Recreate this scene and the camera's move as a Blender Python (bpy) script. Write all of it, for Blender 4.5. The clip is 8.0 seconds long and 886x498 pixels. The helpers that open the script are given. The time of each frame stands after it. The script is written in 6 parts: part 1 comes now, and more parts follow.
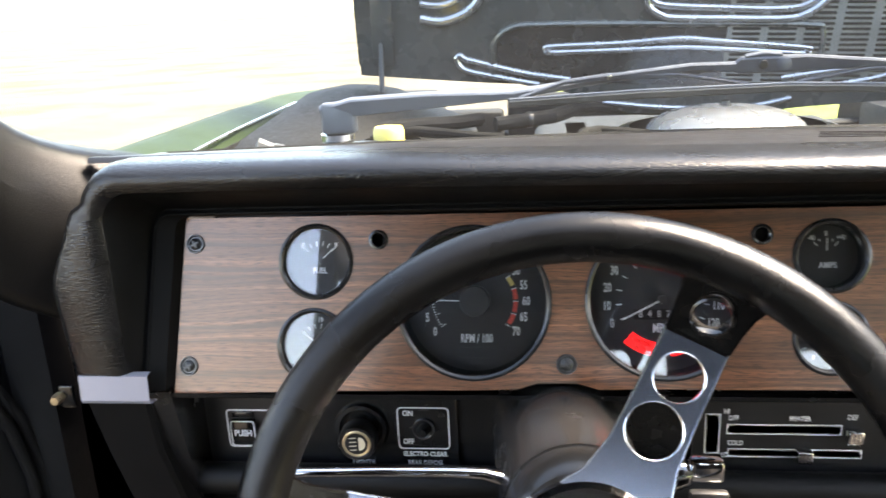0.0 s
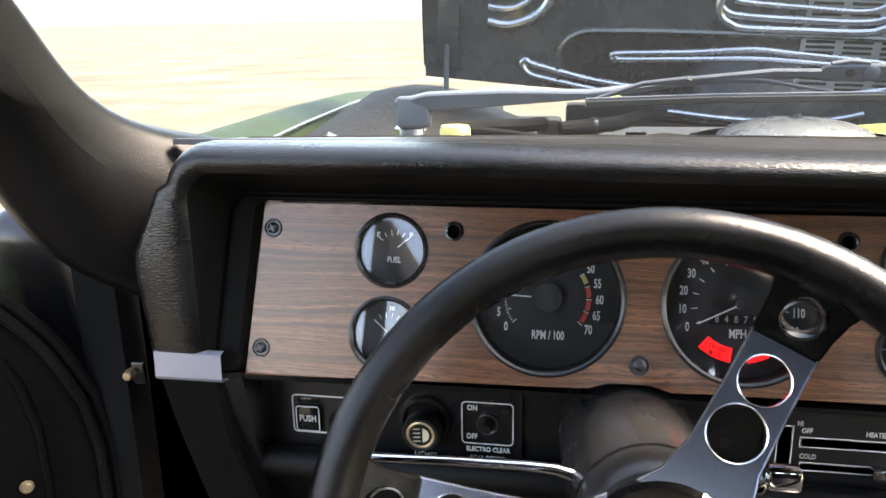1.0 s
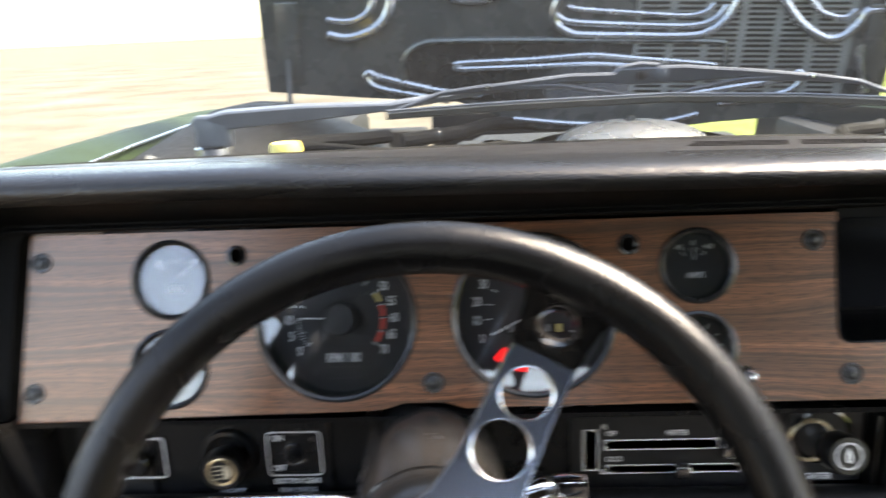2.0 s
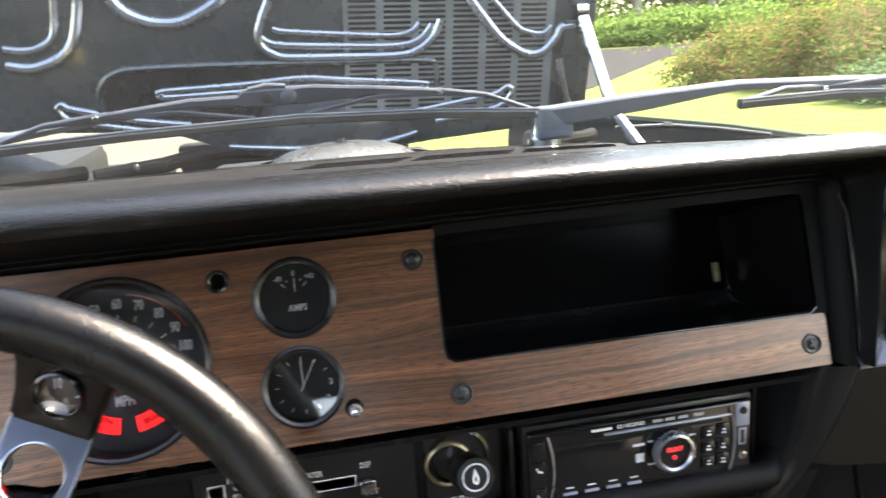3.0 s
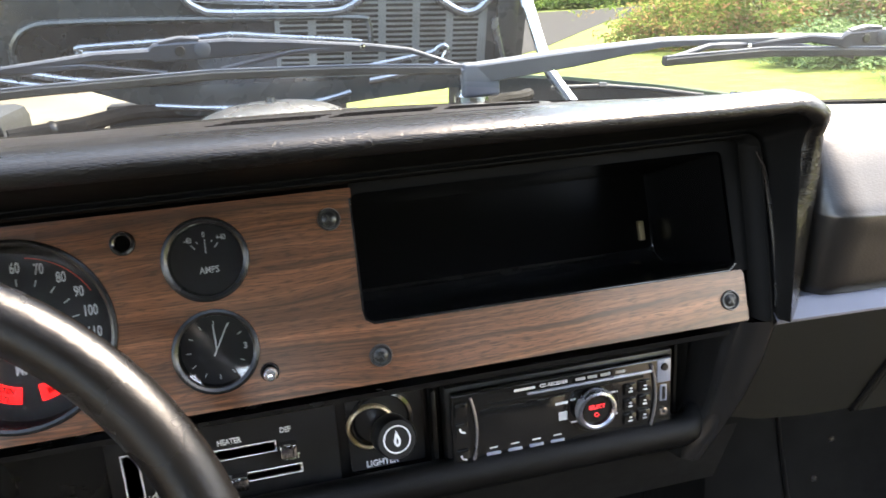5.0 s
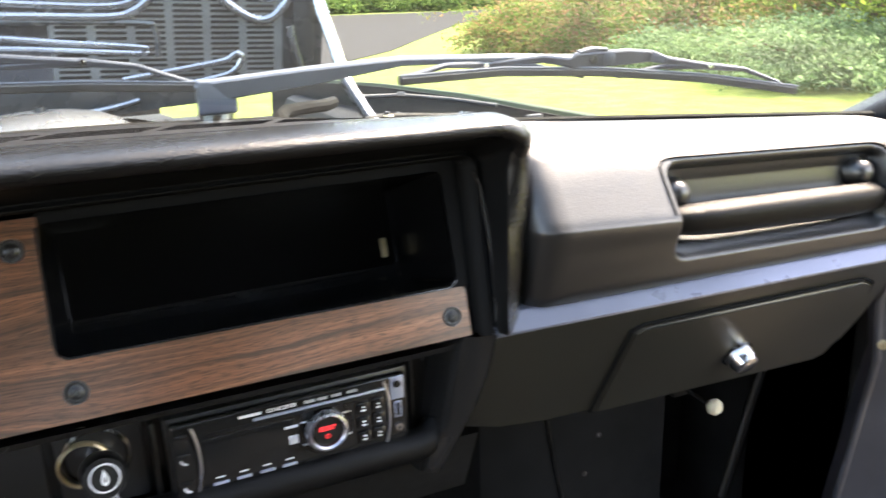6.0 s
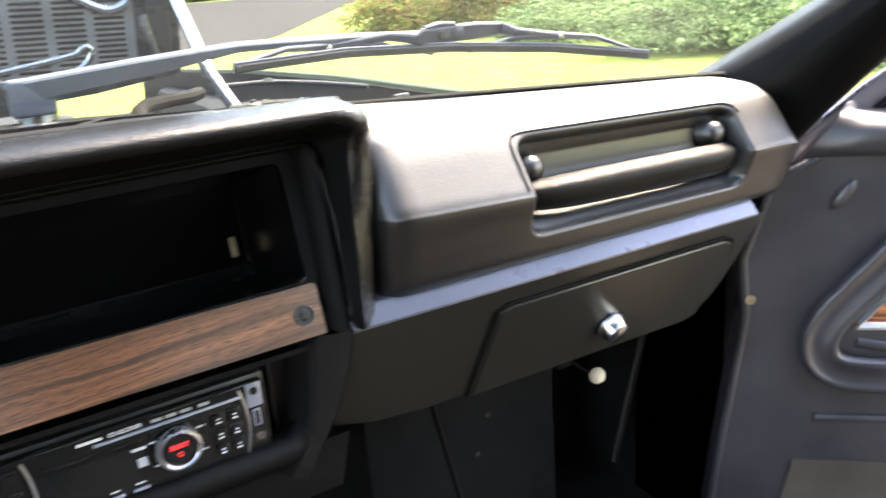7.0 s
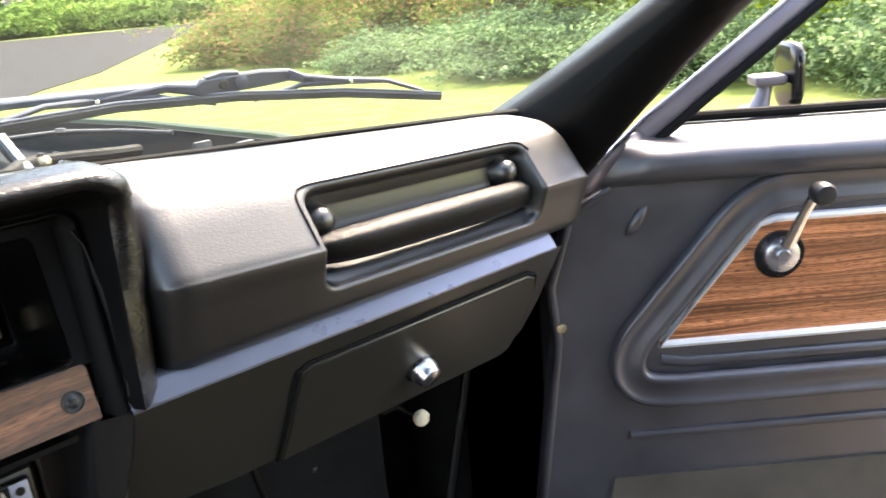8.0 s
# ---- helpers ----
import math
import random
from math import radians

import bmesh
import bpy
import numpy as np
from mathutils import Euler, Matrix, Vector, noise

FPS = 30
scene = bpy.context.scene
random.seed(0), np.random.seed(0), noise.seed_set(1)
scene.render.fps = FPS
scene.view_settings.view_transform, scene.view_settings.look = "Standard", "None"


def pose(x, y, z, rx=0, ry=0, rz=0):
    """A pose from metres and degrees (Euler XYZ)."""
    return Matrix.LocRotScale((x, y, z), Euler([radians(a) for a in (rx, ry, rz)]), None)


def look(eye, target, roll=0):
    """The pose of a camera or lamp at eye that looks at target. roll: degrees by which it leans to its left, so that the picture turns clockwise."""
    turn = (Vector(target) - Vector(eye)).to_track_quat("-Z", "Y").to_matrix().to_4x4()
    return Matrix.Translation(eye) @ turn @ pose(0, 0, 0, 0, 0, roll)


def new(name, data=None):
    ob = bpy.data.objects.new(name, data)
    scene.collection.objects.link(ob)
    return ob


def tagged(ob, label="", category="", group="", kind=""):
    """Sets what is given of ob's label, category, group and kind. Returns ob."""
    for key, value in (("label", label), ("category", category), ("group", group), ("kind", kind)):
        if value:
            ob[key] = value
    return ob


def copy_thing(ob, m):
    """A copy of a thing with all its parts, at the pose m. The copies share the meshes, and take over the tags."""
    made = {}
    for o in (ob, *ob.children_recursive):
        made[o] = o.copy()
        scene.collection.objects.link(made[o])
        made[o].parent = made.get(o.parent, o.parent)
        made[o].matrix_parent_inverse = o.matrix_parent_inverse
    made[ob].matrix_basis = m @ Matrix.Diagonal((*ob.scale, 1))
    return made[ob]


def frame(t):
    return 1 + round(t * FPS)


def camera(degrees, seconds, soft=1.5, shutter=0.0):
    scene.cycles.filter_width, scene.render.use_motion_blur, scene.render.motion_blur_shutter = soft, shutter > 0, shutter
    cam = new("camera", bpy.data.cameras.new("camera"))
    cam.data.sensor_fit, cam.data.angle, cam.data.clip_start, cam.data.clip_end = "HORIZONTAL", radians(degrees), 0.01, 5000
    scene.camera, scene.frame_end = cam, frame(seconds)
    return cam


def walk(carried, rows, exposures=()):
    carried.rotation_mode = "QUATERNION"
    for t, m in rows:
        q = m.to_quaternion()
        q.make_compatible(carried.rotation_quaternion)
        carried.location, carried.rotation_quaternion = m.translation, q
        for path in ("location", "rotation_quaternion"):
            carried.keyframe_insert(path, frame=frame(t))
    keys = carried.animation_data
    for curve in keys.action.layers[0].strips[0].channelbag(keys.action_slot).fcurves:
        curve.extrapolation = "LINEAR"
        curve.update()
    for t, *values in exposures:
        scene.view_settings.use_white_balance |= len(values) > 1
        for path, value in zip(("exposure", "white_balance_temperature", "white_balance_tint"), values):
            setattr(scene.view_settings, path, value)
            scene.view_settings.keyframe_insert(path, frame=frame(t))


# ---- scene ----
cam = camera(57.7, 8.0, shutter=0.5)
PATH = [
    (0, (0.069, -0.001, 1.067), (-0.17, 1.9, 0.493), -2.9),
    (0.5, (0.047, 0.002, 1.056), (-0.262, 1.901, 0.507), -1.2),
    (1, (0.044, -0.008, 1.056), (-0.3, 1.884, 0.506), -1.1),
    (1.2, (0.042, -0.005, 1.054), (-0.303, 1.886, 0.5), -1.0),
    (2.3, (0.186, 0.039, 1.051), (0.228, 1.97, 0.532), -3.6),
    (2.5, (0.225, 0.046, 1.043), (0.365, 1.974, 0.529), -4.1),
    (2.7, (0.264, 0.047, 1.045), (0.493, 1.969, 0.538), -4.4),
    (3, (0.29, 0.061, 1.039), (0.63, 1.967, 0.54), -4.2),
    (3.5, (0.297, 0.063, 1.036), (0.711, 1.954, 0.532), -3.6),
    (4, (0.298, 0.06, 1.037), (0.712, 1.941, 0.5), -3.8),
    (4.2, (0.302, 0.062, 1.036), (0.719, 1.937, 0.48), -3.9),
    (5.3, (0.322, 0.068, 1.031), (0.827, 1.905, 0.422), -3.4),
    (5.5, (0.341, 0.067, 1.037), (0.901, 1.883, 0.416), -3.1),
    (6, (0.413, 0.04, 1.041), (1.191, 1.779, 0.431), -2.1),
    (6.5, (0.442, 0.033, 1.048), (1.293, 1.723, 0.4), -4.5),
    (7, (0.467, 0.044, 1.037), (1.429, 1.664, 0.367), -4.6),
    (7.5, (0.508, 0.034, 1.054), (1.655, 1.538, 0.403), -6.0),
    (8, (0.518, 0.038, 1.045), (1.792, 1.444, 0.412), -5.1),
]
walk(cam, [(t, look(eye, target, roll)) for t, eye, target, roll in PATH],
     exposures=[(t, e + 0.13, 8000, 18) for t, e in ((0.0, 3.60), (0.5, 3.42), (1.0, 3.32), (2.4, 3.22), (3.0, 3.38), (4.0, 3.53), (5.5, 3.62), (6.0, 3.58), (7.5, 3.70), (8.0, 3.48))])

# ---- world and sun ----
SUN_EL, SUN_AZ = 55.0, 76.0          # degrees; azimuth from +y towards +x
world = bpy.data.worlds.new("sky")
scene.world = world
world.use_nodes = True
wn = world.node_tree
sky = wn.nodes.new("ShaderNodeTexSky")
sky.sky_type = "NISHITA"
sky.sun_disc = False
sky.sun_elevation = radians(SUN_EL)
sky.sun_rotation = radians(SUN_AZ)
sky.air_density, sky.dust_density = 1.0, 1.8
wn.nodes["Background"].inputs["Strength"].default_value = 0.15
wn.links.new(sky.outputs[0], wn.nodes["Background"].inputs["Color"])
sun_data = bpy.data.lights.new("sun", "SUN")
sun_data.energy, sun_data.angle, sun_data.color = 3.3, radians(20), (1.0, 0.96, 0.90)
sun_lamp = new("sun", sun_data)
sun_way = Vector((math.sin(radians(SUN_AZ)) * math.cos(radians(SUN_EL)), math.cos(radians(SUN_AZ)) * math.cos(radians(SUN_EL)), math.sin(radians(SUN_EL))))
sun_lamp.matrix_basis = look(sun_way * 50, (0, 0, 0))

# ---- building tools ----
def tree_of(name):
    m = bpy.data.materials.new(name)
    m.use_nodes = True
    return m, m.node_tree, m.node_tree.nodes["Principled BSDF"]


def coords(nt, scale, kind="Object"):
    tc = nt.nodes.new("ShaderNodeTexCoord")
    mp = nt.nodes.new("ShaderNodeMapping")
    mp.inputs["Scale"].default_value = scale if hasattr(scale, "__len__") else (scale,) * 3
    nt.links.new(tc.outputs[kind], mp.inputs["Vector"])
    return mp.outputs[0]


def noise_of(nt, vec, scale=1.0, detail=4.0, rough=0.55):
    n = nt.nodes.new("ShaderNodeTexNoise")
    n.inputs["Scale"].default_value, n.inputs["Detail"].default_value, n.inputs["Roughness"].default_value = scale, detail, rough
    nt.links.new(vec, n.inputs["Vector"])
    return n.outputs["Fac"]


def ramp(nt, fac, stops):
    r = nt.nodes.new("ShaderNodeValToRGB")
    while len(r.color_ramp.elements) < len(stops):
        r.color_ramp.elements.new(0.5)
    for e, (p, c) in zip(r.color_ramp.elements, stops):
        e.position, e.color = p, (*c, 1) if len(c) == 3 else c
    nt.links.new(fac, r.inputs[0])
    return r.outputs[0]


def bump_to(nt, bsdf, height, strength, distance):
    b = nt.nodes.new("ShaderNodeBump")
    b.inputs["Strength"].default_value, b.inputs["Distance"].default_value = strength, distance
    nt.links.new(height, b.inputs["Height"])
    nt.links.new(b.outputs[0], bsdf.inputs["Normal"])


def grey(v):
    return (v, v, v)


def surface(name, dark, light, rough=(0.4, 0.5), metal=0.0, scale=20.0, bump=0.0, bump_scale=300.0, coat=0.0, spec=0.5):
    """Two tones over a broad noise, roughness over a finer one, and a fine relief."""
    m, nt, b = tree_of(name)
    v = coords(nt, 1.0)
    n1 = noise_of(nt, v, scale, 5)
    nt.links.new(ramp(nt, n1, ((0.3, dark), (0.7, light))), b.inputs["Base Color"])
    n2 = noise_of(nt, v, scale * 4, 4)
    nt.links.new(ramp(nt, n2, ((0.3, grey(rough[0])), (0.7, grey(rough[1])))), b.inputs["Roughness"])
    b.inputs["Metallic"].default_value = metal
    b.inputs["Coat Weight"].default_value = coat
    b.inputs["Coat Roughness"].default_value = 0.06
    b.inputs["Specular IOR Level"].default_value = spec
    if bump:
        bump_to(nt, b, noise_of(nt, v, bump_scale, 3), bump, 0.001)
    return m


def leather(name, tone, rough, grain=420.0, strength=0.5, spec=0.5, stretch=1.0, tint=(1.0, 1.0, 1.0)):
    """Embossed black vinyl: a cell grain with folds, a little duller where it is rubbed."""
    m, nt, b = tree_of(name)
    v = coords(nt, (stretch, 1.0, 1.0))
    wob = nt.nodes.new("ShaderNodeVectorMath")
    wob.operation = "ADD"
    nz = nt.nodes.new("ShaderNodeTexNoise")
    nz.inputs["Scale"].default_value = grain * 0.4
    sc = nt.nodes.new("ShaderNodeVectorMath")
    sc.operation = "SCALE"
    sc.inputs["Scale"].default_value = 0.003
    nt.links.new(v, nz.inputs["Vector"])
    nt.links.new(nz.outputs["Color"], sc.inputs[0])
    nt.links.new(v, wob.inputs[0])
    nt.links.new(sc.outputs[0], wob.inputs[1])
    vo = nt.nodes.new("ShaderNodeTexVoronoi")
    vo.feature = "DISTANCE_TO_EDGE"
    vo.inputs["Scale"].default_value = grain
    nt.links.new(wob.outputs[0], vo.inputs["Vector"])
    cell = ramp(nt, vo.outputs["Distance"], ((0.0, grey(0.0)), (0.25, grey(1.0))))
    bump_to(nt, b, cell, strength, 0.0006)
    n1 = noise_of(nt, v, 14, 4)
    nt.links.new(ramp(nt, n1, ((0.3, tuple(tone * 0.75 * q for q in tint)), (0.7, tuple(tone * 1.3 * q for q in tint)))), b.inputs["Base Color"])
    nt.links.new(ramp(nt, n1, ((0.3, grey(rough - 0.05)), (0.7, grey(rough + 0.07)))), b.inputs["Roughness"])
    b.inputs["Specular IOR Level"].default_value = spec
    return m


def wood_of(name, along=1.0, lift=1.0):
    """Walnut veneer: wandering growth bands, short dark pores and a broad figure; sizes in metres."""
    m, nt, b = tree_of(name)

    def math_of(kind, x, y):
        n = nt.nodes.new("ShaderNodeMath")
        n.operation = kind
        for i, q in enumerate((x, y)):
            if isinstance(q, (int, float)):
                n.inputs[i].default_value = q
            else:
                nt.links.new(q, n.inputs[i])
        return n.outputs[0]

    def scaled(x, y):
        return coords(nt, (x * along, y * along, y * along))

    tc = nt.nodes.new("ShaderNodeTexCoord")
    xyz = nt.nodes.new("ShaderNodeSeparateXYZ")
    nt.links.new(tc.outputs["Object"], xyz.inputs[0])
    drift = math_of("MULTIPLY", math_of("SUBTRACT", noise_of(nt, scaled(3.5, 15.0), 1.0, 2), 0.5), 0.028)
    ripple = math_of("MULTIPLY", math_of("SUBTRACT", noise_of(nt, scaled(16.0, 60.0), 1.0, 3), 0.5), 0.0030)
    height = math_of("ADD", xyz.outputs["Y"], math_of("ADD", drift, ripple))
    flat = nt.nodes.new("ShaderNodeCombineXYZ")
    nt.links.new(math_of("MULTIPLY", xyz.outputs["X"], 2.2 * along), flat.inputs[0])
    nt.links.new(math_of("MULTIPLY", height, 250.0 * along), flat.inputs[1])
    bands = noise_of(nt, flat.outputs[0], 1.0, 6, 0.62)
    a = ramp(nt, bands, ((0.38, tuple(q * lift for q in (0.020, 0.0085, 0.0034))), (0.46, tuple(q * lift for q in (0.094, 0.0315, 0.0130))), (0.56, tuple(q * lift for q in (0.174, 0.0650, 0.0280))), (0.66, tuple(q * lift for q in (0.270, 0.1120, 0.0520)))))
    pore_way = nt.nodes.new("ShaderNodeCombineXYZ")
    nt.links.new(math_of("MULTIPLY", xyz.outputs["X"], 95.0 * along), pore_way.inputs[0])
    nt.links.new(math_of("MULTIPLY", height, 1150.0 * along), pore_way.inputs[1])
    pore = noise_of(nt, pore_way.outputs[0], 1.0, 2, 0.5)
    mx = nt.nodes.new("ShaderNodeMix")
    mx.data_type, mx.blend_type = "RGBA", "MULTIPLY"
    mx.inputs["Factor"].default_value = 0.9
    nt.links.new(a, mx.inputs["A"])
    nt.links.new(ramp(nt, pore, ((0.36, grey(0.16)), (0.50, grey(1.0)))), mx.inputs["B"])
    figure = nt.nodes.new("ShaderNodeMix")
    figure.data_type, figure.blend_type = "RGBA", "MULTIPLY"
    figure.inputs["Factor"].default_value = 0.9
    nt.links.new(mx.outputs["Result"], figure.inputs["A"])
    nt.links.new(ramp(nt, noise_of(nt, scaled(3.0, 34.0), 1.0, 4, 0.6), ((0.36, grey(0.42)), (0.58, grey(1.0)))), figure.inputs["B"])
    nt.links.new(figure.outputs["Result"], b.inputs["Base Color"])
    nt.links.new(ramp(nt, pore, ((0.35, grey(0.42)), (0.6, grey(0.28)))), b.inputs["Roughness"])
    bump_to(nt, b, pore, 0.22, 0.0003)
    b.inputs["Specular IOR Level"].default_value = 1.0
    b.inputs["Specular Tint"].default_value = (1.0, 0.74, 0.59, 1)
    b.inputs["Coat Weight"].default_value = 0.35
    b.inputs["Coat IOR"].default_value = 1.5
    b.inputs["Coat Roughness"].default_value = 0.2
    return m


def glow(name, colour, strength):
    m, nt, b = tree_of(name)
    b.inputs["Base Color"].default_value = (*colour, 1)
    b.inputs["Emission Color"].default_value = (*colour, 1)
    n = noise_of(nt, coords(nt, 60.0), 1.0, 2)
    r = nt.nodes.new("ShaderNodeMapRange")
    r.inputs["To Min"].default_value, r.inputs["To Max"].default_value = strength * 0.7, strength * 1.3
    nt.links.new(n, r.inputs["Value"])
    nt.links.new(r.outputs[0], b.inputs["Emission Strength"])
    return m


def clear(name, gloss, rough=0.0, tint=(1, 1, 1), dust=0.0):
    """A thin pane: it lets light through and mirrors a share of it; dust scatters a little."""
    m = bpy.data.materials.new(name)
    m.use_nodes = True
    nt = m.node_tree
    nt.nodes.remove(nt.nodes["Principled BSDF"])
    t, g, mx = (nt.nodes.new("ShaderNodeBsdfTransparent"), nt.nodes.new("ShaderNodeBsdfGlossy"), None)
    mx = nt.nodes.new("ShaderNodeMixShader")
    t.inputs["Color"].default_value = (*tint, 1)
    g.inputs["Roughness"].default_value = rough
    fr = nt.nodes.new("ShaderNodeFresnel")
    fr.inputs["IOR"].default_value = 1.45
    mul = nt.nodes.new("ShaderNodeMath")
    mul.operation = "MULTIPLY"
    mul.inputs[1].default_value = gloss
    nt.links.new(fr.outputs[0], mul.inputs[0])
    nt.links.new(mul.outputs[0], mx.inputs[0])
    nt.links.new(t.outputs[0], mx.inputs[1])
    nt.links.new(g.outputs[0], mx.inputs[2])
    last = mx
    if dust:
        v = coords(nt, 1.0)
        film = ramp(nt, noise_of(nt, v, 9.0, 6, 0.7), ((0.3, grey(dust * 0.5)), (0.75, grey(dust * 1.6))))
        tr = nt.nodes.new("ShaderNodeBsdfTranslucent")
        last = nt.nodes.new("ShaderNodeMixShader")
        nt.links.new(film, last.inputs[0])
        nt.links.new(mx.outputs[0], last.inputs[1])
        nt.links.new(tr.outputs[0], last.inputs[2])
    nt.links.new(last.outputs[0], nt.nodes["Material Output"].inputs["Surface"])
    return m


def thing(name, label, category, m=None, group="", kind=""):
    ob = new(name)
    ob.empty_display_size = 0.02
    ob.matrix_basis = m if m is not None else Matrix()
    return tagged(ob, label, category, group, kind)


def root_of(ob):
    while ob.parent:
        ob = ob.parent
    return ob


def part(name, bm, material, parent=None, label="", world=False, sharp=35, flat=False):
    """Links a bmesh as one mesh object under a thing or part; world: its points are world points."""
    if parent is not None and world:
        bm.transform(root_of(parent).matrix_basis.inverted())
    bmesh.ops.remove_doubles(bm, verts=bm.verts, dist=1e-6)
    bmesh.ops.recalc_face_normals(bm, faces=bm.faces)
    me = bpy.data.meshes.new(name)
    bm.to_mesh(me)
    bm.free()
    if not flat:
        me.shade_smooth()
        me.set_sharp_from_angle(angle=radians(sharp))
    for mm in material if isinstance(material, (list, tuple)) else (material,):
        me.materials.append(mm)
    ob = new(name, me)
    if parent is not None:
        ob.parent = parent
    if label:
        ob["label"] = label
    return ob


def bx(bm, x0, x1, y0, y1, z0, z1, bev=0.0, seg=2):
    vs = [bm.verts.new(p) for p in ((x0, y0, z0), (x1, y0, z0), (x1, y1, z0), (x0, y1, z0), (x0, y0, z1), (x1, y0, z1), (x1, y1, z1), (x0, y1, z1))]
    fs = [bm.faces.new([vs[i] for i in f]) for f in ((0, 3, 2, 1), (4, 5, 6, 7), (0, 1, 5, 4), (1, 2, 6, 5), (2, 3, 7, 6), (3, 0, 4, 7))]
    if bev:
        bmesh.ops.bevel(bm, geom=list({e for f in fs for e in f.edges}), offset=bev, segments=seg, affect="EDGES", profile=0.5)
    return bm


def box(*a, **k):
    return bx(bmesh.new(), *a, **k)


def lathe(bm, profile, seg=48, m=None):
    """Turns a profile of (radius, height) about the z axis."""
    rings = []
    for r, z in profile:
        if r < 1e-7:
            rings.append([bm.verts.new((0, 0, z))] * seg)
        else:
            rings.append([bm.verts.new((r * math.cos(2 * math.pi * i / seg), r * math.sin(2 * math.pi * i / seg), z)) for i in range(seg)])
    new_verts = {v for ring in rings for v in ring}
    for a, b in zip(rings, rings[1:]):
        for i in range(seg):
            j = (i + 1) % seg
            q = [a[i], a[j], b[j], b[i]]
            q = [v for k, v in enumerate(q) if v not in q[:k]]
            if len(q) > 2:
                bm.faces.new(q)
    if m is not None:
        bmesh.ops.transform(bm, matrix=m, verts=list(new_verts))
    return bm


def turned(profile, seg=48, m=None):
    return lathe(bmesh.new(), profile, seg, m)


def tube(bm, pts, r, seg=12, closed=False, flat=1.0, caps=True):
    """Sweeps a round section along points; r: one radius or one a point; flat squashes it across."""
    pts = [Vector(p) for p in pts]
    n = len(pts)
    rad = r if hasattr(r, "__len__") else [r] * n
    tan = []
    for i in range(n):
        a = pts[(i - 1) % n] if closed or i else pts[0]
        b = pts[(i + 1) % n] if closed or i < n - 1 else pts[-1]
        tan.append((b - a).normalized())
    up = Vector((0, 0, 1)) if abs(tan[0].z) < 0.9 else Vector((0, 1, 0))
    rings = []
    for i in range(n):
        side = tan[i].cross(up).normalized()
        up = side.cross(tan[i]).normalized()
        rings.append([bm.verts.new(pts[i] + rad[i] * (math.cos(2 * math.pi * k / seg) * side + flat * math.sin(2 * math.pi * k / seg) * up)) for k in range(seg)])
    for i in range(n if closed else n - 1):
        a, b = rings[i], rings[(i + 1) % n]
        off = 0
        if closed and i == n - 1:
            off = min(range(seg), key=lambda o: sum((a[k].co - b[(k + o) % seg].co).length for k in range(seg)))
        for k in range(seg):
            bm.faces.new((a[k], a[(k + 1) % seg], b[(k + 1 + off) % seg], b[(k + off) % seg]))
    if caps and not closed:
        bm.faces.new(rings[0][::-1])
        bm.faces.new(rings[-1])
    return bm


def pipe(*a, **k):
    return tube(bmesh.new(), *a, **k)


def loft(bm, rows, closed=False):
    vs = [[bm.verts.new(p) for p in row] for row in rows]
    n = len(vs[0])
    for a, b in zip(vs, vs[1:]):
        for i in range(n if closed else n - 1):
            bm.faces.new((a[i], a[(i + 1) % n], b[(i + 1) % n], b[i]))
    return bm


def thicken(bm, t):
    """Gives an open sheet a thickness against its normals."""
    bmesh.ops.recalc_face_normals(bm, faces=bm.faces)
    bmesh.ops.solidify(bm, geom=list(bm.faces), thickness=t)
    return bm


def ring_pts(cx, cy, r, n=48):
    return [(cx + r * math.cos(2 * math.pi * i / n), cy + r * math.sin(2 * math.pi * i / n)) for i in range(n)]


def rrect(x0, y0, x1, y1, r, n=5):
    out = []
    for cx, cy, a0 in ((x1 - r, y0 + r, -90), (x1 - r, y1 - r, 0), (x0 + r, y1 - r, 90), (x0 + r, y0 + r, 180)):
        out += [(cx + r * math.cos(radians(a0 + 90 * i / n)), cy + r * math.sin(radians(a0 + 90 * i / n))) for i in range(n + 1)]
    return out


def plate(bm, outline, holes=(), z0=0.0, z1=0.003):
    """A flat plate in x and y with holes through it."""
    es = []
    for loop in (outline, *holes):
        vs = [bm.verts.new((x, y, z0)) for x, y in loop]
        es += [bm.edges.new((vs[i], vs[(i + 1) % len(vs)])) for i in range(len(vs))]
    made = bmesh.ops.triangle_fill(bm, use_beauty=True, use_dissolve=False, edges=es)
    faces = [g for g in made["geom"] if isinstance(g, bmesh.types.BMFace)]
    ext = bmesh.ops.extrude_face_region(bm, geom=faces, use_keep_orig=True)
    bmesh.ops.translate(bm, vec=(0, 0, z1 - z0), verts=[g for g in ext["geom"] if isinstance(g, bmesh.types.BMVert)])
    return bm


def sheet(*a, **k):
    return plate(bmesh.new(), *a, **k)


def written(name, words, size, material, parent, m, align="CENTER", deep=0.0002, squeeze=1.0):
    """Words in the built-in font, as a mesh under its thing; m: place in the thing, text in x and y."""
    cu = bpy.data.curves.new(name, "FONT")
    cu.body, cu.size, cu.align_x, cu.align_y, cu.extrude, cu.resolution_u = words, size, align, "CENTER", deep, 2
    cu.offset = size * 0.022
    tmp = bpy.data.objects.new(name, cu)
    scene.collection.objects.link(tmp)
    me = bpy.data.meshes.new_from_object(tmp.evaluated_get(bpy.context.evaluated_depsgraph_get()))
    bpy.data.objects.remove(tmp)
    bpy.data.curves.remove(cu)
    me.transform(m @ Matrix.Diagonal((squeeze, 1, 1, 1)))
    me.materials.clear()
    me.materials.append(material)
    me.name = name
    ob = new(name, me)
    ob.parent = parent
    return ob


def T(x, y, z=0.0):
    return Matrix.Translation((x, y, z))


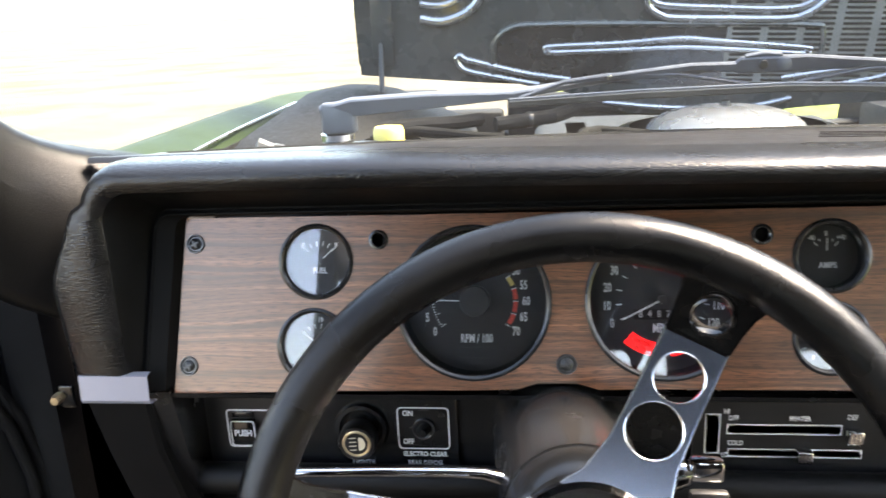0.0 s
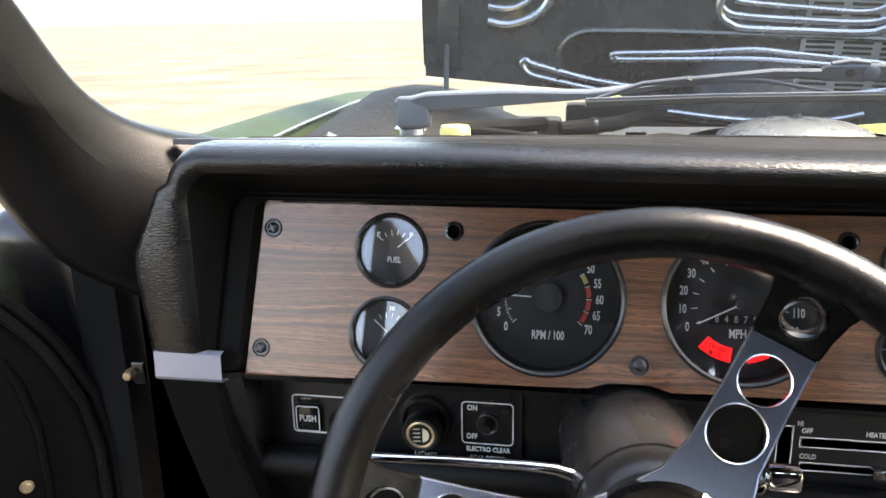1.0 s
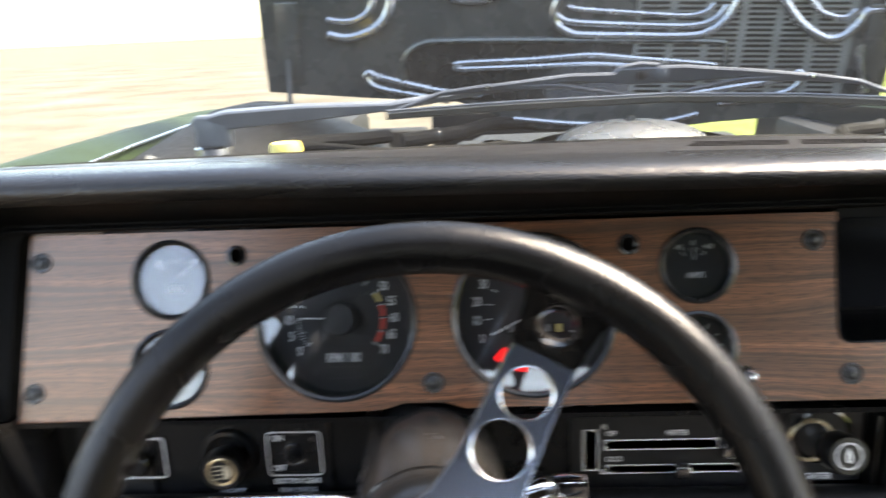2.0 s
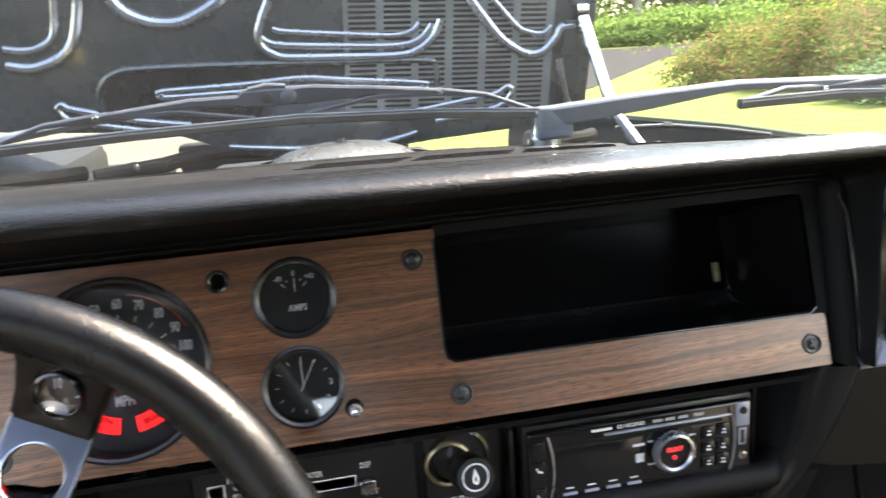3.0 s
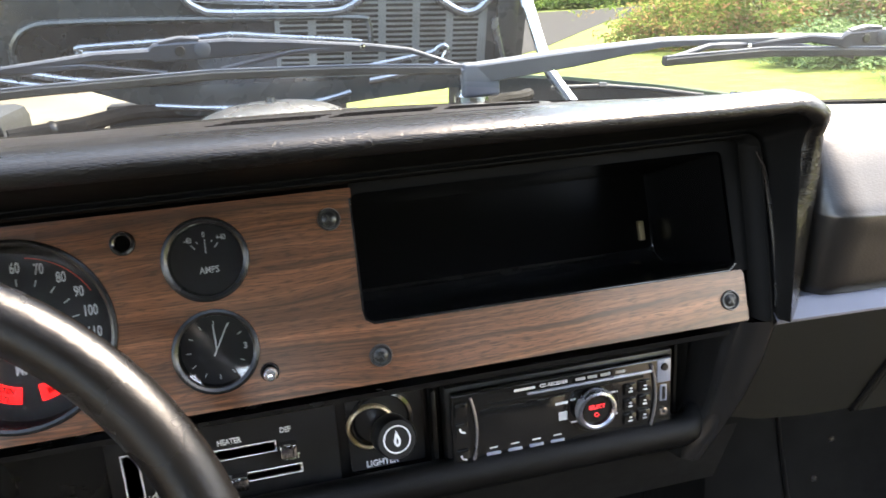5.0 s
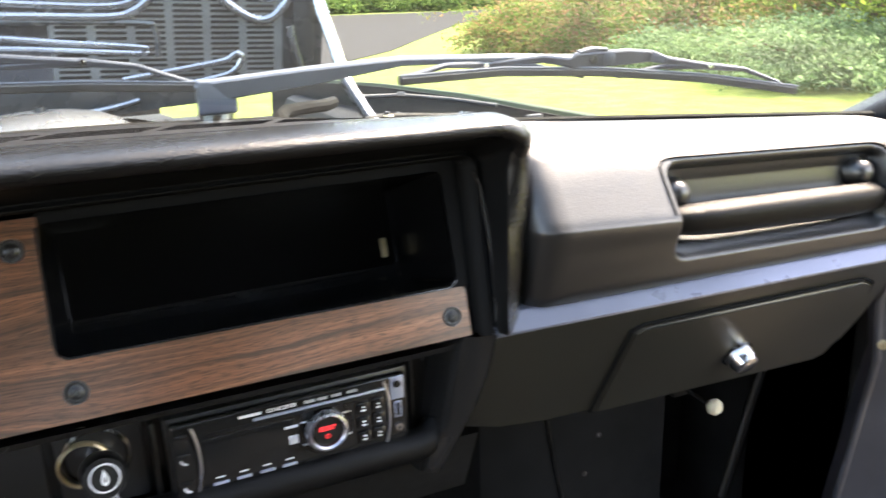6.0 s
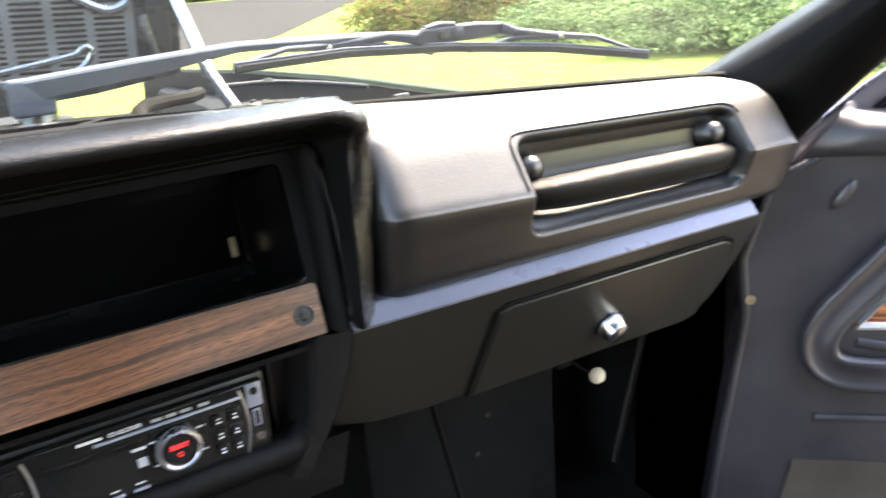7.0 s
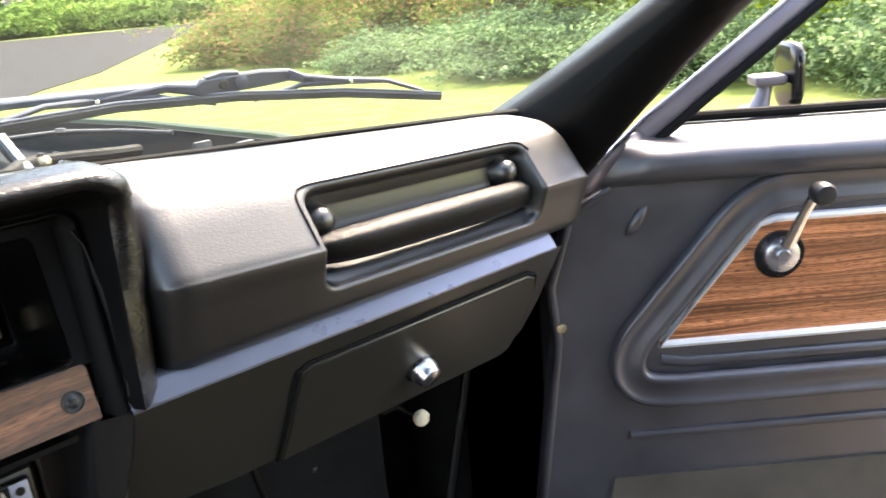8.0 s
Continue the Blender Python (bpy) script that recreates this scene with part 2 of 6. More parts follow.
def bars(bm, segs, w, z0, z1):
    """Straight painted strokes ((x0, y0, x1, y1), ...) of width w."""
    for x0, y0, x1, y1 in segs:
        d = Vector((x1 - x0, y1 - y0, 0))
        s = Vector((-d.y, d.x, 0)).normalized() * (w / 2)
        a, b = Vector((x0, y0, 0)), Vector((x1, y1, 0))
        lo = [bm.verts.new(p + Vector((0, 0, z0))) for p in (a - s, b - s, b + s, a + s)]
        hi = [bm.verts.new(p + Vector((0, 0, z1))) for p in (a - s, b - s, b + s, a + s)]
        bm.faces.new(hi)
        for i in range(4):
            bm.faces.new((lo[i], lo[(i + 1) % 4], hi[(i + 1) % 4], hi[i]))
    return bm


def strokes(segs, w=0.0008, z0=0.0, z1=0.0004):
    return bars(bmesh.new(), segs, w, z0, z1)


def band(outline, w, z0=0.0, z1=0.0004):
    """A closed painted line along an outline."""
    n = len(outline)
    bm = bmesh.new()
    cx, cy = sum(p[0] for p in outline) / n, sum(p[1] for p in outline) / n
    inner = []
    for i in range(n):
        a, b = Vector(outline[i - 1]), Vector(outline[(i + 1) % n])
        d = (b - a).normalized()
        nrm = Vector((-d.y, d.x))
        inner.append(tuple(Vector(outline[i]) + nrm * w))
    return plate(bm, outline, [inner], z0, z1)

# ---- materials ----
VINYL = leather("black_vinyl", 0.004, 0.27, 520, 0.27, 0.42, 0.32)
# passenger pad and handle cups: a little lighter and much glossier than VINYL
PAD_VINYL = leather("glossier_pad_vinyl", 0.007, 0.36, 460, 0.08, 0.95, 0.6)
VINYL_SOFT = leather("black_vinyl_fine", 0.004, 0.36, 620, 0.32, 0.16)
RIM = leather("black_rim_grip", 0.002, 0.25, 1100, 0.15, 0.26)
# passenger card: raised tone and mauve tint hold the skylight falling on it
DOOR_SKYLIT = leather("door_vinyl_skylit", 0.036, 0.34, 700, 0.12, 0.9, tint=(1.0, 0.97, 1.12))
DOOR_LOWER = leather("door_lower_vinyl", 0.055, 0.6, 800, 0.3, 0.3, tint=(1.15, 1.0, 0.8))
PLASTIC = surface("black_plastic", grey(0.012), grey(0.020), (0.30, 0.42), bump=0.05, bump_scale=500)
GLOSS_BLACK = surface("gloss_black_plastic", grey(0.010), grey(0.015), (0.08, 0.18))
SATIN_BLACK = surface("satin_black_metal", grey(0.004), grey(0.008), (0.30, 0.40), bump=0.03, bump_scale=900, spec=0.5)
MATT_BLACK = surface("matt_black", grey(0.005), grey(0.009), (0.55, 0.7), spec=0.25)
PANEL_BLACK = surface("semi_gloss_black_enamel", (0.020, 0.019, 0.015), (0.025, 0.023, 0.018), (0.28, 0.30), scale=3, spec=0.8)
# passenger-side copy of the ledge trim, darker than LEDGE_TRIM
LEDGE_DARK = surface("satin_trim_darker", (0.115, 0.125, 0.160), (0.145, 0.157, 0.195), (0.26, 0.34), 0.5, scale=6)
FOOTWELL_BLACK = surface("footwell_black", grey(0.006), grey(0.011), (0.7, 0.9), spec=0.06)
CARPET = surface("black_carpet", grey(0.006), grey(0.014), (0.9, 1.0), bump=0.8, bump_scale=900, spec=0.2)
HEADLINER = surface("black_headliner", grey(0.02), grey(0.035), (0.8, 0.95), bump=0.3, bump_scale=700)
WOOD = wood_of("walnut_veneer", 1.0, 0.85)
# the dash walnut with every tone lifted, so the sheen is in the colour
DOOR_WOOD_SHEEN = wood_of("door_veneer_sheen", 1.0, 3.2)
CHROME = surface("chrome", grey(0.62), grey(0.70), (0.05, 0.08), 1.0, scale=5)
# spoke steel; the blue of the mirrored sky is mixed into its base
SKY_STEEL = surface("sky_tinted_steel", (0.21, 0.245, 0.32), (0.25, 0.285, 0.36), (0.20, 0.23), 0.9, scale=4)
SILVER = surface("silver_trim", (0.40, 0.41, 0.45), (0.50, 0.51, 0.55), (0.26, 0.30), 0.9, scale=4)
BRASS = surface("brass", (0.42, 0.33, 0.20), (0.52, 0.42, 0.26), (0.25, 0.4), 0.7)
INK = surface("white_print", grey(0.72), grey(0.82), (0.5, 0.6))
INK_DIM = surface("grey_print", grey(0.30), grey(0.40), (0.5, 0.6))
RED_INK = surface("red_print", (0.62, 0.05, 0.03), (0.72, 0.08, 0.05), (0.5, 0.6))
YELLOW_INK = surface("yellow_print", (0.60, 0.47, 0.14), (0.70, 0.55, 0.18), (0.5, 0.6))
DIAL = surface("dial_black", grey(0.010), grey(0.016), (0.5, 0.6))
DIAL_HUB = surface("dial_hub_grey", grey(0.020), grey(0.028), (0.4, 0.5))
LENS = clear("dial_glass", 2.0, 0.025)
RED_LAMP = glow("red_lamp", (1.0, 0.014, 0.016), 0.17)
RED_LED = glow("red_led", (1.0, 0.05, 0.06), 0.10)
IVORY = surface("ivory_plastic", (0.62, 0.54, 0.38), (0.70, 0.62, 0.46), (0.3, 0.4))
PAINT = surface("dark_green_paint", (0.012, 0.022, 0.007), (0.018, 0.029, 0.010), (0.5, 0.6), scale=3, spec=0.1)
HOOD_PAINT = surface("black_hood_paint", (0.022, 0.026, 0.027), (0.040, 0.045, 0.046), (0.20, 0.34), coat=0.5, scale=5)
HOOD_DARK = surface("darker_hood_black", (0.008, 0.009, 0.010), (0.016, 0.018, 0.019), (0.20, 0.32), coat=0.4, scale=7)
RUBBER = surface("rubber", grey(0.005), grey(0.009), (0.75, 0.9), spec=0.1)
# pale metal: paints the sky highlights onto ribs of black hood paint
RIB_HIGHLIGHT = surface("rib_highlight_metal", (0.24, 0.25, 0.27), (0.36, 0.37, 0.39), (0.20, 0.30), 0.8, coat=1.0, scale=9)
# grey lifted above the hood black to paint in the windshield haze
LOUVRE_PANEL = surface("hazed_louvre_panel", (0.085, 0.090, 0.092), (0.13, 0.137, 0.138), (0.35, 0.45))
WIPER_GREY = surface("grey_wiper_metal", (0.085, 0.096, 0.118), (0.12, 0.134, 0.158), (0.4, 0.5), 0.3)
WIPER_DARK = surface("dark_wiper_metal", (0.040, 0.046, 0.060), (0.060, 0.068, 0.085), (0.35, 0.5), 0.3)
DARK_STEEL = surface("dark_screw_steel", grey(0.05), grey(0.09), (0.25, 0.4), 0.7, scale=60)
ENGINE = surface("engine_grime", grey(0.003), grey(0.010), (0.6, 0.85), scale=40, bump=0.4, bump_scale=120, spec=0.2)
BAY_METAL = surface("dull_bay_metal", (0.030, 0.031, 0.033), (0.055, 0.056, 0.058), (0.45, 0.6), 0.3, scale=30)
CONSOLE = surface("console_black_plastic", grey(0.009), grey(0.013), (0.20, 0.28), scale=8, spec=0.4)
YELLOW_CAP = surface("yellow_plastic", (0.58, 0.45, 0.10), (0.68, 0.55, 0.16), (0.4, 0.5))
WINDSHIELD = clear("windshield_glass", 0.02, 0.0, (0.84, 0.88, 0.86), 0.002)
EDGING = surface("bright_satin_edging", grey(0.74), grey(0.86), (0.34, 0.46), 0.6, scale=40)
CRYSTAL = surface("clear_knob", grey(0.55), grey(0.85), (0.03, 0.10), 0.85, scale=300)
JAMB_PAINT = surface("black_jamb_paint", grey(0.004), grey(0.008), (0.14, 0.24), scale=12, bump=0.9, bump_scale=22, spec=0.4)
LEDGE_TRIM = surface("blue_grey_trim_lighter", (0.24, 0.26, 0.32), (0.34, 0.36, 0.42), (0.36, 0.42), 0.5, scale=6)
FRAME_GREY = surface("mauve_grey_satin_metal", (0.16, 0.145, 0.165), (0.21, 0.19, 0.21), (0.36, 0.44), 0.4, scale=8)
BIN_BLACK = surface("bin_black_plastic", grey(0.003), grey(0.004), (0.18, 0.22), scale=4, spec=0.08)
BEZEL = surface("bezel_black_plastic", grey(0.004), grey(0.006), (0.50, 0.56), spec=0.06)
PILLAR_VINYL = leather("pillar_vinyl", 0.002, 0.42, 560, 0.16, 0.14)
POLISHED = surface("polished_lid_metal", grey(0.86), grey(0.92), (0.18, 0.24), 1.0, scale=3)
LID_CHROME = surface("bright_lid_chrome", grey(0.60), grey(0.72), (0.24, 0.32), 0.85, scale=3)
BLADE = surface("grey_wiper_rubber", grey(0.035), grey(0.050), (0.4, 0.5))
RADIO_LIP = surface("blue_silver_plastic", (0.36, 0.39, 0.48), (0.42, 0.45, 0.54), (0.3, 0.36), 0.35, scale=6)

# ---- ground and distance ----
def ground_mat(name, tones, scale, bump, bs, rough=0.95):
    m, nt, b = tree_of(name)
    v = coords(nt, 1.0)
    n1 = noise_of(nt, v, scale, 8, 0.65)
    nt.links.new(ramp(nt, n1, ((0.3, tones[0]), (0.5, tones[1]), (0.72, tones[2]))), b.inputs["Base Color"])
    b.inputs["Roughness"].default_value = rough
    b.inputs["Specular IOR Level"].default_value = 0.06
    bump_to(nt, b, noise_of(nt, v, bs, 5), bump, 0.03)
    return m


LAWN = ground_mat("lawn", ((0.070, 0.098, 0.026), (0.108, 0.138, 0.038), (0.160, 0.182, 0.062)), 4.0, 0.8, 18)
ASPHALT = ground_mat("asphalt", ((0.020, 0.020, 0.021), (0.026, 0.026, 0.027), (0.034, 0.034, 0.035)), 3.0, 0.3, 60)
CONCRETE = ground_mat("pale_concrete", ((0.066, 0.057, 0.043), (0.100, 0.089, 0.070), (0.150, 0.136, 0.110)), 0.55, 0.3, 40)

bm = bmesh.new()
bmesh.ops.create_grid(bm, x_segments=40, y_segments=40, size=900)
tagged(part("ground", bm, LAWN), "sunlit green lawn reaching to the trees", "lawn", kind="structure")
tagged(part("pavement", sheet([(-400, -200), (3.2, -200), (3.2, 4.6), (2.6, 5.0), (0.9, 5.1), (0.3, 5.8), (0.3, 500), (-400, 500)], [], -0.05, 0.012), CONCRETE), "sun-bleached pale concrete driveway beside the car", "driveway", kind="structure")
bm = bmesh.new()
near = ((3.2, 11.0), (4.4, 12.7), (6.0, 14.6), (7.6, 17.2), (9.1, 19.6), (12.5, 25.0), (19.0, 33.0))
far = ((3.2, 49.0), (6.0, 47.5), (9.0, 46.0), (12.6, 43.6), (16.0, 41.5), (20.0, 40.0), (25.0, 40.0))
loft(bm, [[(x, y, 0.015) for x, y in row] for row in (near, far)])
tagged(part("road", thicken(bm, 0.012), ASPHALT), "grey asphalt road beyond the lawn", "road", kind="structure")

# ---- the car's shell ----
def y_glass(x):
    return 0.81 - 0.20 * (abs(x - 0.45) / 0.75) ** 1.4


def z_glass(x):
    return 0.9475 - 0.035 * (x - 0.2) - 0.0075 * min(1.0, max(0.0, (x - 0.58) / 0.14))


XS = [-0.36 + i * 1.56 / 40 for i in range(41)]
bm = bmesh.new()
loft(bm, [[(x, y_glass(x) - s * 0.72, z_glass(x) + s * 0.42) for x in XS + [1.225, 1.245]] for s in [i / 10 for i in range(11)]])
w = part("windshield", thicken(bm, 0.004), WINDSHIELD)
w.visible_shadow = False
tagged(w, "clear curved laminated car windshield with light dust", "windshield", kind="structure")
bm = bmesh.new()
XC = [x for x in XS if x > -0.255]
tube(bm, [(x, y_glass(x) + 0.012, z_glass(x) - 0.007) for x in XC], 0.006, 8)
tagged(part("windshield_seal", bm, RUBBER), "black rubber seal along the windshield base", "seal", kind="structure")

bm = bmesh.new()
loft(bm, [[(x, 0.16 - 0.04 * ((x - 0.43) / 0.8) ** 2, 1.31) for x in XS], [(x, -0.2, 1.36) for x in XS], [(x, -0.9, 1.36) for x in XS], [(x, -1.35, 1.30) for x in XS]])
tagged(part("ceiling", thicken(bm, 0.03), HEADLINER), "black cloth headliner of the car roof", "headliner", kind="structure")
tagged(part("jamb_left", box(-0.50, -0.36, 0.605, 0.80, 0.24, 0.90, bev=0.03, seg=4), JAMB_PAINT), "black painted door jamb", "door jamb", kind="structure")
tagged(part("jamb_right", box(1.215, 1.34, 0.63, 0.80, 0.24, 0.83, bev=0.01), MATT_BLACK), "black painted door jamb", "door jamb", kind="structure")
tagged(part("floor", box(-0.42, 1.28, -1.4, 0.98, 0.24, 0.27), CARPET), "black carpeted car floor", "floor", kind="structure")
tagged(part("wall_firewall", box(-0.42, 1.28, 0.93, 0.98, 0.25, 0.80), CARPET), "black carpeted firewall under the dashboard", "firewall", kind="structure")
# side panels out of view behind the doors, added to cut light in the cabin
for x0, nm in ((-0.46, "wall_quarter_left"), (1.28, "wall_quarter_right")):
    bm = box(x0, x0 + 0.04, -1.4, -0.62, 0.25, 0.94)
    for y0, y1, z0, z1 in ((-1.4, -0.62, 1.24, 1.34), (-1.4, -1.22, 0.94, 1.24), (-0.66, -0.62, 0.94, 1.24)):
        bx(bm, x0, x0 + 0.04, y0, y1, z0, z1)
    tagged(part(nm, bm, HEADLINER), "unseen black side panel with an opening, added to darken the cabin", "quarter panel", kind="structure")
# unseen rear wall; its two openings are invented to give the gauge glass reflections
bm = box(-0.46, 1.32, -1.42, -1.36, 0.25, 1.00)
for x0, x1, z0, z1 in ((-0.46, 1.32, 1.16, 1.36), (-0.46, 0.06, 1.00, 1.16), (0.46, 0.84, 1.00, 1.16), (1.10, 1.32, 1.00, 1.16)):
    bx(bm, x0, x1, -1.42, -1.36, z0, z1)
tagged(part("wall_rear", bm, CARPET), "unseen black rear wall with two openings added for gauge reflections", "bulkhead", kind="structure")
# kick panels below the dash ends
for x0, x1, nm in ((-0.40, -0.36, "wall_kick_left"), (1.215, 1.25, "wall_kick_right")):
    tagged(part(nm, box(x0, x1, 0.60, 0.98, 0.25, 0.90 if x0 < 0 else 0.79), FOOTWELL_BLACK), "black plastic kick panel beside the footwell", "kick panel", kind="structure")


def pillar(nm, inner, outer):
    rows = []
    for i, (a, b) in enumerate(zip(inner, outer)):
        a, b = Vector(a), Vector(b)
        mid = (a + b) / 2
        side = 1 if a.x > 0.4 else -1
        rows.append([a + Vector((side * 0.03, 0.03, 0.0)), a, a.lerp(b, 0.08) + Vector((-side * 0.006, -0.006, 0)), a.lerp(b, 0.35) + Vector((-side * 0.022, -0.016, 0)),
                     a.lerp(b, 0.65) + Vector((-side * 0.02, -0.018, 0)), a.lerp(b, 0.93) + Vector((-side * 0.006, -0.01, 0)), b, b + Vector((side * 0.03, 0.03, -0.005))])
    bm = bmesh.new()
    loft(bm, rows)
    ob = part(nm, bm, PILLAR_VINYL)
    mod = ob.modifiers.new("smooth", "SUBSURF")
    mod.levels = mod.render_levels = 2
    return tagged(ob, "black grained vinyl windshield pillar trim", "pillar", kind="structure")


pillar("pillar_right", [(1.165, 0.675, 0.885), (1.19, 0.645, 0.905), (1.19, 0.46, 1.011), (1.17, 0.25, 1.14), (1.12, 0.05, 1.28), (1.1, -0.05, 1.36)],
       [(1.188, 0.60, 0.76), (1.205, 0.585, 0.80), (1.236, 0.41, 1.0), (1.230, 0.2, 1.14), (1.2, 0.0, 1.28), (1.18, -0.1, 1.36)])
pillar("pillar_left", [(-0.262, 0.66, 0.955), (-0.325, 0.585, 0.978), (-0.345, 0.545, 1.03), (-0.35, 0.52, 1.08), (-0.345, 0.4, 1.17), (-0.3, 0.1, 1.31), (-0.28, 0.0, 1.36)],
       [(-0.31, 0.57, 0.835), (-0.377, 0.55, 0.865), (-0.415, 0.535, 0.945), (-0.44, 0.49, 1.03), (-0.455, 0.42, 1.11), (-0.45, 0.1, 1.28), (-0.42, -0.1, 1.36)])

# ---- dashboard ----
dash = thing("dashboard", "black padded vinyl dashboard of a classic car", "dashboard", T(0.43, 0.6, 0.65))


def sided(spec, z):
    """x (or y) along a side edge, from (z, value) pairs, top first."""
    if z >= spec[0][0]:
        return spec[0][1]
    for (z1, v1), (z0, v0) in zip(spec, spec[1:]):
        if z >= z0:
            return v0 + (v1 - v0) * (z - z0) / (z1 - z0)
    return spec[-1][1]


def arch(left, right, zt, zb, ys, r):
    """An inverted U round the instrument panel: sides given by height, a level top, rounded corners."""
    pts = []
    xl, xr = sided(left, zt), sided(right, zt)
    for i in range(13):
        z = zb + (zt - r - zb) * i / 12
        pts.append((sided(left, z), z))
    for i in range(1, 8):
        a = radians(180 - 90 * i / 8)
        pts.append((xl + r + r * math.cos(a), zt - r + r * math.sin(a)))
    for i in range(41):
        pts.append((xl + r + (xr - xl - 2 * r) * i / 40, zt))
    for i in range(1, 8):
        a = radians(90 - 90 * i / 8)
        pts.append((xr - r + r * math.cos(a), zt - r + r * math.sin(a)))
    for i in range(13):
        z = zt - r + (zb - zt + r) * i / 12
        pts.append((sided(right, z), z))
    return [(x, sided(ys, z), z) for x, z in pts]


ZB = 0.786
PLANE = [(0.9165, 0.602), (ZB, 0.562)]
bezel_rows = [
    arch([(0.92, -0.214), (ZB, -0.226)], [(0.92, 0.676), (ZB, 0.670)], 0.9165, ZB, PLANE, 0.006),
    arch([(0.92, -0.217), (ZB, -0.229)], [(0.92, 0.679), (ZB, 0.673)], 0.9185, ZB, [(0.92, 0.590), (ZB, 0.551)], 0.008),
    arch([(0.92, -0.232), (ZB, -0.243)], [(0.92, 0.687), (ZB, 0.679)], 0.9215, ZB, [(0.92, 0.586), (ZB, 0.548)], 0.012),
    arch([(0.92, -0.235), (ZB, -0.246)], [(0.92, 0.690), (ZB, 0.682)], 0.9245, ZB, [(0.92, 0.590), (ZB, 0.552)], 0.013),
]
part("bezel", loft(bmesh.new(), bezel_rows), BEZEL, dash, "glossy black moulded bezel round the panel", world=True, sharp=50)
L_OUT = [(0.955, -0.268), (0.885, -0.301), (0.870, -0.303), (ZB, -0.297)]
R_OUT = [(0.955, 0.712), (0.90, 0.716), (ZB, 0.706)]
def grow(spec, d):
    return [(z, v + d) for z, v in spec]


pad_rows = [
    bezel_rows[-1],
    arch([(0.93, -0.238), (ZB, -0.248)], [(0.93, 0.693), (ZB, 0.684)], 0.929, ZB, [(0.92, 0.585), (ZB, 0.552)], 0.016),
    arch([(0.94, -0.246), (ZB, -0.250)], [(0.94, 0.697), (ZB, 0.688)], 0.9445, ZB, [(0.94, 0.550), (ZB, 0.546)], 0.020),
    arch([(0.95, -0.251), (ZB, -0.252)], [(0.95, 0.700), (ZB, 0.690)], 0.9490, ZB, [(0.94, 0.541), (ZB, 0.541)], 0.023),
    arch([(0.95, -0.257), (ZB, -0.258)], [(0.95, 0.704), (ZB, 0.694)], 0.9550, ZB, [(0.94, 0.5355), (ZB, 0.5385)], 0.026),
    arch(grow(L_OUT, 0.008), grow(R_OUT, -0.005), 0.9610, ZB, [(0.94, 0.536), (ZB, 0.539)], 0.028),
    arch(grow(L_OUT, 0.002), grow(R_OUT, 0.0), 0.9655, ZB, [(0.94, 0.540), (ZB, 0.543)], 0.030),
    arch(L_OUT, grow(R_OUT, 0.003), 0.9685, ZB, [(0.94, 0.549), (ZB, 0.552)], 0.031),
    arch(grow(L_OUT, -0.003), grow(R_OUT, 0.004), 0.9695, ZB, [(0.94, 0.565), (ZB, 0.57)], 0.032),
    arch(grow(L_OUT, -0.004), grow(R_OUT, 0.004), 0.9685, ZB, [(0.94, 0.60), (ZB, 0.60)], 0.032),
    arch(grow(L_OUT, -0.004), grow(R_OUT, 0.004), 0.9660, ZB, [(0.94, 0.66), (ZB, 0.66)], 0.032),
]
def crest(x):
    """Height of the pad's crest, falling towards the passenger side."""
    q = min(1.0, max(0.0, (x + 0.02) / 0.66))
    return 0.9695 - 0.0135 * q ** 0.8


def top_z(x, y):
    q = max(0.0, (y - 0.562) / (y_glass(x) - 0.562))
    return crest(x) + (z_glass(x) - 0.001 - crest(x)) * q


def settle(p):
    x, y, z = p
    if x > 0.690 and z < 0.945:
        y += 0.012 * min(1.0, (0.945 - z) / 0.025) * min(1.0, (x - 0.690) / 0.008)
        p = (x, y, z)
    if z <= 0.9245:
        return p
    q = (z - 0.9245) / 0.045
    zz = z - (0.9695 - crest(x)) * q
    if z > 0.955 and y > 0.566:
        zz = min(zz, top_z(x, y))
    return (x, y, zz)


pad_rows = [[settle(p) for p in row] for row in pad_rows]
part("inner_moulding", loft(bmesh.new(), pad_rows[:4]), BEZEL, dash, "smooth black moulding inside the pad", world=True, sharp=60)
for row, rr in ((bezel_rows[2], 0.0009), (bezel_rows[3], 0.0007)):
    part("moulding_bead", pipe([(x, y - 0.0004, z) for x, y, z in row], rr, 6), BEZEL, dash, world=True)
part("dash_pad", loft(bmesh.new(), pad_rows[3:]), VINYL, dash, "black grained vinyl crash pad", world=True, sharp=60)

part("end_bead", pipe([(0.683, 0.583, 0.909), (0.6875, 0.580, 0.898), (0.6895, 0.573, 0.870), (0.690, 0.565, 0.843), (0.6885, 0.558, 0.815), (0.685, 0.553, 0.795)], [0.001, 0.0022, 0.0026, 0.0026, 0.0022, 0.0012], 10), CONSOLE, dash, "glossy moulded bead at the passenger end", world=True)

# slotted top panel along the glass
TOPX = [-0.29 + i * 1.004 / 36 for i in range(37)]
bm = bmesh.new()
loft(bm, [[(x, yy, top_z(x, yy) + dz) for x, yy in [(x, 0.60 * (1 - q) + q * (y_glass(x) - 0.002)) for x in TOPX]] for q, dz in ((0.0, -0.004), (0.12, -0.0005), (0.2, 0.0008), (0.6, 0.0008), (0.93, 0.0006), (1.0, -0.001))])
part("top_panel", bm, SATIN_BLACK, dash, "satin black panel below the glass", world=True)
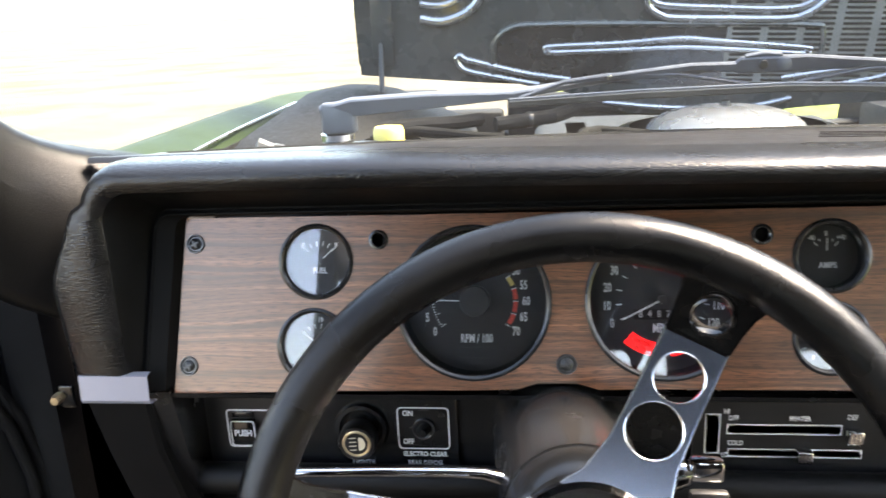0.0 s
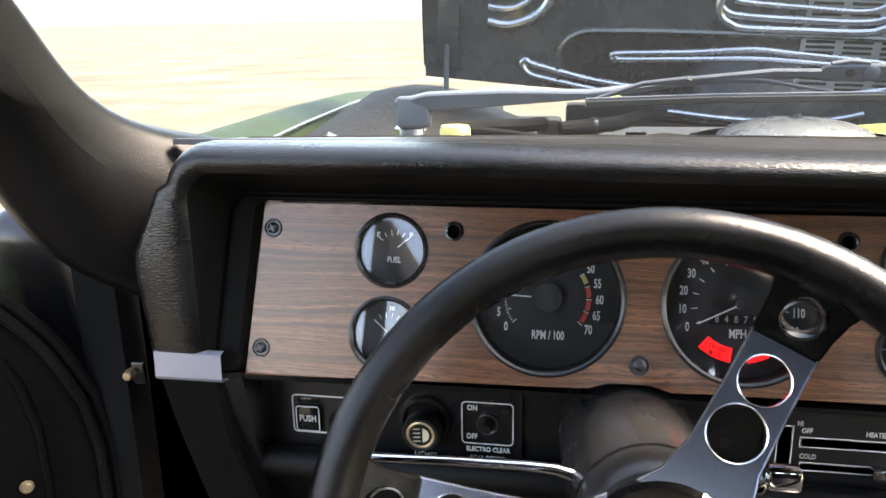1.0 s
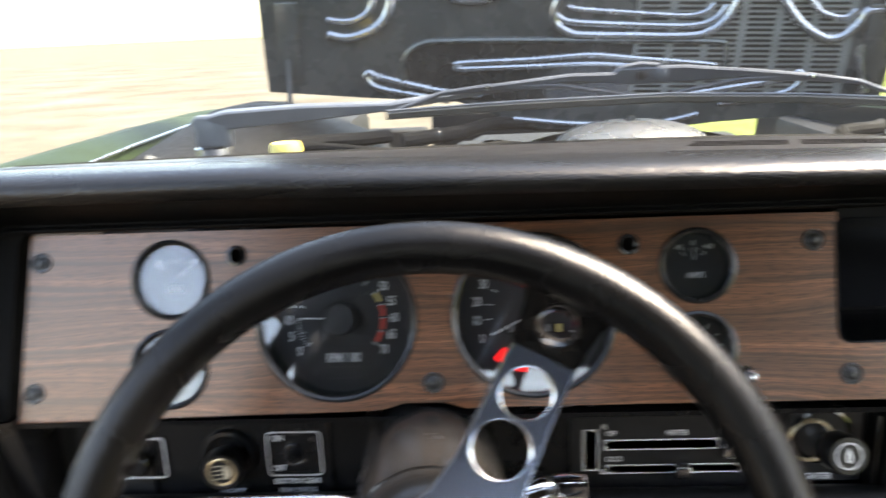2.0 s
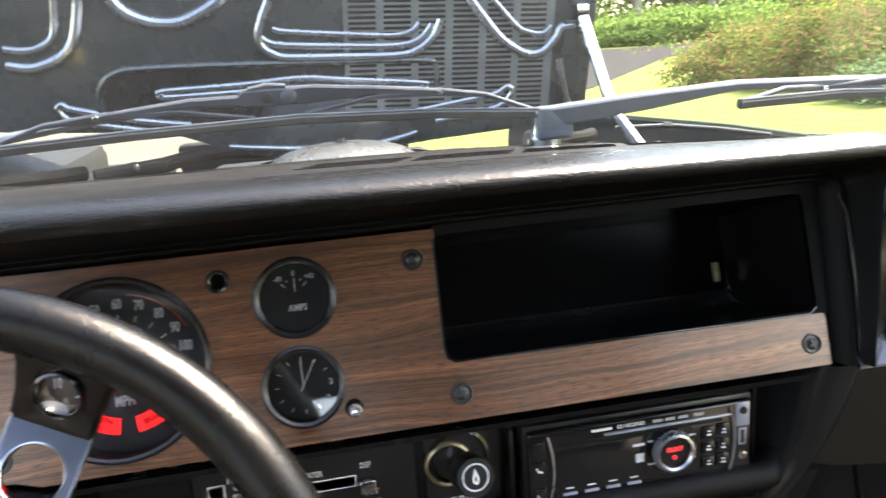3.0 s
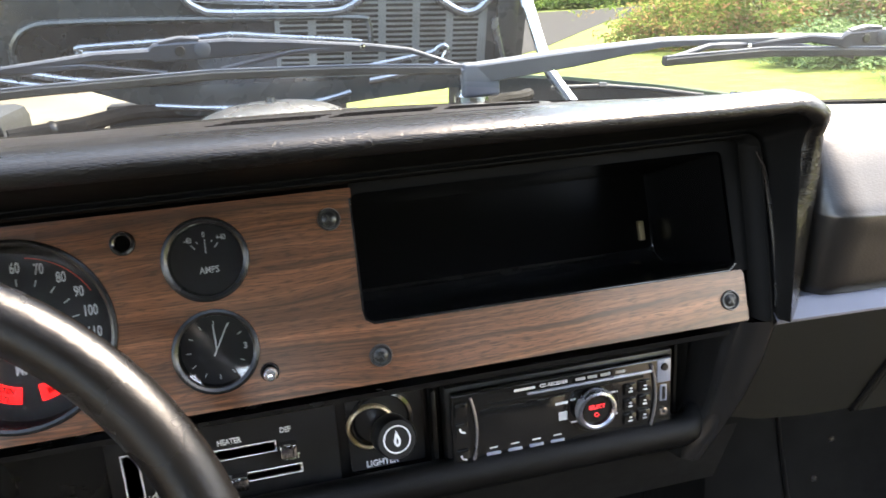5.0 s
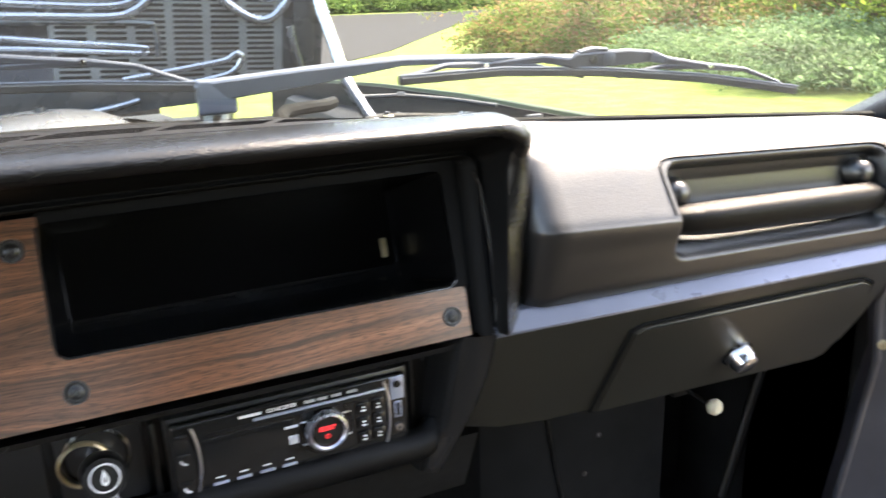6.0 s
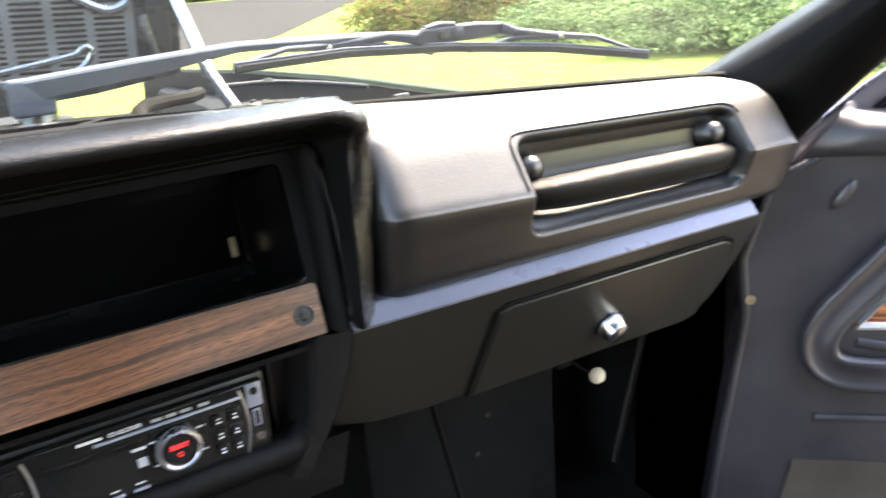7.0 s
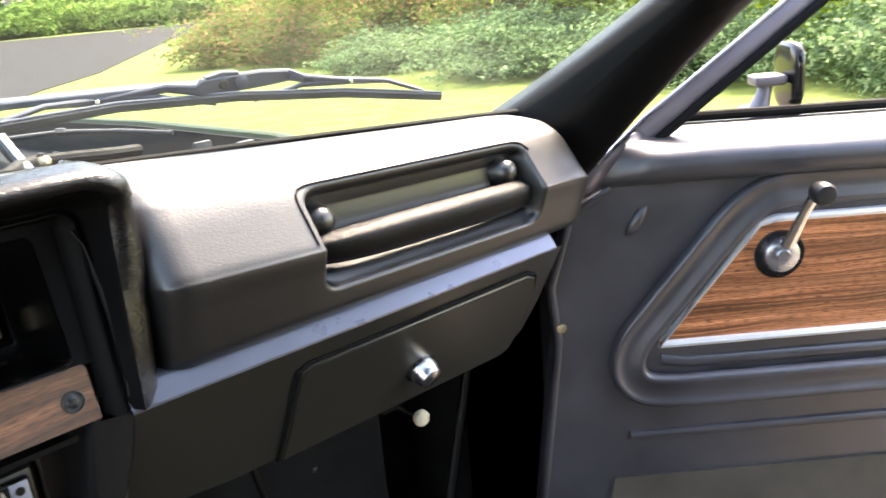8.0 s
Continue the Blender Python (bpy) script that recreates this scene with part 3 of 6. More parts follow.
for i in range(4):
    for k in range(5):
        x0, y0 = 0.29 + k * 0.088 + 0.006 * i, 0.664 + i * 0.017
        bm = bmesh.new()
        loft(bm, [[(x, y, top_z(x, y) + 0.0014) for x in (x0, x0 + 0.026, x0 + 0.052, x0 + 0.078)] for y in (y0, y0 + 0.0018)])
        part("vent_slot", thicken(bm, 0.0012), BEZEL, dash, world=True)


def skew(x):
    return -0.06 * (x - 0.69)


NORM = [(0.556, 0.797), (0.5495, 0.806), (0.545, 0.822), (0.5395, 0.843), (0.5340, 0.861), (0.5355, 0.8675), (0.5435, 0.8800), (0.562, 0.907), (0.573, 0.919), (0.592, 0.929), (0.63, 0.934), (0.70, 0.925), (0.74, 0.912)]
HOLLOW = ((2.0, 0.545, 0.822), (2.4, 0.5520, 0.8290), (3.0, 0.557, 0.8355), (3.6, 0.565, 0.8430), (4.2, 0.5705, 0.855), (5.0, 0.5735, 0.872), (6.0, 0.5745, 0.889), (7.2, 0.570, 0.9050))
FALL = ((0.733, 0.0), (0.838, 0.013), (1.098, 0.030), (1.122, 0.031), (1.14, 0.034), (1.158, 0.05))
PUSH = ((0.712, 0.05), (0.713, 0.025), (0.717, 0.010), (0.724, 0.003), (0.733, 0.0), (1.138, 0.0), (1.148, 0.004), (1.155, 0.014), (1.158, 0.04))
REC_X, REC_P = (0.842, 1.084), (1.95, 7.2)


def between(table, q):
    """Values of a table, row by row in rising order of the first column, at q."""
    if q <= table[0][0]:
        return table[0][1:]
    for a, b in zip(table, table[1:]):
        if q <= b[0]:
            f = (q - a[0]) / (b[0] - a[0])
            return tuple(u + (v - u) * f for u, v in zip(a[1:], b[1:]))
    return table[-1][1:]


def norm_at(p):
    i = min(int(p), 11)
    f = p - i
    q = [Vector(NORM[max(0, min(12, k))]) for k in (i - 1, i, i + 1, i + 2)]
    return 0.5 * (2 * q[1] + (q[2] - q[0]) * f + (2 * q[0] - 5 * q[1] + 4 * q[2] - q[3]) * f * f + (3 * q[1] - q[0] - 3 * q[2] + q[3]) * f ** 3)


ARC = [(0.0, 0.0)]
for k in range(1, 121):
    ARC.append((k / 10, ARC[-1][1] + (norm_at(k / 10) - norm_at((k - 1) / 10)).length))
ARC_LO, ARC_HI = between(ARC, REC_P[0])[0], between(ARC, REC_P[1])[0]


def inside(x, p, r=0.018):
    """Depth inside the recess's rounded outline, measured on the pad."""
    hx, hl = (REC_X[1] - REC_X[0]) / 2, (ARC_HI - ARC_LO) / 2
    dx = abs(x - sum(REC_X) / 2) - hx + r
    dl = abs(between(ARC, p)[0] - (ARC_LO + ARC_HI) / 2) - hl + r
    return r - (math.hypot(max(dx, 0), max(dl, 0)) + min(max(dx, dl), 0))


def pad_at(x, p, hollow=True, out=0.0):
    y, z = norm_at(p)
    d = inside(x, p)
    if hollow and d > -0.004:
        q = min(1.0, max(0.0, (d + 0.001) / 0.008))
        q = q * q * (3 - 2 * q)
        hy, hz = between(HOLLOW, p)
        y, z = y + (hy - y) * q, z + (hz - z) * q
    y += skew(x) + between(PUSH, x)[0] - out
    z += out - between(FALL, x)[0] * (p / 12)
    if p > 9:
        q = (p - 9) / 3
        y, z = y * (1 - q) + q * (y_glass(x) - 0.006), z * (1 - q) + q * (z_glass(x) - 0.002)
    return (x, y, z)


pad_x = [0.712, 0.713, 0.715, 0.7175, 0.721, 0.726, 0.733] + [0.733 + 0.0106 * i for i in range(1, 10)] + [0.8325 + 0.0016 * i for i in range(1, 22)]
pad_x += [0.868 + 0.0078 * i for i in range(1, 25)] + [1.0572 + 0.0016 * i for i in range(1, 22)] + [1.1, 1.112, 1.125, 1.138, 1.143, 1.148, 1.152, 1.155, 1.157, 1.158]
pad_p = sorted({0.0, 0.3, 0.6} | {0.9 + 0.08 * i for i in range(96)} | {8.6 + 0.2 * i for i in range(18)})
part("passenger_pad", loft(bmesh.new(), [[pad_at(x, p) for p in pad_p] for x in pad_x]), PAD_VINYL, dash, "black grained vinyl pad with a recess for the grab handle", world=True, sharp=80)
# stitched seam round the upper rim of the recess
seam = [pad_at(REC_X[0] - 0.005, p, False, 0.0004) for p in (5.2, 5.8, 6.3, 6.7)] + [pad_at(REC_X[0] - 0.005 + dx, p, False, 0.0004) for dx, p in ((0.001, 6.95), (0.005, 7.2), (0.012, 7.33), (0.02, 7.36))]
seam += [pad_at(REC_X[0] + 0.02 + 0.02 * i, 7.36, False, 0.0004) for i in range(1, 11)] + [pad_at(REC_X[1] + dx, p, False, 0.0004) for dx, p in ((-0.008, 7.3), (0.0, 7.1), (0.004, 6.8))]
part("seam", pipe(seam, 0.0008, 6), BEZEL, dash, "fine dark seam round the recess", world=True)

# ledge under the pad on both sides; one trim, its driver-side brightness put into the colour
def strip(profile, x0, x1, n=12):
    xs = [x0 + (x1 - x0) * i / n for i in range(n + 1)]
    return loft(bmesh.new(), [[(x, y + skew(max(x, 0.69)), z) for y, z in profile] for x in xs])


LEDGE = [(0.575, 0.7995), (0.561, 0.7985), (0.5585, 0.7975), (0.5485, 0.7845), (0.5485, 0.7825), (0.552, 0.7805), (0.57, 0.779)]
part("ledge_trim", strip(LEDGE, 0.684, 1.110), LEDGE_DARK, dash, "grey metallic ledge trim in the darker tone", world=True, sharp=30)
part("ledge_trim", strip([(0.545, 0.8052), (0.541, 0.8052), (0.5375, 0.8040), (0.5360, 0.784), (0.5375, 0.7812), (0.545, 0.780), (0.549, 0.7795)], -0.292, -0.235), LEDGE_TRIM, dash, "grey metallic ledge trim", world=True, sharp=30)
# lower fascia, passenger side: leans away from the seat
FA = (Vector((0, 0.552, 0.781)), Vector((0, 0.622, 0.648)))
def lower(x, s, out=0.0):
    p = FA[0].lerp(FA[1], s)
    n = Vector((0, -(FA[0].z - FA[1].z), -(FA[1].y - FA[0].y))).normalized()
    return Vector((x, p.y + skew(x) + n.y * out, p.z + n.z * out))


bm = bmesh.new()
loft(bm, [[lower(x, -0.01), lower(x, 0.5), lower(x, s1), lower(x, s1) + Vector((0, 0.02, -0.004)), lower(x, s1) + Vector((0, 0.30, -0.02))]
          for x, s1 in ((0.682, 0.80), (0.72, 0.90), (0.77, 0.95), (0.95, 0.96), (1.085, 0.95), (1.103, 0.90), (1.114, 0.80), (1.119, 0.62), (1.121, 0.40))])
part("lower_panel", bm, PANEL_BLACK, dash, "satin black metal lower dash", world=True, sharp=25)

# lower fascia, driver side, set back under the wood
bm = bmesh.new()
loft(bm, [[(x, 0.553, ZB - 0.0035), (x, 0.556, 0.777), (x, 0.606, 0.767), (x, 0.610, 0.764), (x, 0.612, 0.672)] for x in (-0.226, 0.0, 0.2, 0.42, 0.648)])
part("fascia", bm, CONSOLE, dash, "black plastic switch fascia set back under the wood", world=True, sharp=25)
bm = bmesh.new()
loft(bm, [[(-0.248, 0.548, ZB - 0.001), (-0.248, 0.552, 0.776), (-0.248, 0.57, 0.69), (-0.248, 0.585, 0.645)], [(-0.226, 0.550, ZB - 0.001), (-0.226, 0.554, 0.776), (-0.226, 0.575, 0.69), (-0.226, 0.59, 0.645)],
          [(-0.226, 0.62, ZB), (-0.226, 0.62, 0.776), (-0.226, 0.625, 0.69), (-0.226, 0.63, 0.645)]])
part("side_cheek", bm, CONSOLE, dash, world=True, sharp=40)
rows = []
for z, xo, xi, y in ((0.7852, 0.690, 0.657, 0.5500), (0.776, 0.6885, 0.655, 0.5525), (0.75, 0.684, 0.652, 0.5570), (0.72, 0.675, 0.649, 0.5630), (0.70, 0.667, 0.646, 0.5680), (0.685, 0.6605, 0.641, 0.5720), (0.672, 0.655, 0.634, 0.5760), (0.655, 0.649, 0.628, 0.5820)):
    rows.append([(xo + 0.002, 0.63, z), (xo, y + 0.008, z), (xo - 0.002, y + 0.002, z), (xo - 0.006, y, z), ((xo + xi) / 2, y + 0.001, z), (xi + 0.007, y + 0.004, z), (xi + 0.002, y + 0.010, z), (xi, y + 0.020, z), (xi - 0.003, 0.618, z)])
part("side_cheek", loft(bmesh.new(), rows), CONSOLE, dash, "curved black console cheek beside the radio", world=True, sharp=70)
# left lower post
bm = bmesh.new()
loft(bm, [[(xl, 0.62, z), (xl, y + 0.004, z), (xl + 0.003, y, z), (xr - 0.003, y, z), (xr, y + 0.004, z), (xr, 0.62, z)] for xl, xr, y, z in ((-0.297, -0.243, 0.547, 0.779), (-0.289, -0.241, 0.552, 0.73), (-0.277, -0.229, 0.56, 0.67), (-0.262, -0.215, 0.572, 0.60))])
part("lower_post", bm, BEZEL, dash, world=True)
# padded roll along the bottom
part("lower_roll", pipe([(x, 0.592, 0.681) for x in [-0.235 + i * 0.865 / 40 for i in range(41)]] + [(0.638, 0.592, 0.683), (0.644, 0.594, 0.689), (0.647, 0.598, 0.698)], [0.0142] * 41 + [0.0138, 0.012, 0.007], 16), VINYL_SOFT, dash, "grained vinyl roll under the fascia", world=True)
bm = bmesh.new()
loft(bm, [[(x, 0.598, 0.672), (x, 0.63, 0.60), (x, 0.93, 0.45)] for x in (-0.26, 0.2, 0.69)])
part("under_panel", bm, MATT_BLACK, dash, world=True)

# ---- wood instrument panel; local x right, y up, z towards the seats ----
PANEL = Matrix(((1, 0, 0, 0), (0, 0.2924, -0.9563, 0.5634), (0, 0.9563, 0.2924, 0.8016), (0, 0, 0, 1)))


def on_panel(u, v, d=0.0):
    return PANEL @ T(u, v, d)


panel = thing("instrument_panel", "walnut wood-grain instrument panel with gauge openings and an open bin", "instrument panel", PANEL)
BIG = ((0.0172, 0.0492, 0.0595), (0.1625, 0.0495, 0.0595))
SMALL = ((-0.1062, 0.0824, 0.0292), (-0.1085, 0.0160, 0.0292), (0.2808, 0.0818, 0.0268), (0.2796, 0.0217, 0.0268))
HOLES = ((-0.056, 0.099), (0.232, 0.0985))
KNOB = (0.3115, 0.0030)
edge = [(-0.2245, -0.0225), (-0.1, -0.0195), (0.02, -0.0180), (0.05, -0.0172), (0.066, -0.0125), (0.096, -0.0125), (0.112, -0.0172), (0.14, -0.0165), (0.40, -0.0165), (0.667, -0.0172), (0.6672, 0.0186), (0.6655, 0.0215),
        (0.386, 0.0235), (0.3795, 0.0262), (0.3768, 0.034), (0.3798, 0.1172), (-0.2125, 0.1184)]
holes = [ring_pts(u, v, r, 56) for u, v, r in BIG + SMALL] + [ring_pts(u, v, 0.0068, 20) for u, v in HOLES] + [ring_pts(*KNOB, 0.006, 20)]
part("wood_panel", sheet(edge, holes, -0.004, 0.0), WOOD, panel, "walnut wood-grain veneer")
part("backing", sheet([(-0.226, -0.024), (0.3775, -0.019), (0.3775, 0.12), (-0.216, 0.12)], [], -0.040, -0.036), MATT_BLACK, panel)

# the open bin beside the gauges
o = rrect(0.3785, 0.0245, 0.661, 0.1125, 0.006, 4)


def bin_row(inset, depth, sag=0.0):
    return [(0.520 + (x - 0.520) * (1 - inset * 0.6), 0.0685 + (y - 0.0685) * (1 - inset) + sag * max(0.0, 0.0685 - y) / 0.044, depth) for x, y in o]


bm = bmesh.new()
loft(bm, [bin_row(0, 0.0015), bin_row(0, -0.004), bin_row(0.02, -0.06), bin_row(0.035, -0.092), bin_row(0.045, -0.1015, 0.0015), bin_row(0.055, -0.1085, 0.005), bin_row(0.06, -0.1125, 0.0095), bin_row(0.065, -0.1145, 0.015)], closed=True)
bm.faces.new([v for v in bm.verts if abs(v.co.z + 0.1145) < 1e-6])
for f in bm.faces:
    c = f.calc_center_median()
    f.material_index = 1 if -0.1144 < c.z < -0.092 and c.y < 0.05 else 0
part("storage_bin", bm, [BIN_BLACK, GLOSS_BLACK], panel, "deep glossy black empty storage bin", sharp=60)
part("bin_surround", sheet([(0.3775, 0.0232), (0.6765, 0.0205), (0.6785, 0.120), (0.3790, 0.120)], [o], -0.003, -0.0004), BEZEL, panel, "smooth black surround")
part("bin_rim", pipe([(0.3785, 0.110, 0.0004), (0.3775, 0.034, 0.0004), (0.379, 0.0275, 0.0004), (0.384, 0.0243, 0.0004), (0.52, 0.0238, 0.0004), (0.655, 0.0222, 0.0004), (0.661, 0.027, 0.0004)], 0.0008, 6), GLOSS_BLACK, panel, "thin black rim")
part("bin_clip", box(0.6420, 0.6470, 0.050, 0.067, -0.1140, -0.1085, bev=0.001), BRASS, panel, "small tan clip inside the bin")


# ---- screws ----
def screw(u, v):
    s = thing("panel_screw", "black recessed cross-head screw in the wood panel", "screw", on_panel(u, v), "panel screws")
    part("washer", turned([(0.0, 0.0002), (0.0058, 0.0002), (0.0066, 0.0018), (0.0072, 0.0018), (0.0078, 0.0)], 28), DARK_STEEL, s)
    part("screw_head", turned([(0.0, 0.0026), (0.003, 0.0024), (0.0046, 0.0012), (0.0046, 0.0)], 24), SATIN_BLACK, s)
    part("cross_slot", strokes(((-0.0030, -0.0017, 0.0030, 0.0017), (-0.0017, 0.0030, 0.0017, -0.0030)), 0.0010, 0.0026, 0.00285), DARK_STEEL, s)
    return s


first = screw(-0.2052, 0.0977)
for u, v in ((-0.2120, 0.0), (0.088, 0.0020), (0.363, 0.0977), (0.3855, 0.0020), (0.6530, 0.0)):
    copy_thing(first, on_panel(u, v))
for u, v in HOLES:
    g = thing("panel_grommet", "small black ringed hole in the wood panel", "grommet", on_panel(u, v), "panel grommets")
    part("collar", turned([(0.0050, -0.012), (0.0050, 0.001), (0.0060, 0.0018), (0.0075, 0.0016), (0.0080, 0.0)], 28), GLOSS_BLACK, g)
    part("bore_end", turned([(0.0, -0.0118), (0.0052, -0.0118)], 20), MATT_BLACK, g)


# ---- gauges ----
def at_angle(r, deg):
    a = radians(deg)
    return r * math.cos(a), r * math.sin(a)


def gauge(name, label, u, v, r, deep):
    g = thing(name, label, "gauge", on_panel(u, v), "dashboard gauges")
    part("bezel_ring", turned([(r - 0.004, -deep), (r - 0.0035, -0.004), (r - 0.003, 0.001), (r - 0.0012, 0.0022), (r + 0.0006, 0.0016), (r + 0.0010, 0.0)], 64), CONSOLE, g)
    part("dial", turned([(0.0, -deep), (r - 0.0038, -deep)], 64), DIAL, g)
    gl = part("lens", turned([(0.0, -0.0030), (r - 0.0032, -0.0030), (r - 0.0032, -0.0036), (0.0, -0.0036)], 64), LENS, g, flat=True)
    gl.visible_shadow = False
    return g


def dial_ticks(g, z, marks, w, material=None, name="tick_mark"):
    for a, r0, r1 in marks:
        x0, y0 = at_angle(r0, a)
        x1, y1 = at_angle(r1, a)
        part(name, strokes(((x0, y0, x1, y1),), w, z, z + 0.0003), material or INK, g)


def needle(g, z, a, r0, r1, w, material=None):
    x0, y0 = at_angle(r0, a)
    x1, y1 = at_angle(r1, a)
    part("needle", strokes(((x0, y0, x1, y1),), w, z, z + 0.0006), material or INK, g)


DEEP_BIG, DEEP_SMALL = 0.022, 0.012
# tachometer
u, v, r = BIG[0]
g = gauge("tachometer", "round black tachometer with yellow and red arcs", u, v, r, DEEP_BIG)
z = -DEEP_BIG + 0.0004
for i, w in enumerate(("0", "5", "10", "15", "20", "25", "30", "35", "40", "45", "50", "55", "60", "65", "70")):
    a = 217 - i * 254 / 14
    x, y = at_angle(0.0405, a)
    written("numeral", w, 0.0100, INK, g, T(x, y, z), squeeze=0.62)
dial_ticks(g, z, [(217 - i * 254 / 14, 0.030, 0.0345) for i in range(15)], 0.0006)
dial_ticks(g, z, [(217 - i * 254 / 70, 0.0325, 0.0345) for i in range(10) if i % 5], 0.0005)
for a0, a1, mm in ((35.0, 22, YELLOW_INK), (17, 2, RED_INK), (-1, -16, RED_INK), (-19, -34, RED_INK)):
    bm = bmesh.new()
    loft(bm, [[(*at_angle(rr, a0 + (a1 - a0) * i / 6), z + 0.0002) for i in range(7)] for rr in (0.0305, 0.0340)])
    part("warning_arc", thicken(bm, 0.0002), mm, g)
needle(g, z + 0.004, 178, 0.0, 0.031, 0.0009)
part("needle_hub", turned([(0.0, 0.0075), (0.0115, 0.0072), (0.0125, 0.006), (0.0125, 0.0)], 40, T(0, 0, z)), DIAL_HUB, g)
written("caption", "RPM / 100", 0.0098, INK, g, T(0.001, -0.030, z), squeeze=0.62)
part("lower_window", band(rrect(-0.0145, -0.0455, 0.0165, -0.0365, 0.003), 0.0005, z, z + 0.0002), DIAL_HUB, g)
# speedometer
u, v, r = BIG[1]
g = gauge("speedometer", "round black speedometer with lit red warning lamps", u, v, r, DEEP_BIG)
for i in range(13):
    a = 206 - i * 232 / 12
    x, y = at_angle(0.0425, a)
    written("numeral", str(i * 10), 0.0100, INK, g, T(x, y, z), squeeze=0.62)
dial_ticks(g, z, [(206 - i * 232 / 12, 0.031, 0.0355) for i in range(13)], 0.0007)
needle(g, z + 0.002, 207, 0.0, 0.034, 0.0011)
part("odometer_window", sheet(rrect(-0.022, -0.0155, 0.024, -0.0075, 0.001), [], z, z + 0.0003), MATT_BLACK, g)
for k, w in enumerate("84878"):
    written("odometer_digit", w, 0.0076, INK_DIM, g, T(-0.0165 + k * 0.0070, -0.0115, z + 0.0003), squeeze=0.8)
part("tenths_tile", strokes(((0.0175, -0.0115, 0.0215, -0.0115),), 0.006, z + 0.0003, z + 0.0006), YELLOW_INK, g)
bm = bmesh.new()
loft(bm, [[(*at_angle(rr, 82 - 5 * i), z + 0.0002) for i in range(12)] for rr in (0.0485, 0.0492)])
part("red_line", thicken(bm, 0.0002), RED_INK, g, "thin red line")
written("caption", "MPH", 0.0098, INK, g, T(-0.001, -0.0225, z), squeeze=0.66)
for x0, a in ((-0.0165, -22), (0.0165, 22)):
    m4 = T(x0, -0.0355, z) @ pose(0, 0, 0, 0, 0, a)
    mid = 245 if x0 < 0 else 295
    bm = bmesh.new()
    loft(bm, [[(*at_angle(rr, mid - 17 + 34 * i / 8), z + 0.0006) for i in range(9)] for rr in (0.0335, 0.0445)])
    thicken(bm, 0.0006)
    part("warning_lamp", bm, RED_LAMP, g, "lit red warning lamp")
    if x0 < 0:
        written("lamp_word", "FASTEN", 0.0048, MATT_BLACK, g, m4 @ T(0, 0.0024, 0.0016), squeeze=0.8)
        written("lamp_word", "BELTS", 0.0048, MATT_BLACK, g, m4 @ T(0, -0.0028, 0.0016), squeeze=0.8)
    else:
        written("lamp_word", "BRAKE", 0.0055, MATT_BLACK, g, m4 @ T(0, 0, 0.0016), squeeze=0.85)
part("needle_hub", turned([(0.0, 0.005), (0.003, 0.0045), (0.0034, 0.0)], 24, T(0, 0, z)), DIAL_HUB, g)
# four small gauges
z = -DEEP_SMALL + 0.0004
names = ((("fuel_gauge"), "round black fuel gauge with a glare on its glass"), ("oil_gauge", "round black oil gauge partly behind the steering wheel"),
         ("ammeter", "round black ammeter with white markings"), ("dash_clock", "round black dashboard clock with white pointers"))
for k, ((u, v, r), (nm, lb)) in enumerate(zip(SMALL, names)):
    g = gauge(nm, lb, u, v, r, DEEP_SMALL)
    if k == 0:
        dial_ticks(g, z, [(140 - i * 20, 0.0125, 0.0165) for i in range(6)], 0.0006)
        written("numeral", "F", 0.006, INK, g, T(0.0135, 0.0125, z))
        written("numeral", "E", 0.006, INK, g, T(-0.0135, 0.0125, z))
        written("caption", "FUEL", 0.0066, INK, g, T(0, -0.0075, z), squeeze=0.8)
        needle(g, z + 0.001, 42, 0.004, 0.015, 0.0008)
    elif k == 1:
        dial_ticks(g, z, [(140 - i * 20, 0.0125, 0.0165) for i in range(6)], 0.0006)
        written("numeral", "10", 0.0055, INK, g, T(0.002, 0.0195, z), squeeze=0.8)
        written("caption", "OIL", 0.0066, INK, g, T(0, -0.0075, z), squeeze=0.8)
        needle(g, z + 0.001, 140, 0.002, 0.015, 0.0008)
    elif k == 2:
        dial_ticks(g, z, [(130, 0.0095, 0.0135), (112, 0.0115, 0.0135), (68, 0.0115, 0.0135), (50, 0.0095, 0.0135)], 0.0006)
        for x, w in ((-0.0105, "-40"), (0.0, "0"), (0.0108, "+40")):
            written("numeral", w, 0.0055, INK, g, T(x, 0.0135 if x else 0.0165, z), squeeze=0.72)
        written("caption", "AMPS", 0.0062, INK, g, T(0.001, -0.0072, z), squeeze=0.85)
        needle(g, z + 0.001, 88, 0.004, 0.0135, 0.0007)
    else:
        dial_ticks(g, z, [(90 - i * 30, 0.0165, 0.0195) for i in range(12) if i != 3], 0.0006)
        written("numeral", "3", 0.0058, INK, g, T(0.0185, 0, z))
        needle(g, z + 0.001, 92, 0.0, 0.017, 0.0010)
        needle(g, z + 0.0016, 62, -0.004, 0.0185, 0.0008)
# clear knob beside the clock
k = thing("clock_knob", "clear round setting knob beside the clock", "knob", on_panel(*KNOB))
part("socket", turned([(0.0048, -0.004), (0.0050, 0.001), (0.0062, 0.0012), (0.0064, 0.0)], 24), GLOSS_BLACK, k)
part("knob", turned([(0.0, 0.016), (0.0032, 0.0156), (0.0044, 0.014), (0.0046, 0.011), (0.0032, 0.009), (0.0016, 0.007), (0.0016, 0.0)], 24), CRYSTAL, k, "bright clear knob")

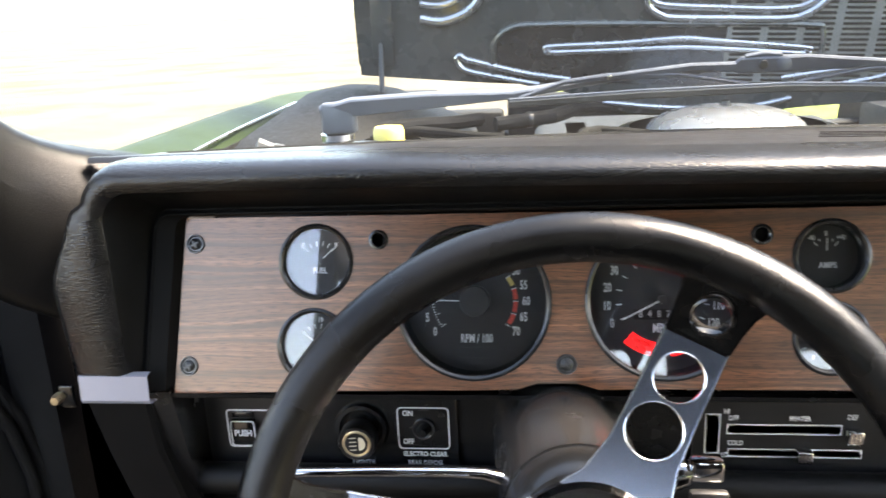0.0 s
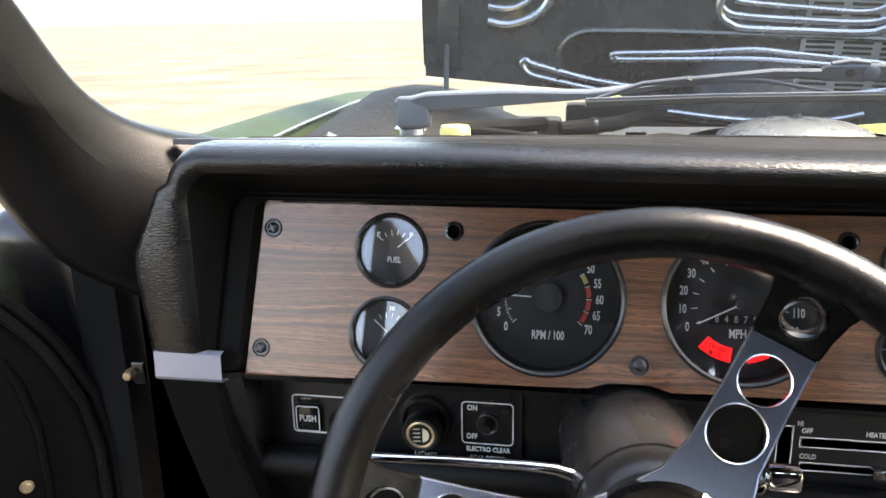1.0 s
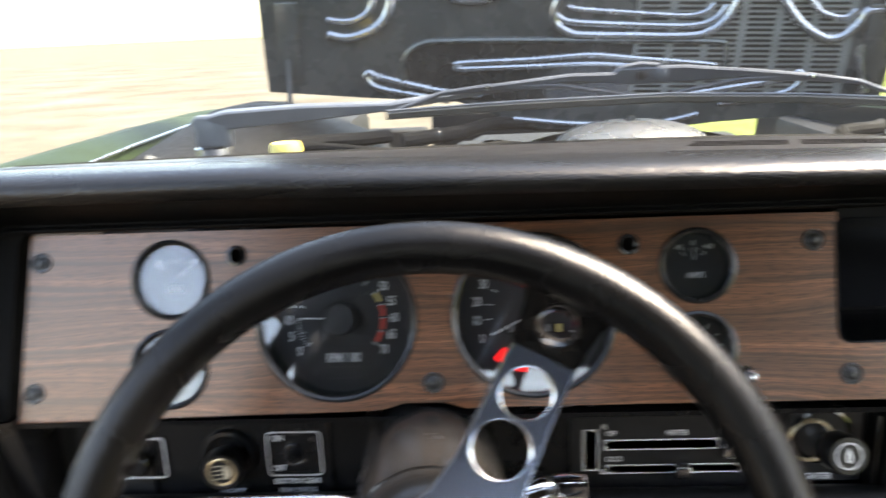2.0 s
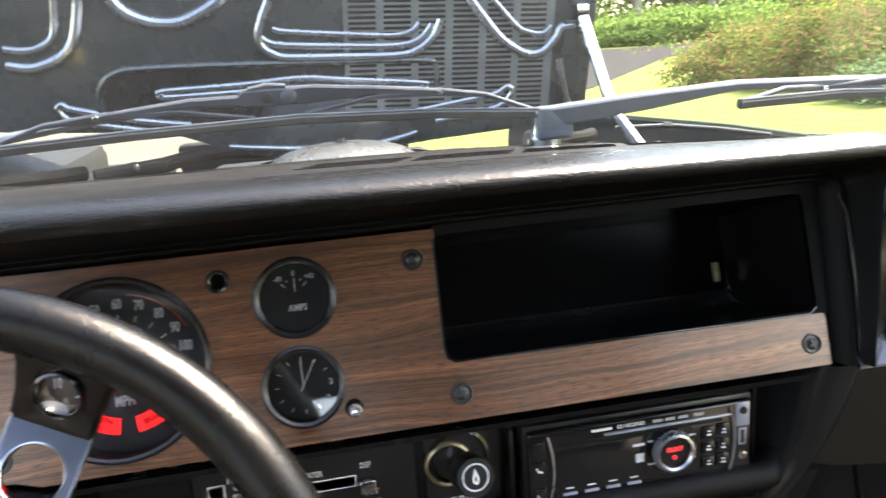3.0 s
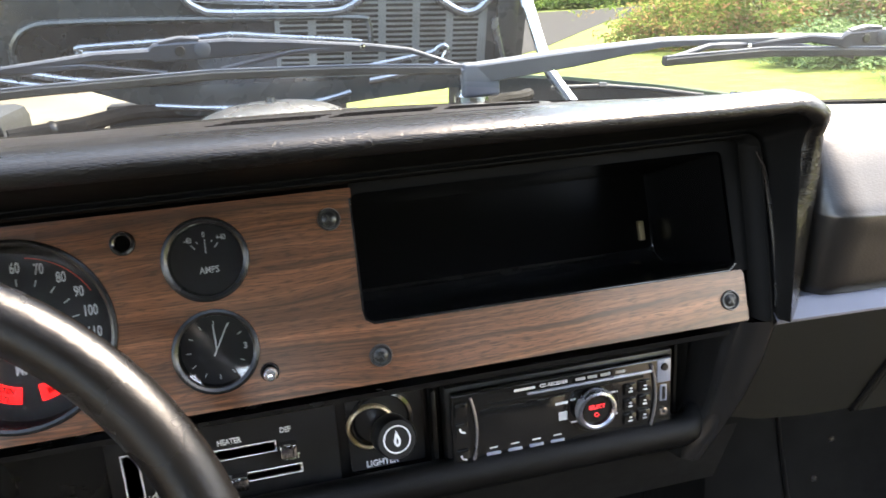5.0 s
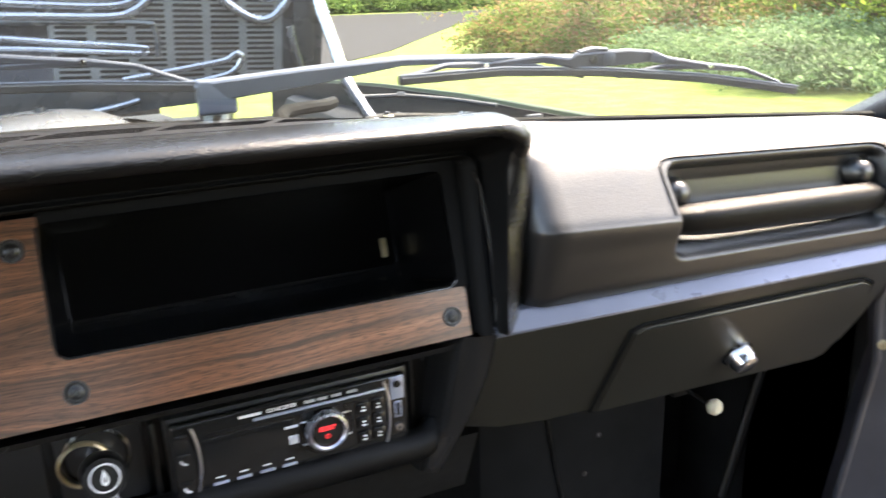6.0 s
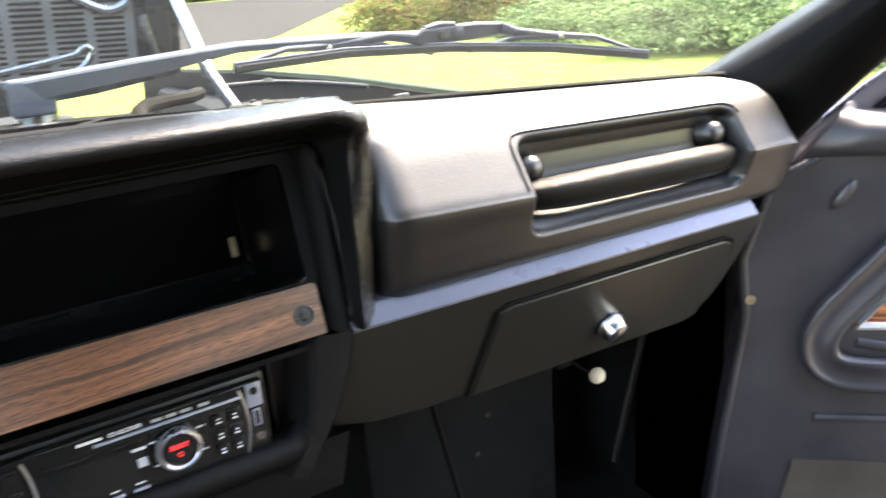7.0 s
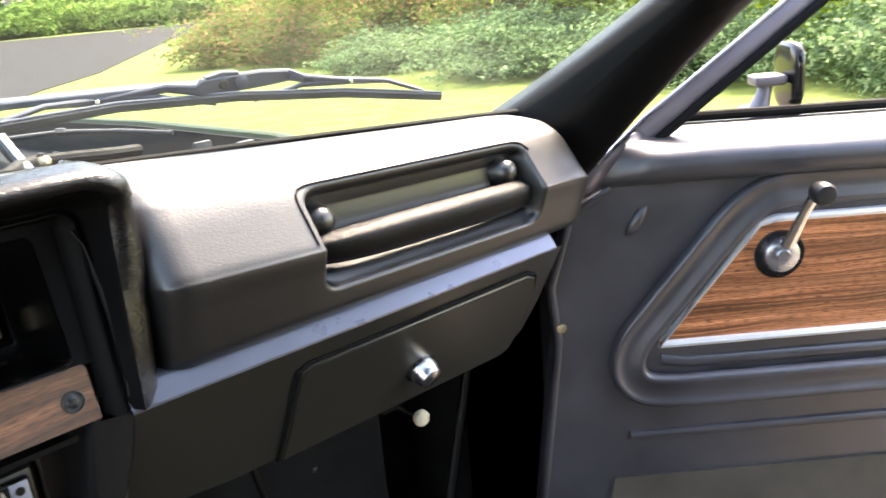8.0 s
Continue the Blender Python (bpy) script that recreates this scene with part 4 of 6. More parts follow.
# ---- steering wheel ----
TILT_W = radians(23.7)
WHEEL = Matrix(((1, 0, 0, 0.0942), (0, math.sin(TILT_W), -math.cos(TILT_W), 0.3740), (0, math.cos(TILT_W), math.sin(TILT_W), 0.7604), (0, 0, 0, 1)))
wheel = thing("steering_wheel", "black three-spoke sport steering wheel with drilled metal spokes", "steering wheel", WHEEL)
RW, RT = 0.1924, 0.0148
part("rim", pipe([(RW * math.cos(2 * math.pi * i / 96), RW * math.sin(2 * math.pi * i / 96), 0) for i in range(96)], RT, 20, closed=True), RIM, wheel, "thick padded black rim")
for k, ang in enumerate((63.5, 171.5, 297.5)):
    turn = pose(0, 0, 0, 0, 0, ang)
    outl = [(0.038, -0.036), (0.052, -0.027), (0.075, -0.0215), (0.110, -0.0200), (0.152, -0.0198), (0.152, 0.0198), (0.110, 0.0200), (0.075, 0.0215), (0.052, 0.027), (0.038, 0.036)]
    bm = sheet(outl, [ring_pts(0.124, 0, 0.0150, 32), ring_pts(0.0895, 0, 0.0170, 32)], -0.0315, -0.0265)
    bmesh.ops.recalc_face_normals(bm, faces=bm.faces)
    for f in bm.faces:
        f.material_index = 1 if abs(f.normal.z) < 0.5 else 0
    bm.transform(turn)
    sp = part("spoke", bm, [SKY_STEEL, POLISHED], wheel, "bright metal spoke with two round holes", sharp=30)
    for side in (-1, 1):
        bm = pipe([(x, y, -0.0268) for x, y in (outl[:5] if side < 0 else outl[5:])], 0.0008, 6)
        bm.transform(turn)
        part("spoke_edge", bm, POLISHED, sp, "polished edge")
    for rr, cx in ((0.0150, 0.124), (0.0170, 0.0895)):
        bm = turned([(rr - 0.0002, -0.0314), (rr - 0.0003, -0.0266), (rr + 0.0001, -0.0263), (rr + 0.0007, -0.0265)], 32, T(cx, 0, 0))
        bm.transform(turn)
        part("hole_edge", bm, POLISHED, sp)
    # moulded sleeve with an eye through it, rising to the rim
    outl = [(0.147, -0.0205), (0.160, -0.0210), (0.172, -0.0230), (0.182, -0.0275), (0.190, -0.0350), (0.1925, 0.0), (0.190, 0.0350), (0.182, 0.0275), (0.172, 0.0230), (0.160, 0.0210), (0.147, 0.0205)]
    bm = sheet(outl, [ring_pts(0.1655, 0, 0.0112, 32)], -0.0325, -0.0235)
    for vv in bm.verts:
        vv.co.z += max(0.0, vv.co.x - 0.150) * 0.62
    bmesh.ops.bevel(bm, geom=[e for e in bm.edges if len(e.link_faces) == 2 and e.calc_face_angle(0) > 1.0], offset=0.0016, segments=2, affect="EDGES")
    bm.transform(turn)
    sl = part("spoke_sleeve", bm, RIM, wheel, "black moulded sleeve with a round eye")
    bm = turned([(0.0105, -0.006), (0.0105, 0.0045), (0.0112, 0.0056), (0.0124, 0.0050)], 32, T(0.1655, 0, -0.0184) @ pose(0, 0, 0, 0, -30, 0))
    bm.transform(turn)
    part("eye_lip", bm, GLOSS_BLACK, sl)
part("hub_ring", turned([(0.032, -0.036), (0.047, -0.036), (0.0515, -0.032), (0.0505, -0.026), (0.047, -0.0225), (0.041, -0.0225), (0.038, -0.026)], 64), CHROME, wheel, "chrome hub ring")
part("horn_cap", turned([(0.0, -0.014), (0.018, -0.0145), (0.029, -0.0175), (0.034, -0.022), (0.035, -0.026)], 56), GLOSS_BLACK, wheel, "black domed horn cap")
part("hub", turned([(0.048, -0.034), (0.045, -0.06), (0.040, -0.075), (0.0, -0.075)], 48), SATIN_BLACK, wheel)

# ---- steering column ----
axis = Vector((0.059, -0.983, 0.172))
across = Vector((1, 0, 0)) - axis * axis.x
across.normalize()
above = axis.cross(across)
COLUMN = Matrix(((across.x, above.x, axis.x, 0.092), (across.y, above.y, axis.y, 0.42), (across.z, above.z, axis.z, 0.757), (0, 0, 0, 1)))
col = thing("steering_column", "black steering column with a rounded shroud", "steering column", COLUMN)
part("shroud", turned([(0.030, 0.004), (0.041, 0.001), (0.0465, -0.008), (0.048, -0.024)], 64), CONSOLE, col, "rounded black shroud")
part("shroud_sleeve", turned([(0.0485, -0.026), (0.0500, -0.040), (0.0500, -0.085), (0.0515, -0.090), (0.0530, -0.150), (0.0535, -0.24)], 64), CONSOLE, col)
part("collar", turned([(0.0475, -0.0235), (0.0495, -0.0240), (0.0495, -0.0265), (0.0480, -0.0270)], 64), GLOSS_BLACK, col)
part("jacket", turned([(0.045, -0.2), (0.04, -0.5), (0.0, -0.5)], 32), MATT_BLACK, col)
lev = part("signal_lever", pipe([(0.052, 0.470, 0.760), (0.040, 0.469, 0.765), (0.030, 0.468, 0.7685), (0.010, 0.467, 0.7700), (-0.04, 0.466, 0.7698), (-0.100, 0.464, 0.7690)], [0.0046, 0.0046, 0.0042, 0.0036, 0.0034, 0.0034], 12), CHROME, col, "thin chrome turn-signal lever", world=True)
part("lever_tip", turned([(0.0, 0.006), (0.0045, 0.005), (0.0055, 0.0), (0.0045, -0.006), (0.0, -0.007)], 16, T(-0.104, 0.464, 0.769) @ pose(0, 0, 0, 0, 90, 0)), GLOSS_BLACK, lev, world=True)
ig = part("ignition_lock", turned([(0.0, 0.026), (0.009, 0.026), (0.011, 0.023), (0.012, 0.006), (0.017, -0.012)], 28, T(0.145, 0.505, 0.742) @ pose(0, 0, 0, 0, 70, 0)), CHROME, col, "chrome ignition lock", world=True)
part("lock_tab", box(0.168, 0.190, 0.486, 0.500, 0.752, 0.768, bev=0.003), CHROME, ig, "chrome lock tab", world=True)
part("key_head", box(0.166, 0.192, 0.478, 0.486, 0.722, 0.750, bev=0.003), PLASTIC, ig, "black key head", world=True)

# ---- switches on the fascia; local x right, y up, z towards the seats ----
def on_fascia(x, z, y=0.6095):
    return Matrix(((1, 0, 0, x), (0, 0, -1, y), (0, 1, 0, z), (0, 0, 0, 1)))


def frame_line(x0, y0, x1, y1, r, w=0.0009, z=0.0):
    return band(rrect(x0, y0, x1, y1, r, 4), w, z, z + 0.0004)


s = thing("washer_switch", "black wiper switch in a white outline with a push button", "switch", on_fascia(-0.174, 0.7205))
part("plate", sheet(rrect(-0.052, -0.049, 0.022, 0.030, 0.002), [], -0.0006, 0.0008), PLASTIC, s)
part("outline", frame_line(-0.0335, -0.0185, 0.034, 0.0185, 0.004, 0.0014, 0.0009), INK, s, "white printed outline")
part("push_button", box(-0.0285, -0.0065, -0.0145, 0.010, 0.0, 0.006, bev=0.002), GLOSS_BLACK, s)
part("button_outline", frame_line(-0.0285, -0.0145, -0.0065, 0.010, 0.003, 0.001, 0.0062), INK, s)
written("word", "PUSH", 0.0085, INK, s, T(-0.0175, -0.0022, 0.0064), squeeze=0.78)
part("lens", box(-0.0275, -0.008, 0.0115, 0.0165, 0.0, 0.003, bev=0.001), GLOSS_BLACK, s)
part("wiper_knob", turned([(0.0, 0.012), (0.008, 0.012), (0.010, 0.010), (0.0105, 0.0)], 28, T(0.012, -0.002, 0)), GLOSS_BLACK, s)

s = thing("headlight_switch", "black pull knob with a brass headlamp symbol", "switch", on_fascia(-0.087, 0.7215))
part("socket", turned([(0.0165, -0.006), (0.0170, 0.001), (0.0190, 0.0035), (0.0225, 0.0032), (0.0238, 0.0), (0.0238, -0.001)], 48), GLOSS_BLACK, s)
part("stem", turned([(0.008, -0.006), (0.008, 0.012)], 24), SATIN_BLACK, s)
part("knob", turned([(0.007, 0.018), (0.0150, 0.020), (0.0162, 0.023), (0.0162, 0.034), (0.0150, 0.0365), (0.0128, 0.0365), (0.0120, 0.0358), (0.0, 0.0358)], 48, T(0.001, -0.001, -0.011)), SATIN_BLACK, s)
part("symbol_ring", turned([(0.0098, 0.0360), (0.0112, 0.0364), (0.0122, 0.0360)], 48, T(0.001, -0.001, -0.011)), BRASS, s, "brass ring")
bm = bmesh.new()
loft(bm, [[(0.0018, y, 0.0361), (0.0018 + 0.0055 * math.sqrt(max(0, 1 - (y / 0.0065) ** 2)), y, 0.0361)] for y in [-0.0065 + i * 0.0013 for i in range(11)]])
bm.transform(T(0.001, -0.001, -0.011))
part("lamp_symbol", bm, IVORY, s, "ivory headlamp symbol")
for i in range(4):
    yy = 0.0055 - i * 0.0037 - 0.001
    part("beam_mark", strokes(((-0.0052, yy - 0.0005, 0.0008, yy),), 0.0007, 0.0249, 0.0253), IVORY, s)
written("word", "LIGHTS", 0.0072, INK, s, T(0.0, -0.0335, 0.0008), squeeze=0.85)

s = thing("defogger_switch", "black toggle in a white rounded outline marked on and off", "switch", on_fascia(-0.0325, 0.7215))
part("outline", frame_line(-0.0225, -0.0195, 0.0225, 0.0205, 0.004, 0.0010, 0.0002), INK, s, "white printed outline")
part("ring", turned([(0.0082, 0.0), (0.0086, 0.0016), (0.0096, 0.0016), (0.0098, 0.0)], 32), CHROME, s, "thin chrome ring")
part("toggle", turned([(0.0, 0.008), (0.003, 0.0078), (0.005, 0.005), (0.007, 0.0006), (0.0084, 0.0004)], 28), GLOSS_BLACK, s)
part("pilot_lamp", turned([(0.0, 0.0016), (0.002, 0.0012), (0.0026, 0.0)], 16, T(0.0160, 0.0135, 0)), SATIN_BLACK, s)
written("word", "ON", 0.0072, INK, s, T(-0.0130, 0.0145, 0.0003), squeeze=0.8)
written("word", "OFF", 0.0072, INK, s, T(-0.0135, -0.0125, 0.0003), squeeze=0.75)
written("word", "ELECTRO CLEAR", 0.0062, INK, s, T(0.0005, -0.0245, 0.0003), squeeze=0.82)
written("word", "REAR DEFOG", 0.0062, INK, s, T(0.0, -0.0330, 0.0003), squeeze=0.82)
part("divider", box(0.0285, 0.0300, -0.05, 0.042, -0.001, 0.002, bev=0.0005), GLOSS_BLACK, s)

s = thing("heater_control", "black heater panel with white outlined slots and chrome sliders", "heater control", on_fascia(0.28, 0.7185))
part("plate", sheet(rrect(-0.088, -0.032, 0.074, 0.032, 0.002), [], -0.0004, 0.0006), PLASTIC, s)
for x0, y0, x1, y1 in ((-0.061, 0.0020, 0.029, 0.0115), (-0.0595, -0.0190, 0.046, -0.0110), (-0.0785, -0.0160, -0.0660, 0.0205)):
    part("slot_outline", frame_line(x0, y0, x1, y1, 0.0006, 0.0011, 0.0008), INK, s, "white printed slot outline")
for x0, y0, x1, y1 in ((-0.0585, 0.0045, 0.0275, 0.0090), (-0.057, -0.0166, 0.0435, -0.0134), (-0.0745, -0.0130, -0.0700, 0.0175)):
    part("slot", sheet(rrect(x0, y0, x1, y1, 0.0008, 2), [], 0.0004, 0.0009), MATT_BLACK, s)
for x0, y0 in ((0.037, 0.0040), (0.0, -0.0150)):
    part("slider", box(x0 - 0.0062, x0 + 0.0062, y0 - 0.0055, y0 + 0.0055, 0.001, 0.010, bev=0.0016), CHROME, s, "chrome slider")
    for dx in (-0.003, 0.0, 0.003):
        part("slider_rib", box(x0 + dx - 0.0007, x0 + dx + 0.0007, y0 - 0.005, y0 + 0.005, 0.0095, 0.0112, bev=0.0004, seg=1), CHROME, s)
for w, x, y in (("OFF", -0.0560, 0.0165), ("HEATER", -0.004, 0.0165), ("DEF", 0.0365, 0.0180), ("COLD", -0.0535, -0.0062), ("HOT", 0.0400, -0.0052), ("HI", -0.0615, 0.0225), ("LO", -0.0615, -0.0175)):
    written("word", w, 0.0062, INK, s, T(x, y, 0.0008), squeeze=0.75)

s = thing("cigarette_lighter", "black cigarette lighter knob in a chrome socket", "lighter", on_fascia(0.3880, 0.7305))
part("plate", sheet(rrect(-0.026, -0.040, 0.032, 0.026, 0.002), [], -0.0004, 0.0006), PLASTIC, s)
part("surround", turned([(0.0195, 0.0), (0.0215, 0.003), (0.0240, 0.002), (0.0245, 0.0)], 48), GLOSS_BLACK, s)
part("socket", turned([(0.0148, -0.008), (0.0158, 0.004), (0.0168, 0.0050), (0.0182, 0.0038), (0.0186, 0.0)], 48, T(-0.0085, -0.0035, 0)), BRASS, s, "bright worn metal socket")
UPWARD = T(0.0005, -0.0055, 0.003) @ pose(0, 0, 0, -14, 6, 0) @ Matrix.Diagonal((0.84, 0.84, 1.0, 1.0))
part("stem", turned([(0.0105, 0.0), (0.0105, 0.016), (0.012, 0.018)], 32, UPWARD), CHROME, s)
kn = part("knob", turned([(0.012, 0.016), (0.0170, 0.018), (0.0180, 0.0205), (0.0180, 0.036), (0.0165, 0.0382), (0.0, 0.0382)], 48, UPWARD), SATIN_BLACK, s, "round black knob")
part("knob_ring", turned([(0.0108, 0.0382), (0.0112, 0.0386), (0.0118, 0.0386), (0.0122, 0.0382)], 48, UPWARD), INK, kn, "white ring")
flame = [(0.0, 0.0078), (0.0016, 0.0035), (0.0030, -0.0005), (0.0028, -0.0035), (0.0014, -0.0058), (0.0, -0.0062), (-0.0014, -0.0058), (-0.0028, -0.0035), (-0.0030, -0.0005), (-0.0016, 0.0035)]
bm = sheet(flame, [[(x * 0.35, y * 0.45 - 0.0012) for x, y in flame]], 0.0382, 0.0386)
bm.transform(UPWARD)
part("flame_symbol", bm, INK, kn, "white flame symbol")
written("word", "LIGHTER", 0.0075, INK, s, T(-0.002, -0.0362, 0.0008), squeeze=0.85)

# ---- radio ----
rad = thing("car_radio", "black single-slot car stereo with a silver-ringed knob", "car radio", on_fascia(0.4375, 0.6895, 0.592))
W, H = 0.1835, 0.0615
part("chassis", box(-0.003, W + 0.003, -0.003, H + 0.003, -0.018, -0.002, bev=0.002), PLASTIC, rad)
part("faceplate", box(0.0, W, 0.0, H, -0.004, 0.004, bev=0.0025, seg=3), GLOSS_BLACK, rad, "glossy black faceplate")
part("display", box(0.022, 0.091, 0.0150, 0.0450, 0.003, 0.0046, bev=0.0006), GLOSS_BLACK, rad, "dark unlit display")
part("disc_slot", box(0.026, 0.158, 0.0470, 0.0498, 0.003, 0.0043, bev=0.0004), MATT_BLACK, rad)
part("top_lip", box(0.060, 0.166, 0.0505, 0.0530, 0.003, 0.0056, bev=0.0011), RADIO_LIP, rad, "silver lip above the disc slot")
written("word", "CD RECEIVER", 0.0042, INK, rad, T(0.082, 0.0560, 0.0041), squeeze=0.9)
part("model_bar", strokes(((0.050, 0.0560, 0.0665, 0.0560),), 0.0022, 0.0040, 0.0043), INK, rad)
for x0 in (0.100, 0.110, 0.121, 0.134):
    part("badge_bar", strokes(((x0, 0.0560, x0 + 0.008, 0.0560),), 0.0024, 0.0040, 0.0043), INK_DIM, rad)
knob = part("knob", turned([(0.0165, 0.003), (0.0168, 0.010), (0.0155, 0.0135), (0.0130, 0.0140), (0.0122, 0.0125), (0.0118, 0.0115), (0.0, 0.0120)], 48, T(0.114, 0.0315, 0)), [GLOSS_BLACK], rad, "round black volume knob")
part("knob_ring", turned([(0.0168, 0.0085), (0.0172, 0.0110), (0.0158, 0.0146), (0.0140, 0.0152), (0.0126, 0.0136)], 48, T(0.114, 0.0315, 0)), SILVER, knob, "silver ring")
written("word", "SELECT", 0.0048, RED_LED, knob, T(0.114, 0.0340, 0.0124), squeeze=0.85)
part("power_mark", band(ring_pts(0.114, 0.0272, 0.0019, 16), 0.0005, 0.0119, 0.0123), RED_LED, knob)
part("knob_arc", band(ring_pts(0.114, 0.0315, 0.0222, 48), 0.0007, 0.0035, 0.0044), SATIN_BLACK, rad)
for i in range(2):
    for j in range(3):
        b = part("preset_button", box(0.1405 + i * 0.0125, 0.1510 + i * 0.0125, 0.0085 + j * 0.0128 + i * 0.001, 0.0190 + j * 0.0128 + i * 0.001, 0.003, 0.0062, bev=0.0014), GLOSS_BLACK, rad)
        part("button_mark", strokes(((0.1440 + i * 0.0125, 0.0125 + j * 0.0128, 0.1475 + i * 0.0125, 0.0125 + j * 0.0128), (0.1448 + i * 0.0125, 0.0155 + j * 0.0128, 0.1468 + i * 0.0125, 0.0155 + j * 0.0128)), 0.0012, 0.0062, 0.0065), INK, b)
for x, y in ((0.0985, 0.0395), (0.0985, 0.0200), (0.1325, 0.0395), (0.1325, 0.0200)):
    part("soft_key_mark", strokes(((x - 0.003, y, x + 0.003, y),), 0.0014, 0.0040, 0.0043), INK, rad)
for i in range(4):
    b = part("menu_button", box(0.026 + i * 0.0175, 0.0375 + i * 0.0175, 0.0052, 0.0078, 0.003, 0.0050, bev=0.0008), RADIO_LIP, rad, "slim silver button")
    part("menu_mark", strokes(((0.0285 + i * 0.0175, 0.0115, 0.0350 + i * 0.0175, 0.0115),), 0.0011, 0.0040, 0.0043), INK, rad)
for y, h in ((0.048, 0.0115), (0.0315, 0.012), (0.0085, 0.013)):
    part("phone_button", box(0.0025, 0.0125, y - h / 2, y + h / 2, 0.003, 0.0056, bev=0.0012), GLOSS_BLACK, rad)
for y in (0.0315, 0.0085):
    part("phone_mark", strokes(((0.0055, y + 0.002, 0.0065, y - 0.001), (0.0065, y - 0.001, 0.0098, y - 0.0022)), 0.0014, 0.0056, 0.0059), INK, rad)
part("side_bar", pipe([(0.0160 + 0.004 * (1 - ((i - 5) / 5) ** 2) - 0.001, 0.003 + i * 0.0054, 0.0050) for i in range(11)], 0.0011, 8), SILVER, rad, "curved silver bar")
part("side_bar", pipe([(0.1640 + 0.004 * (1 - ((i - 5) / 5) ** 2), 0.003 + i * 0.0055, 0.0050) for i in range(11)], 0.0012, 8), SILVER, rad, "curved silver bar")
part("port_panel", box(0.1695, 0.1815, 0.040, 0.060, 0.003, 0.0048, bev=0.001), RADIO_LIP, rad, "silver corner panel")
part("eject_button", turned([(0.0, 0.0062), (0.0028, 0.006), (0.0034, 0.004)], 20, T(0.1755, 0.0535, 0)), SATIN_BLACK, rad)
part("usb_port", box(0.1725, 0.1785, 0.0235, 0.0380, 0.003, 0.0046, bev=0.0006), RADIO_LIP, rad)
part("usb_socket", box(0.1740, 0.1770, 0.0250, 0.0365, 0.0042, 0.0048), MATT_BLACK, rad)
part("aux_jack", turned([(0.0014, 0.0035), (0.0016, 0.0052), (0.0034, 0.0050), (0.0038, 0.004)], 20, T(0.1758, 0.0145, 0)), CHROME, rad)
part("badge_patch", box(0.0855, 0.0925, 0.0235, 0.0310, 0.0042, 0.0050, bev=0.0004), INK, rad, "small white badge")
part("badge_bar", strokes(((0.083, 0.0385, 0.093, 0.0385),), 0.0022, 0.0046, 0.0049), INK, rad)
part("mount_strip", box(-0.0125, -0.009, -0.004, 0.062, -0.019, -0.006, bev=0.001), SATIN_BLACK, rad)
part("mount_strip", box(W + 0.008, W + 0.011, -0.002, 0.066, -0.019, -0.008, bev=0.001), SATIN_BLACK, rad)

# ---- glovebox ----
glove = thing("glovebox", "closed satin black glovebox door with a chrome button", "glovebox", Matrix.Translation(lower(0.97, 0.6)))
corners = [lower(x, s) for x, s in ((0.821, 0.185), (0.830, 0.145), (1.078, 0.138), (1.092, 0.185), (1.099, 0.34), (1.104, 0.60), (1.098, 0.90), (1.085, 0.945), (0.818, 0.953))]
bm = bmesh.new()
n = Vector((0, -(FA[0].z - FA[1].z), -(FA[1].y - FA[0].y))).normalized()
lo = [bm.verts.new(c + n * 0.0006) for c in corners]
hi = [bm.verts.new(c + n * 0.0052) for c in corners]
bm.faces.new(hi)
for i in range(len(lo)):
    bm.faces.new((lo[i], lo[(i + 1) % len(lo)], hi[(i + 1) % len(lo)], hi[i]))
bmesh.ops.bevel(bm, geom=[e for e in bm.edges if all(v in hi for v in e.verts)], offset=0.002, segments=3, affect="EDGES")
part("glovebox_door", bm, PANEL_BLACK, glove, "satin black door", world=True)
gap = [c + (c - (corners[0] + corners[6]) / 2).normalized() * 0.0022 + n * 0.0012 for c in corners]
part("door_gap", pipe(gap, 0.0019, 6, closed=True), FOOTWELL_BLACK, glove, world=True)
bp = lower(0.9635, 0.635, 0.0045)
zx = n.to_track_quat("Z", "Y").to_matrix().to_4x4()
part("button_seat", turned([(0.0, 0.0003), (0.0135, 0.0006), (0.0160, 0.0022), (0.0175, 0.0)], 36, Matrix.Translation(bp) @ zx), GLOSS_BLACK, glove, world=True)
part("latch_button", turned([(0.0, 0.017), (0.009, 0.0172), (0.0118, 0.0160), (0.0128, 0.012), (0.0142, 0.009), (0.0148, 0.002)], 36, Matrix.Translation(bp) @ zx), POLISHED, glove, "chrome push button", world=True)

# ---- grab handle ----
hnd = thing("grab_handle", "black padded grab handle across the dash recess", "grab handle", T(0.985, 0.55, 0.846))
bm = bmesh.new()
rows = []
for i in range(25):
    q = i / 24
    x = 0.8435 + q * 0.2395
    yb = 0.5495 + skew(x) + 0.010 * (2 * q - 1) ** 6
    z = 0.8530 - 0.006 * q
    w, h = 0.0095, 0.0150 - 0.003 * (2 * q - 1) ** 4
    rows.append([(x, yb + w * sx, z + h * sz) for sx, sz in ((-0.75, -0.5), (-0.95, 0.05), (-0.97, 0.35), (-0.80, 0.62), (0.3, 1.0), (0.8, 0.9), (1, 0.3), (0.9, -0.5), (0.4, -0.95), (-0.35, -0.9))])
loft(bm, rows, closed=True)
bm.faces.new([bm.verts[i] for i in range(0)] or [v for v in bm.verts if abs(v.co.x - 0.8435) < 1e-6])
bm.faces.new([v for v in bm.verts if abs(v.co.x - 1.083) < 1e-6])
ob = part("grip", bm, VINYL_SOFT, hnd, "padded vinyl grip", world=True, sharp=60)
